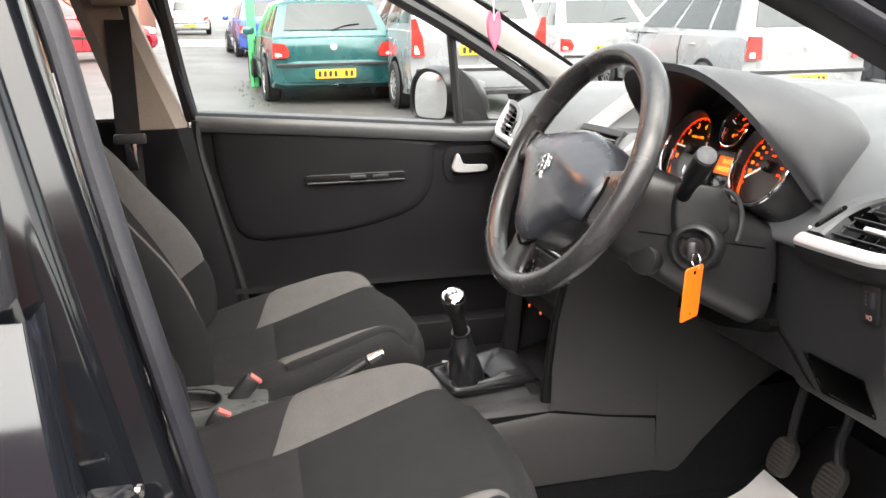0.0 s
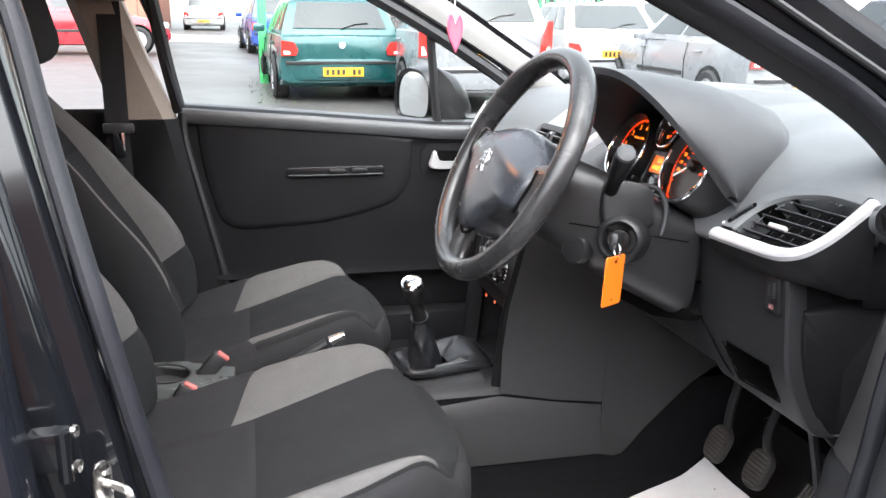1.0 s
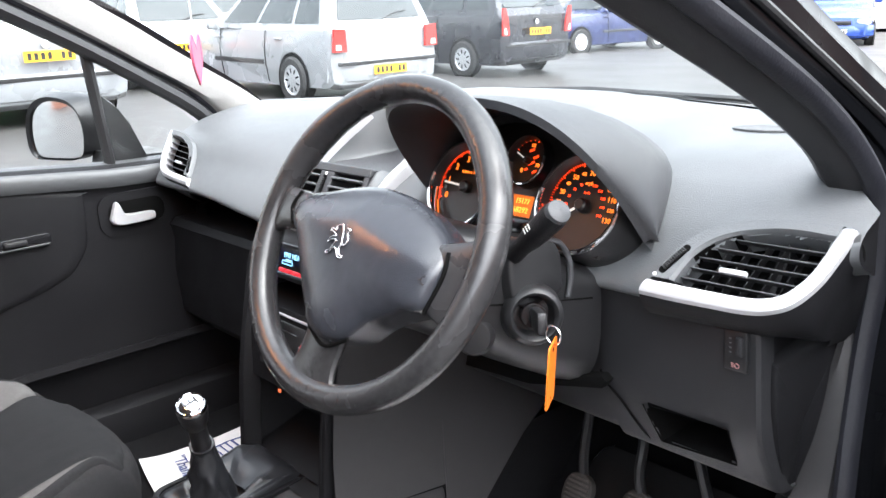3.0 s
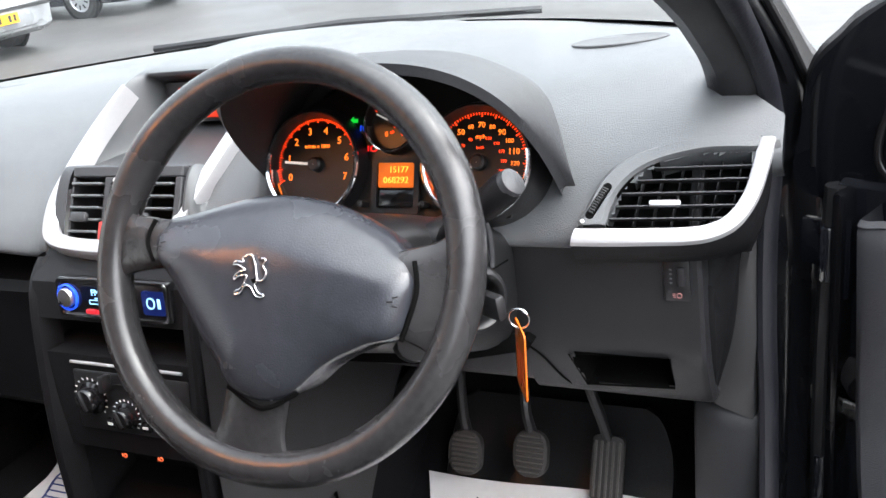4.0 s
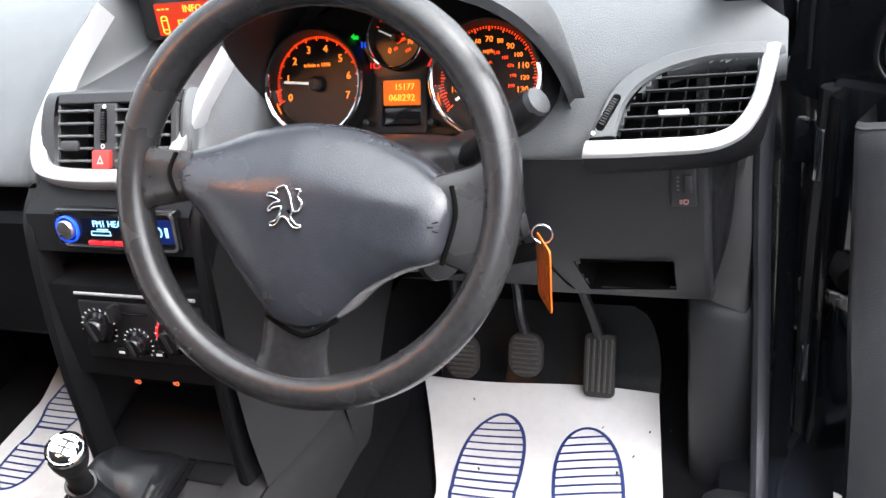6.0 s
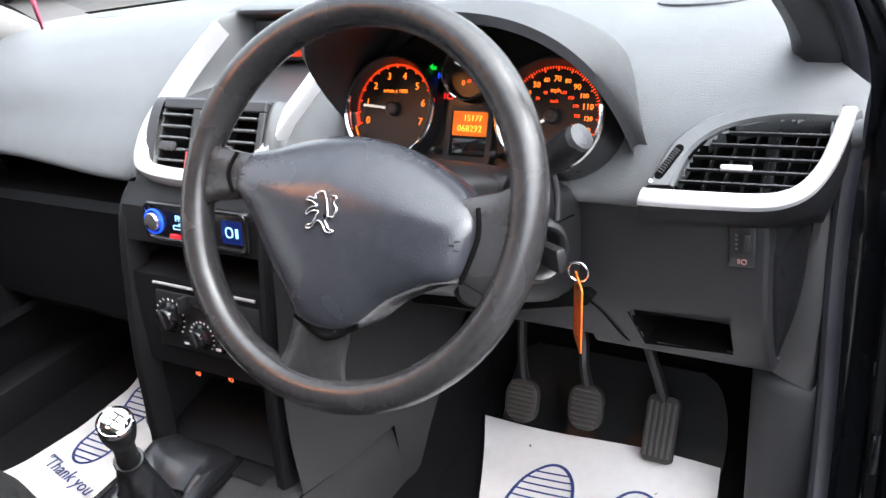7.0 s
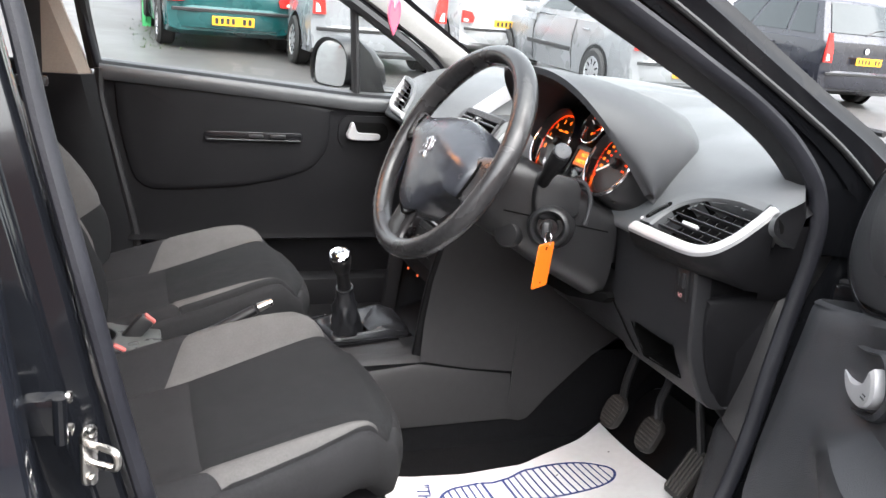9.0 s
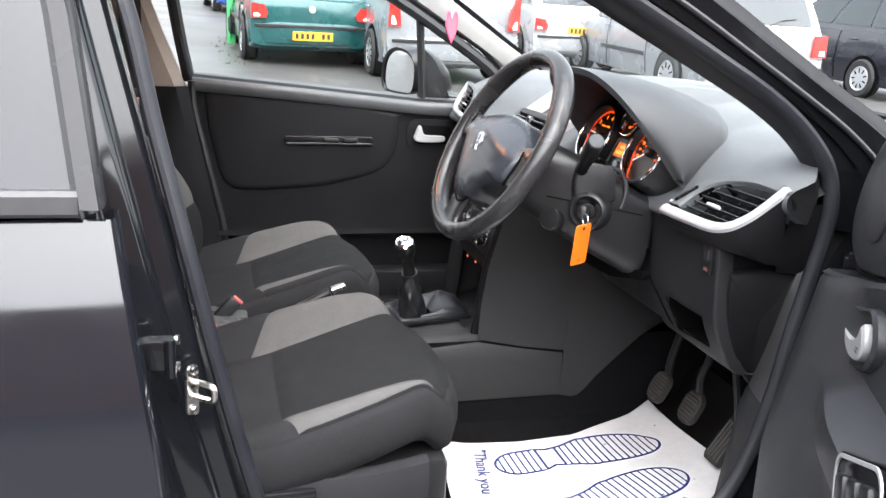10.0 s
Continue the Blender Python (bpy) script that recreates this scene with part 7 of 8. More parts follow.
for a, b in foot:
    a, b = V(a[0], -a[1], a[2]), V(b[0], -b[1], b[2])
    rows.append([a + V(0.03, 0.004, 0), a, a.lerp(b, 0.2) + V(-0.006, -0.004, 0), a.lerp(b, 0.8) + V(-0.006, -0.003, 0), b + V(0, 0.002, 0), b + V(0.03, 0, 0)])
loft(bm, [r for k in range(len(rows) - 1) for r in ([p.lerp(q, f) for p, q in zip(rows[k], rows[k + 1])] for f in (0, 0.25, 0.5, 0.75))] + [rows[-1]])
tagged(part("pillar_foot_trim", bm, "side", smooth=50), "dark plastic trim at the foot of the windscreen pillar", "trim panel", kind="structure")


def pedal(x, y, z, w, h, tilt_deg, label, ribs, arm, upright=False):
    p = empty("pedal", (x, y, z), label, "pedal", "foot pedals")
    m = basis((x, y, z), (0, -1, 0), (math.sin(radians(tilt_deg)), 0, math.cos(radians(tilt_deg))))
    bm = prism(B(), rrect(w, h, min(w, h) * (0.16 if upright else 0.42), 6), 0.012, at(m, 0, 0, -0.012), 0.003)
    pad_p = part("pedal_pad", bm, mat_pad, p)
    for i in range(ribs):
        yy = -h * 0.38 + h * 0.76 * i / (ribs - 1)
        ww = w * 0.80 * math.sqrt(max(0.15, 1 - (abs(yy) / (h * 0.52)) ** 3))
        if upright:
            part("rib", box(B(), (yy * w / h, 0, 0.001), (w * 0.40 / ribs, h * 0.84, 0.004), 0.0008, 1), mat_rib, pad_p, m=m)
        else:
            part("rib", box(B(), (0, yy, 0.001), (ww, h * 0.36 / ribs, 0.004), 0.0008, 1), mat_rib, pad_p, m=m)
    part("pedal_arm", tube(B(), spline([m @ V(0, h * 0.30, -0.016), *arm], 14), 0.0080, 8), "black", p)


mat_pad = mat("worn_pedal_rubber", (0.020, 0.0185, 0.017), 0.7, vary=0.3, scale=40)
mat_rib = mat("worn_rubber_rib", (0.055, 0.050, 0.046), 0.7, vary=0.3, scale=40)
pedal(0.453, -0.277, 0.493, 0.052, 0.066, 26, "black ribbed rubber clutch pedal", 8, [V(0.48, -0.272, 0.55), V(0.51, -0.268, 0.66), V(0.53, -0.268, 0.80)])
pedal(0.470, -0.373, 0.493, 0.052, 0.068, 26, "black ribbed rubber brake pedal", 8, [V(0.490, -0.368, 0.55), V(0.512, -0.360, 0.60), V(0.51, -0.345, 0.68), V(0.54, -0.345, 0.80)])
pedal(0.480, -0.482, 0.476, 0.045, 0.094, 34, "long black accelerator pedal", 5, [V(0.505, -0.475, 0.54), V(0.50, -0.462, 0.60), V(0.50, -0.445, 0.68), V(0.53, -0.44, 0.78)], True)
bm = B()
rows = []
for f in np.linspace(0, 1, 15):
    x, z = float(np.interp(f, [0, 0.3, 0.65, 1], [0.495, 0.525, 0.555, 0.58])), float(np.interp(f, [0, 0.3, 0.65, 1], [0.40, 0.425, 0.47, 0.52]))
    w = 0.178 - 0.045 * (1 - math.sqrt(1 - max(0.0, f - 0.35) ** 2 / 0.4226))
    rows.append([V(x - 0.006 * (abs(u) < 0.99), -0.39 + w * u, z) for u in (-1, -0.985, -0.5, 0, 0.5, 0.985, 1)])
loft(bm, rows)
tagged(part("heel_mat", bm, mat("shiny_heel_rubber", (0.0045, 0.0045, 0.005), 0.34, vary=0.3, scale=14, bump=0.2, bscale=300, spec=0.35)), "black rubber heel mat under the pedals", "floor mat")


# ---------------------------------------------------------------- paper mats with printed soles
def paper_mat(name, dx, dy, label):
    th = empty(name, (0.25 + dx, -0.42 + dy, 0.40), label, "floor mat", "paper floor mats")

    def place(x, y, up=0.0):
        z = float(np.interp(x + dx, [0.42, 0.44, 0.56, 0.72], [0.398, 0.402, 0.445, 0.635])) + 0.006 * math.sin(9 * x + 5 * y) + 0.004 * math.sin(17 * y - 6 * x) + 0.012 * smooth01(0.06, -0.04, x)
        return V(x + dx, y + dy, z + up)

    bm = B()
    rows = []
    for v in np.linspace(0, 1, 25):
        row = []
        for u in np.linspace(0, 1, 21):
            x = 0.488 * (1 - v)
            left = float(np.interp(x, [0.0, 0.15, 0.27, 0.37, 0.488], [-0.268, -0.290, -0.285, -0.243, -0.190]))
            p = V(x - 0.045 * u * v, left, 0).lerp(V(x - 0.045 * v, -0.640 + 0.074 * (1 - v), 0), u)
            row.append(place(p.x, p.y))
        rows.append(row)
    loft(bm, rows)
    sheet = part("sheet", bm, "paper", th)

    def line(pts, pname, w=0.0050, ink="ink", into=None):
        bm = into or B()
        k = [V(*p, 0) for p in pts]
        lo, hi = [], []
        for i, p in enumerate(k):
            d = (k[min(i + 1, len(k) - 1)] - k[max(i - 1, 0)]).normalized()
            s = V(-d.y, d.x, 0) * w / 2
            lo.append(place(*(p - s).xy, 0.0016)), hi.append(place(*(p + s).xy, 0.0016))
        loft(bm, [lo, hi])
        if into is None:
            part(pname, bm, ink, sheet, smooth=0)

    for hx, hy, ang in ((0.090, -0.362, radians(4)), (0.080, -0.538, radians(11.5))):
        ca, sa = math.cos(ang), math.sin(ang)
        q = lambda u, v: (hx + ca * u - sa * v, hy + sa * u + ca * v)
        half = lambda u: (0.034 * math.sqrt(max(0, 1 - ((u - 0.040) / 0.048) ** 2)) if u < 0.04 else 0.034 if u < 0.088 else 0)
        fore = lambda u: 0.047 * max(0, 1 - (abs(u - 0.235) / 0.108) ** 2.4) ** 0.5 if u > 0.19 else 0.030 + 0.0158 * smooth01(0.125, 0.19, u)
        toe = [0.125 + 0.218 * math.sin(a) for a in np.linspace(0, math.pi / 2, 30)]
        out = [q(u, fore(u)) for u in toe] + [q(u, -fore(u)) for u in toe[::-1][1:]]
        line(out + [out[0]], 'sole_outline')
        back = [-0.008 + 0.093 * (1 - math.cos(a)) for a in np.linspace(0, math.pi / 2, 20)]
        heel = [q(u, half(u)) for u in back] + [q(u, -half(u)) for u in back[::-1]]
        line(heel + [heel[0]], 'heel_outline')
        line([q(0.085, -0.033), q(0.105, -0.024), q(0.125, -0.029)], 'arch_line')
        line([q(0.085, 0.033), q(0.105, 0.028), q(0.125, 0.030)], 'arch_line')
        for u in np.arange(0.137, 0.338, 0.0145):
            w = fore(u)
            line([q(u, v) for v in np.linspace(-w, w, 7)], 'stripe', 0.0036)
        for u in np.arange(0.004, 0.084, 0.0135):
            w = half(u)
            line([q(u, v) for v in np.linspace(-w, w, 6)], 'stripe', 0.0036)
    t = writing("printed_words", '"Thank you', 0.034, basis((0.048 + dx, -0.385 + dy, 0.4005), (-0.19, -0.98, 0), (1, 0, 0)), "ink", sheet)
    bm = B()
    random.seed(5)
    for i in range(11):
        x, y = random.uniform(0.08, 0.46), random.uniform(-0.60, -0.24)
        line([(x, y), (x + random.uniform(0.002, 0.006), y + random.uniform(-0.003, 0.003))], 'speck', random.uniform(0.001, 0.003), into=bm)
    tagged(part("grit", bm, "tyre", sheet, smooth=0), kind="stuff")


paper_mat("paper_floor_mat", 0, 0, "white paper floor mat printed with blue shoe soles")
paper_mat("paper_floor_mat", 0.070, 0.790, "white paper floor mat on the passenger side")

# ---------------------------------------------------------------- courtesy lamp, lit while the door stands open
cl = empty("courtesy_lamp", (-0.30, 0, 1.40), "lit courtesy lamp with a warm lens on the headliner", "courtesy lamp")
LM = basis((-0.30, 0.0, 1.400), V(0, 1, 0), V(1, 0, -0.03))
bm = B()
ring2(bm, rrect(0.165, 0.085, 0.018), rrect(0.120, 0.052, 0.010), -0.012, 0.010)
part("lamp_housing", bm, "headl", cl, m=LM)
bm = prism(B(), rrect(0.122, 0.054, 0.010), 0.006, at(LM, 0, 0, 0.0), 0.001)
part("lamp_lens", bm, mat("warm_lamp_lens", (1.0, 0.34, 0.09), 0.4, emit=14.0, vary=0.0), cl, "glowing warm lens")

# ---------------------------------------------------------------- hanging heart
ht = empty("heart_air_freshener", (0.043, -0.016, 1.13), "pink heart-shaped card hanging on a string", "air freshener")
pts = []
for a in np.linspace(0, 2 * math.pi, 49)[:-1]:
    sx, sy = math.copysign(abs(math.sin(a)) ** 1.9, math.sin(a)), 13 * math.cos(a) - 5 * math.cos(2 * a) - 2 * math.cos(3 * a) - math.cos(4 * a)
    pts.append((0.032 * sx, 0.0026 * sy * (1.0 if sy > 0 else 0.74)))
HM = basis((0.043, -0.016, 1.182), V(0.60, 0.80, 0.0), V(0.03, 0.05, 1))
card = part("heart_card", prism(B(), pts, 0.002, HM), "pink", ht)
bm = B()
ring2(bm, [(x * 0.95, y * 0.95) for x, y in pts], [(x * 0.80, y * 0.80) for x, y in pts], 0, 0.0004)
part("printed_border", bm, mat("deep_pink_ink", (0.60, 0.06, 0.15), 0.6), card, m=at(HM, 0, 0, 0.0021), smooth=0)
part("string", tube(B(), [HM @ V(0, 0.016, 0.001), V(0.043, -0.014, 1.30), V(0.043, -0.012, 1.365)], 0.0007, 6), "white", ht)


# ---------------------------------------------------------------- the forecourt: parked cars
def mix3(a, b, c, d, u, v):
    return (a * (1 - u) + b * u) * (1 - v) + (d * (1 - u) + c * u) * v


def pane(bm, a, b, c, d, out, n=6):
    """A slightly bowed pane between four corners, pushed out along out."""
    o = Vector(out)
    rows = [[mix3(a, b, c, d, u, v) + o * (1 + 0.6 * math.sin(math.pi * u) * math.sin(math.pi * v)) for u in np.linspace(0, 1, n)] for v in np.linspace(0, 1, n)]
    loft(bm, rows)


def piece(name, data, under, m):
    """One more object on a mesh that is already there, as a part of a part."""
    ob = new(name, data)
    ob.parent = under
    ob.matrix_basis = m
    return ob


@functools.lru_cache(None)
def slot_mesh(r):
    bm = B()
    flat_bar(bm, (r * 0.30, 0), (r * 0.52, 0), r * 0.07, 0.012)
    me = bpy.data.meshes.new("cover_slot")
    bm.to_mesh(me)
    bm.free()
    me.materials.append(M["void"])
    return me


@functools.lru_cache(None)
def bar_mesh():
    bm = box(B(), (0, 0, 0), (0.004, 0.040, 0.072), 0.002, 1)
    me = bpy.data.meshes.new("plate_bar")
    bm.to_mesh(me)
    bm.free()
    me.materials.append(M["black"])
    return me


def road_wheel(th, x, y, r, side, cap="alloy"):
    m = Matrix.Translation((x, y, r)) @ Matrix.Rotation(radians(-90 * side), 4, "X")
    bm = turned(B(), [(r * 0.62, 0.0), (r * 0.66, 0.02), (r * 0.90, 0.025), (r, -0.01), (r, -0.15), (r * 0.88, -0.19), (r * 0.5, -0.19)], m, 32, False)
    w = part("wheel", bm, "tyre", th)
    bm = turned(B(), [(r * 0.64, 0.008), (r * 0.60, 0.016), (r * 0.55, 0.004), (r * 0.20, 0.012), (r * 0.0005 + 0.0005, 0.016)], m, 32, False)
    part("wheel_cover", bm, cap, w)
    for i in range(9):
        piece("cover_slot", slot_mesh(r), w, m @ Matrix.Rotation(2 * math.pi * i / 9, 4, "Z"))


def parked(x, y, az, L, W, H, paint, label, belt=0.92, rear=(0.02, 0.42), front=(0.66, 0.50), lamp="low", bumper="paint", kind_front=False, plate_z=0.40, wiper=True, plate="plate"):
    """A parked car: rear at local x 0, nose at L. rear and front: where the glass starts at the belt and ends at the roof (front as parts of L)."""
    th = empty("parked_car", (0, 0, 0), label, "car", "parked cars")
    hw = W / 2
    wr = 0.295
    ax_r, ax_f = L * 0.185, L * 0.815
    low = [(0.00, 0.36, 0.80, 0.90), (0.015, 0.26, belt - 0.03, 0.965), (0.10, 0.20, belt, 0.99), (ax_r, 0.18, belt, 1.0), (L * 0.45, 0.18, belt - 0.01, 1.0), (L * 0.66, 0.18, belt - 0.03, 0.99), (L * 0.80, 0.19, belt - 0.10, 0.97), (L * 0.93, 0.20, belt - 0.20, 0.90), (L * 0.985, 0.24, belt - 0.34, 0.80), (L, 0.32, 0.50, 0.74)]
    bm = B()
    rows = []
    for a, z0, z1, k in low:
        w = hw * k
        prof = [(w * 0.80, z0), (w * 0.965, z0 + 0.03), (w, z0 + (z1 - z0) * 0.42), (w * 0.985, z0 + (z1 - z0) * 0.78), (w * 0.955, z1 - 0.02), (w * 0.90, z1)]
        rows.append([V(a, -p, q) for p, q in prof] + [V(a, 0, z1 + 0.015)] + [V(a, p, q) for p, q in prof[::-1]])
    loft(bm, rows, True, True)
    body = part("body", bm, paint, th)
    # cabin
    b0 = [V(rear[0], 0, belt - 0.02), V(L * front[0], 0, belt - 0.03)]
    t0 = [V(rear[1], 0, H), V(L * front[1], 0, H)]
    bwid, twid = hw * 0.935, hw * 0.73
    bm = B()
    rings = []
    for k in (0.0, 0.25, 0.5, 0.75, 0.93, 1.0):
        xr, xf = b0[0].x + (t0[0].x - b0[0].x) * k, b0[1].x + (t0[1].x - b0[1].x) * k
        w = bwid + (twid - bwid) * k ** 1.2
        z = belt - 0.02 + (H - belt - 0.01) * k
        if k == 1.0:
            xr, xf, w = xr + 0.06, xf - 0.08, w - 0.06
        ring = []
        for j in range(9):
            t = -1 + j / 4
            ring.append(V(xr + 0.05 * t * t, w * t, z))
        for j in range(1, 8):
            ring.append(V(xr + (xf - xr) * j / 8, w, z))
        for j in range(9):
            t = 1 - j / 4
            ring.append(V(xf - 0.10 * t * t, w * t, z))
        for j in range(1, 8):
            ring.append(V(xf + (xr - xf) * j / 8, -w, z))
        rings.append(ring)
    loft(bm, rings, True, False)
    bm.faces.new([bm.verts.new(p + V(0, 0, 0.0)) for p in rings[-1]])
    part("cabin", bm, paint, th)
    # glass
    def side_at(k, x_part, s):
        xr, xf = b0[0].x + (t0[0].x - b0[0].x) * k + 0.05, b0[1].x + (t0[1].x - b0[1].x) * k - 0.10
        w = bwid + (twid - bwid) * k ** 1.2
        return V(xr + (xf - xr) * x_part, s * w, belt - 0.02 + (H - belt - 0.01) * k)

    for s in (-1, 1):
        for u0, u1 in ((0.07, 0.27), (0.30, 0.60), (0.63, 0.95)):
            bm = B()
            pane(bm, side_at(0.14, u0, s), side_at(0.14, u1, s), side_at(0.86, u1, s), side_at(0.86, u0, s), V(0, s * 0.008, 0.004))
            part("side_window", bm, "carglass", th)
        for u in (0.34, 0.66):
            bm = box(B(), (L * (0.22 + 0.36 * (u > 0.5)) + 0.15, s * hw * 1.0, belt - 0.13), (0.16, 0.03, 0.025), 0.008, 1)
            part("door_handle", bm, paint, th)
        for q in (L * 0.33, L * 0.60):
            bm = B()
            tube(bm, [V(q, s * hw * 0.96, belt - 0.03), V(q + 0.01, s * hw * 1.002, belt - 0.25), V(q, s * hw * 1.002, 0.48), V(q - 0.02, s * hw * 0.975, 0.25)], 0.006, 5)
            part("door_gap", bm, "void", th)
        bm = box(B(), (0, 0, 0), (3.0 * L / 4.2 * 0.42, 0.02, 0.06), 0.008, 1)
        part("rubbing_strip", bm, "black", th, m=Matrix.Translation((L * 0.49, s * hw * 1.0, 0.50)))
        mir_x = L * front[0] - 0.25
        part("door_mirror", box(B(), (mir_x, s * (hw + 0.08), belt + 0.03), (0.12, 0.17, 0.12), 0.035, 2), paint, th)
    for (xa, xb), nm in (((b0[0].x, t0[0].x), "rear_window"), ((b0[1].x, t0[1].x), "windscreen")):
        bm = B()
        d = -1 if nm == "rear_window" else 1
        lo_k, hi_k = (0.20, 0.90) if d < 0 else (0.10, 0.92)
        f = lambda k, t: V(xa + (xb - xa) * k - d * (0.05 if d < 0 else 0.10) * t * t, (bwid + (twid - bwid) * k) * t, belt - 0.02 + (H - belt - 0.01) * k)
        rows = [[f(k, t) + V(d * 0.010, 0, 0.008) for t in np.linspace(-0.84, 0.84, 9)] for k in np.linspace(lo_k, hi_k, 5)]
        loft(bm, rows)
        part(nm, bm, "carglass", th)
        if d < 0:
            bm = tube(B(), [f(lo_k, 0.0) + V(-0.02, 0, 0.0), f(lo_k + 0.10, -0.25) + V(-0.022, 0, 0.012), f(lo_k + 0.14, -0.52) + V(-0.022, 0, 0.012)], 0.008, 6)
            if wiper:
                part("rear_wiper", bm, "black", th)
    # wheels and dark arches
    for a in (ax_r, ax_f):
        for s in (-1, 1):
            bm = turned(B(), [(wr + 0.055, 0.0), (wr + 0.050, 0.006), (0.01, 0.006)], Matrix.Translation((a, s * hw * 0.995, wr)) @ Matrix.Rotation(radians(-90 * s), 4, "X"), 32, False)
            part("wheel_arch", bm, "void", th)
            road_wheel(th, a, s * (hw + 0.012), wr, s)
    # rear end: bumper, lamps, plate, badge
    bm = B()
    sec = [(0.06, 0.27), (-0.045, 0.30), (-0.075, 0.40), (-0.070, 0.52), (-0.02, 0.56), (0.05, 0.56)]
    loft(bm, [[V(dx + 0.16 * abs(t) ** 4, hw * t, z) for dx, z in sec] for t in np.linspace(-0.985, 0.985, 15)], False)
    bp = part("rear_bumper", bm, paint, th)
    bm = box(B(), (0, 0, 0), (0.02, hw * 1.82, 0.045), 0.008, 1)
    part("bumper_strip", bm, bumper if bumper != "paint" else "black", bp, m=Matrix.Translation((-0.066, 0, 0.515)))
    for s in (-1, 1):
        bm = B()
        if lamp == "low":
            rr = [(0.0, 0.0), (-0.19, 0.01), (-0.21, 0.08), (-0.16, 0.17), (0.0, 0.19)]
            z0 = 0.60
        elif lamp == "tall":
            rr = [(0.0, 0.0), (-0.15, 0.0), (-0.13, 0.20), (-0.06, 0.42), (0.0, 0.42)]
            z0 = 0.68
        else:
            rr = [(0.0, 0.0), (-0.20, 0.0), (-0.19, 0.26), (-0.02, 0.27)]
            z0 = 0.66
        m = Matrix.Translation((-0.012, s * (hw * 0.955), z0)) @ basis((0, 0, 0), (0, s, 0), (0, 0, 1))
        flip = Matrix.Diagonal((1, 1, -1 if s > 0 else 1, 1)) if (m.to_3x3() @ V(0, 0, 1)).x > 0 else Matrix.Identity(4)
        prism(bm, rr, 0.035, m @ flip, 0.0)
        lm = part("tail_lamp", bm, "redlens", th, "red tail lamp cluster")
        bm = prism(B(), [(q[0] * 0.40 - 0.03, q[1] * 0.24 + 0.02) for q in rr], 0.039, m @ flip)
        part("reversing_lens", bm, "amberl", lm)
    bm = box(B(), (0, 0, 0), (0.012, 0.52, 0.111), 0.003, 1)
    pl = part("number_plate", bm, plate, th, "plate with plain dark bars", m=Matrix.Translation((-0.088, 0, plate_z)))
    for i in (0, 1, 2, 3, 5, 6):
        piece("plate_bar", bar_mesh(), pl, Matrix.Translation((-0.0955, 0.205 - i * 0.068, plate_z)))
    part("badge", turned(B(), [(0.045, 0), (0.04, 0.006), (0.0005, 0.008)], axes((-0.012, 0, belt - 0.13), V(-1, 0, 0)), 20, False), "alloy", th)
    # nose
    bm = B()
    nose_x = [(L - 0.03, 0.27), (L + 0.05, 0.30), (L + 0.06, 0.42), (L + 0.02, 0.52), (L - 0.06, 0.54)]
    loft(bm, [[V(a - 0.22 * abs(t) ** 3, hw * t, z) for a, z in nose_x] for t in np.linspace(-0.97, 0.97, 13)])
    part("front_bumper", bm, paint, th)
    for s in (-1, 1):
        bm = box(B(), (L - 0.10, s * hw * 0.70, 0.62), (0.16, 0.30, 0.14), 0.05, 2)
        part("headlamp", bm, "amberl", th)
    if kind_front:
        part("grille", box(B(), (L + 0.02, 0, 0.60), (0.04, 0.70, 0.10), 0.02, 2), "black", th)
        fp = part("front_plate", box(B(), (L + 0.068, 0, 0.40), (0.012, 0.52, 0.111), 0.003, 1), "white", th)
        for i in (0, 1, 2, 3, 5, 6):
            piece("plate_bar", bar_mesh(), fp, Matrix.Translation((L + 0.076, 0.205 - i * 0.068, 0.40)))
    th.matrix_basis = Matrix.Translation((x, y, ground_z(x, y))) @ Matrix.Rotation(math.atan(0.041), 4, "X") @ Matrix.Rotation(radians(az), 4, "Z")
    return th


M["carglass"] = mat("dark_car_glass", (0.024, 0.031, 0.033), 0.08, vary=0.1)
PT = lambda n, c: mat(n, c, 0.28, 0.25, coat=0.7, vary=0.05, scale=3)
teal, silv, pale, white_p = PT("teal_paint", (0.006, 0.070, 0.072)), PT("silver_car_paint", (0.24, 0.25, 0.265)), PT("pale_silver_paint", (0.30, 0.31, 0.325)), PT("white_car_paint", (0.43, 0.44, 0.455))
dark, blue, red = PT("dark_blue_black_paint", (0.012, 0.013, 0.02)), PT("mid_blue_paint", (0.02, 0.06, 0.30)), PT("red_car_paint", (0.30, 0.012, 0.02))
parked(0.87, 9.75, 93, 3.80, 1.63, 1.33, teal, "teal three-door hatchback seen from behind", 0.86, (0.05, 0.42), plate_z=0.40)
parked(2.45, 8.55, 91, 4.25, 1.72, 1.60, silv, "silver people carrier with tall red tail lamps", 0.98, (0.02, 0.30), lamp="tall", plate_z=0.74)
parked(5.3, 11.2, 88, 3.90, 1.66, 1.42, white_p, "white hatchback with rounded red tail lamps", 0.92, (0.10, 0.62), lamp="low", plate_z=0.62)
parked(6.22, 7.65, 91, 4.40, 1.73, 1.48, pale, "silver estate car with square red tail lamps", 0.93, (0.02, 0.22), lamp="square", plate_z=0.42)
parked(10.2, 8.75, 92, 4.40, 1.78, 1.62, dark, "dark blue-black people carrier", 1.0, (0.02, 0.35), lamp="tall", plate_z=0.72)
parked(24.3, 10.3, 205, 4.1, 1.75, 1.75, blue, "small blue van facing the forecourt", 1.05, (0.02, 0.15), kind_front=True)
parked(18.5, 12.3, 172, 4.0, 1.7, 1.5, PT("navy_car_paint", (0.008, 0.020, 0.10)), "dark blue hatchback across the end of the yard", 0.95)
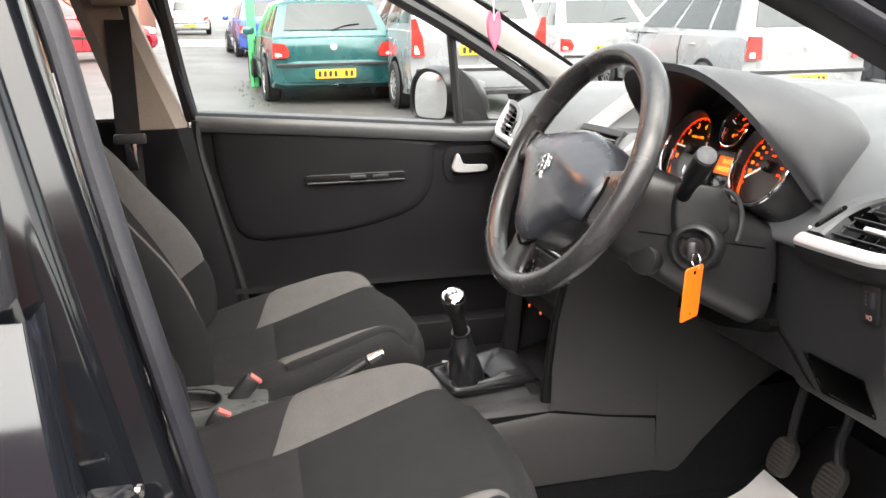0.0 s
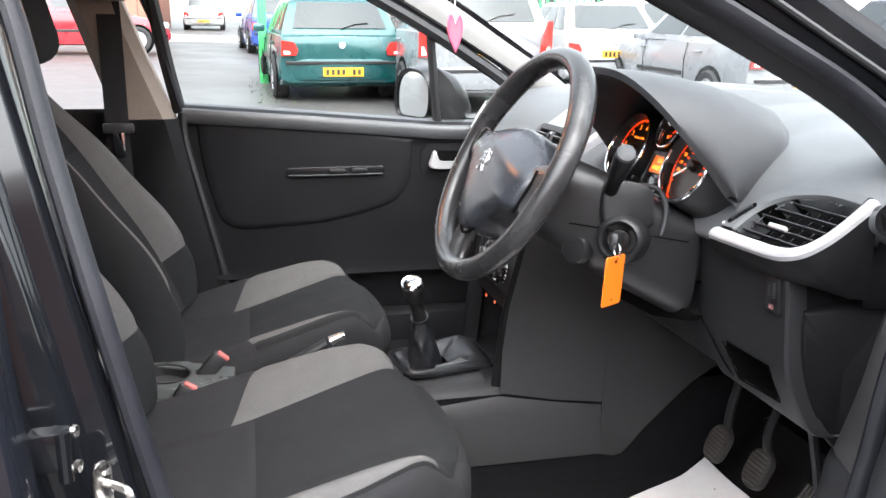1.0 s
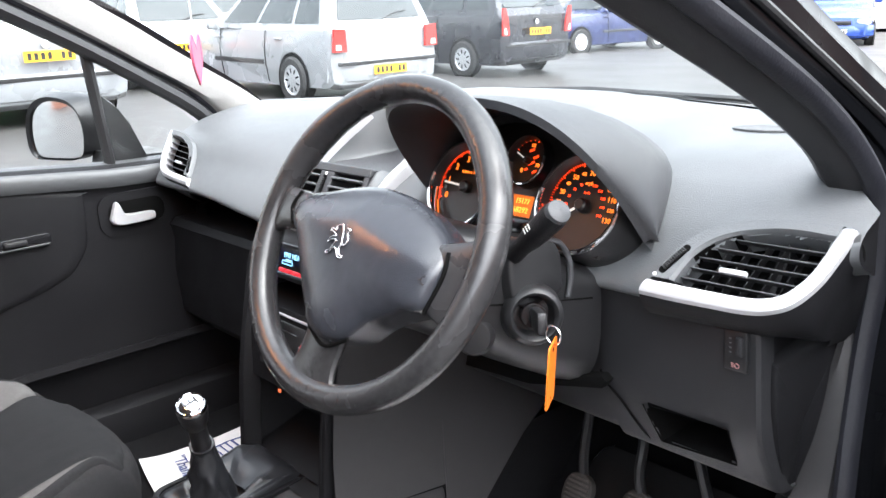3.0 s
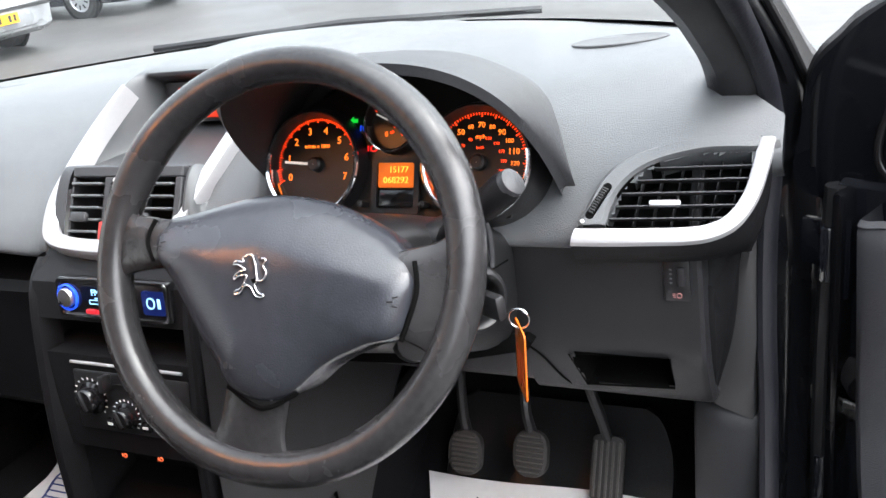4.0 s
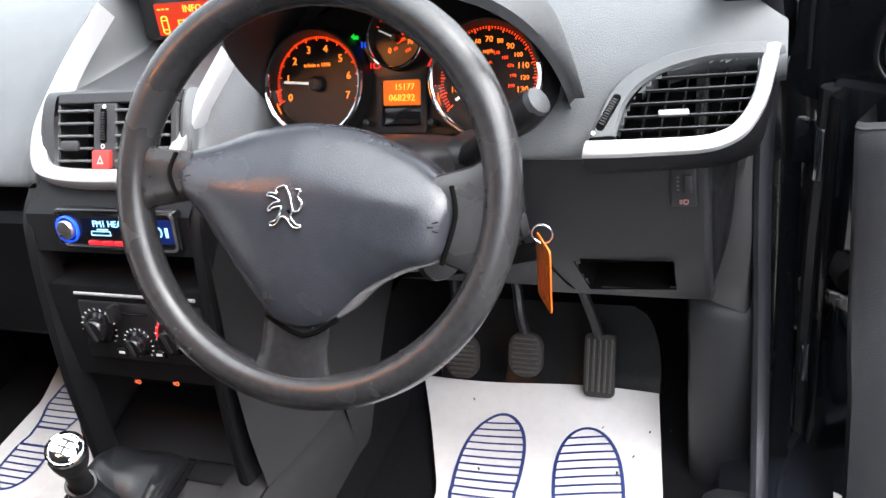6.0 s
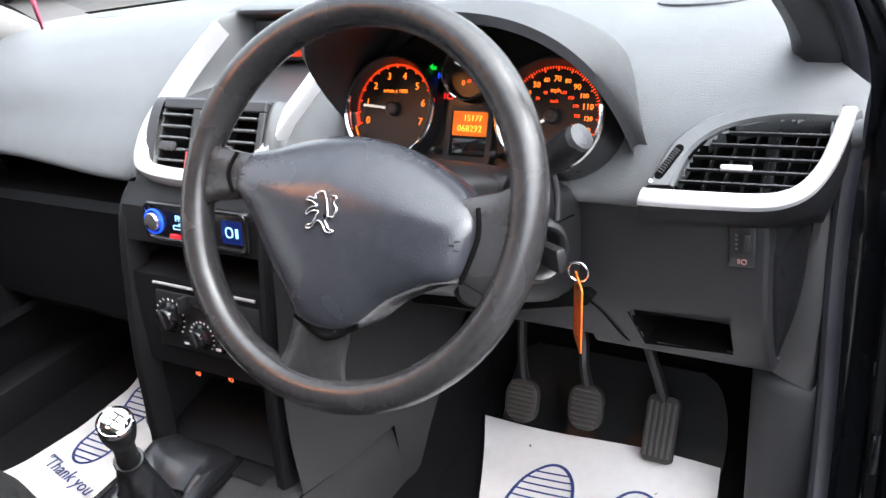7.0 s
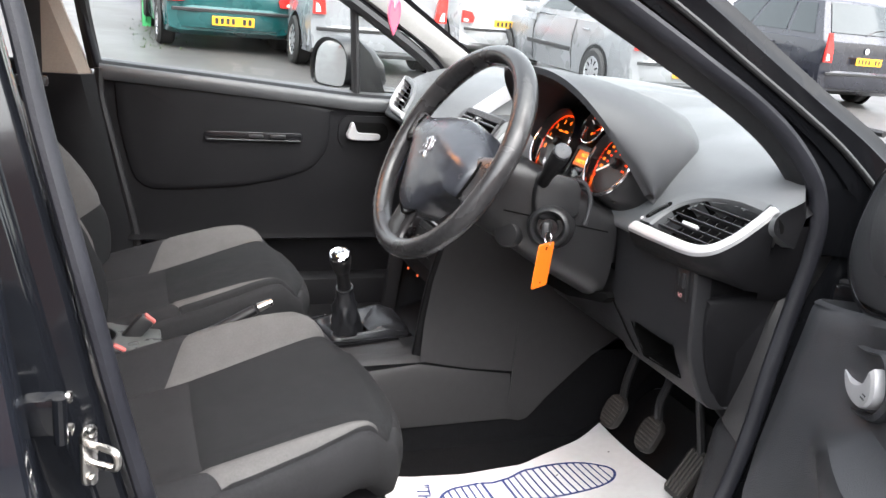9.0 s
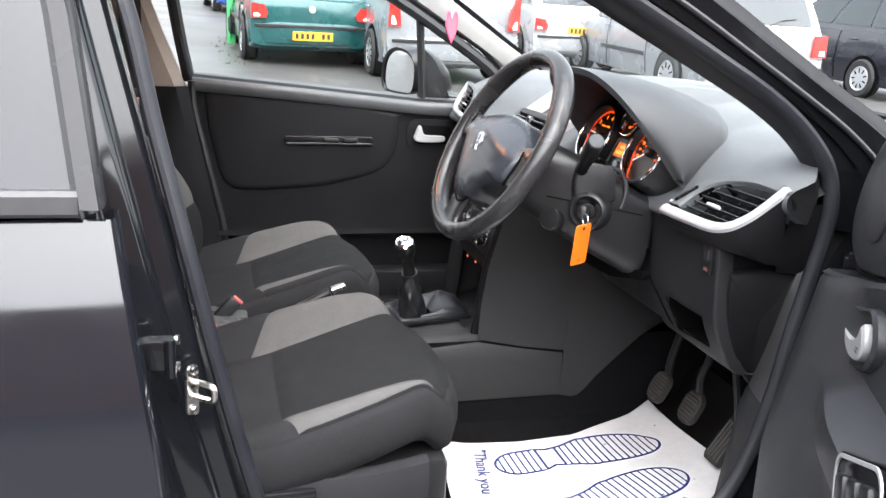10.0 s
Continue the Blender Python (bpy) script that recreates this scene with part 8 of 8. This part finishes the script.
parked(-6.1, 19.6, 10, 4.0, 1.72, 1.46, red, "red hatchback parked along the far road", 0.92)
parked(0.62, 20.6, 95, 4.0, 1.72, 1.45, blue, "blue car behind the green post", 0.92, kind_front=True)
parked(-2.2, 39.2, 91, 4.0, 1.75, 1.50, white_p, "white hatchback parked on a house driveway", 0.95, (0.05, 0.40))
parked(8.5, 15.5, 100, 4.2, 1.75, 1.55, white_p, "white car in the second row", 0.95)
parked(2.8, 15.8, 92, 4.2, 1.75, 1.5, dark, "dark car in the second row", 0.95)

# ---------------------------------------------------------------- posts, houses and hedges round the forecourt
gp = empty("gate_post", (-0.05, 11.0, 0.4), "green painted steel gate post", "post")
part("post", box(B(), (-0.08, 12.6, 1.60), (0.13, 0.13, 2.3), 0.012, 2), "green", gp)
part("post_cap", box(B(), (-0.08, 12.6, 2.77), (0.16, 0.16, 0.05), 0.012, 2), "green", gp)
fence = empty("steel_fence", (3, 19, 0.8), "green steel palisade fence at the back of the forecourt", "fence")
pale_bm = box(B(), (0, 0, 0), (0.065, 0.03, 1.9), 0.008, 1)
pal = part("pale", pale_bm, "green", fence)
pal.location = (1.0, 19.0, 1.75)
for i in range(1, 60):
    c = new("pale", pal.data)
    c.parent = fence
    c.matrix_parent_inverse = pal.matrix_parent_inverse
    c.location = (1.0 + i * 0.19, 19.0, 1.75 - 0.0028 * i)
for z in (1.2, 2.3):
    part("rail", box(B(), (6.6, 19.05, z), (11.6, 0.04, 0.05), 0.006, 1), "green", fence)


def house(name, x, y, w, d, h, az, label, material, storeys=2):
    th = empty(name, (0, 0, 0), label, "house", "houses round the forecourt")
    part("wall", box(B(), (0, 0, h / 2), (w, d, h), 0.0), material, th, smooth=0)
    bm = B()
    loft(bm, [[V(sx * (w / 2 + 0.3), -d / 2 - 0.3, h), V(sx * (w / 2 + 0.3), 0, h + d * 0.36), V(sx * (w / 2 + 0.3), d / 2 + 0.3, h)] for sx in (-1, 1)], True, True)
    part("roof", bm, "rooftile", th, smooth=0)
    n = max(2, int(w / 2.6))
    for st in range(storeys):
        for i in range(n):
            px = -w / 2 + (i + 0.5) * w / n
            for sy in (-1, 1):
                m = Matrix.Translation((px, sy * (d / 2 + 0.01), 1.55 + st * 2.6))
                wd = part("window", box(B(), (0, 0, 0), (1.3, 0.06, 1.2), 0.01, 1), "white", th, m=m)
                for q in (-0.31, 0.31):
                    part("pane", box(B(), (0, 0, 0), (0.54, 0.05, 1.05), 0.0), "carglass", wd, m=m @ Matrix.Translation((q, sy * 0.02, 0)), smooth=0)
                part("sill", box(B(), (0, 0, 0), (1.45, 0.12, 0.07), 0.01, 1), "white", wd, m=m @ Matrix.Translation((0, sy * 0.03, -0.64)))
    th.matrix_basis = Matrix.Translation((x, y, ground_z(x, y))) @ Matrix.Rotation(radians(az), 4, "Z")
    return th


M["rooftile"] = mat("brown_roof_tile", (0.12, 0.07, 0.05), 0.8, vary=0.3, scale=3)
M["render"] = mat("painted_render", (0.55, 0.53, 0.49), 0.85, vary=0.12, scale=2)
house("brick_house", -8.5, 40, 9, 8, 5.4, 0, "red brick semi-detached house", "brick")
house("brick_house", 5.5, 42, 8, 8, 5.4, 0, "red brick house with white windows", "brick")
house("rendered_house", 17, 44, 10, 8, 5.4, 4, "pale rendered house with tiled roof", "render")
house("showroom", 6, -19, 34, 8, 4.2, 0, "brick showroom with white-framed windows", "brick", 1)
house("brick_house", -26, 12, 9, 9, 5.4, 88, "red brick house beyond the road", "brick")
house("rendered_house", 34, 14, 9, 9, 5.4, 80, "pale rendered house at the end of the yard", "render")
# brick gate pier by the driveway
pier = empty("brick_pier", (-4.5, 33, 1.4), "red brick garden wall with a pier", "garden wall")
part("wall", box(B(), (-7.0, 33, ground_z(-7, 33) + 0.45), (4.6, 0.24, 0.95), 0.01, 1), "brick", pier)
part("pier", box(B(), (-4.5, 33, ground_z(-4, 33) + 0.9), (0.45, 0.45, 1.8), 0.01, 1), "brick", pier)
part("pier", box(B(), (0.1, 33, ground_z(0, 33) + 0.9), (0.45, 0.45, 1.8), 0.01, 1), "brick", pier)
# pale pavement and kerb of the road behind the green post
bm = B()
loft(bm, [[V(x, y, ground_z(x, y) + dz) for x in (-60, -20, -6, 0, 30)] for y, dz in ((27.0, 0.0), (27.0, 0.12), (27.2, 0.125), (29.4, 0.13), (29.4, 0.0))])
tagged(part("pavement", bm, mat("pale_paving", (0.28, 0.27, 0.25), 0.8, vary=0.2, scale=2)), "pale concrete pavement with a kerb", "pavement", kind="structure")
# weeds along the kerb by the teal car
bm = B()
random.seed(11)
for i in range(140):
    x, y = random.gauss(-0.02, 0.16), random.uniform(9.6, 14.0)
    h = random.uniform(0.01, 0.05)
    a = random.uniform(0, 6.28)
    p = V(x, y, ground_z(x, y))
    q = p + V(math.cos(a) * h * 0.6, math.sin(a) * h * 0.6, h)
    s = V(-math.sin(a), math.cos(a), 0) * 0.008
    bm.faces.new([bm.verts.new(v) for v in (p - s, p + s, q)])
tagged(part("weeds", bm, "grass", smooth=0), "short green weeds along the tarmac edge", "weeds", kind="stuff")

# ---------------------------------------------------------------- unseen wall added behind the camera to block low sky light
bm = box(B(), (0.5, -9.2, 1.55), (26.0, 0.4, 4.5), 0.02, 1)
tagged(part("sky_block_wall", bm, "brick"), "brown brick wall, added unseen to keep low sky light off the cabin", "wall", kind="structure")

# ---------------------------------------------------------------- wheels and bumpers of the car that is looked into
for wx in (-1.50, 1.04):
    for s in (-1, 1):
        road_wheel(shell, wx, s * 0.80, 0.29, s)
bm = B()
loft(bm, [[V(1.72 + dx - 0.24 * abs(t) ** 3, 0.84 * t, z) for dx, z in ((0.0, 0.28), (0.14, 0.32), (0.18, 0.45), (0.12, 0.58), (-0.02, 0.66))] for t in np.linspace(-1, 1, 17)])
part("front_bumper", bm, "paint", shell)
bm = B()
loft(bm, [[V(-2.0 + dx + 0.20 * abs(t) ** 3, 0.82 * t, z) for dx, z in ((0.05, 0.30), (-0.12, 0.34), (-0.14, 0.50), (-0.04, 0.60), (0.02, 0.95))] for t in np.linspace(-1, 1, 17)])
part("rear_bumper", bm, "paint", shell)
bm = B()
loft(bm, [[V(-2.0 + dx, 0.60 * t, z) for dx, z in ((-0.02, 0.97), (0.08, 1.18), (0.14, 1.28))] for t in np.linspace(-1, 1, 7)])
part("rear_window", bm, "carglass", shell)
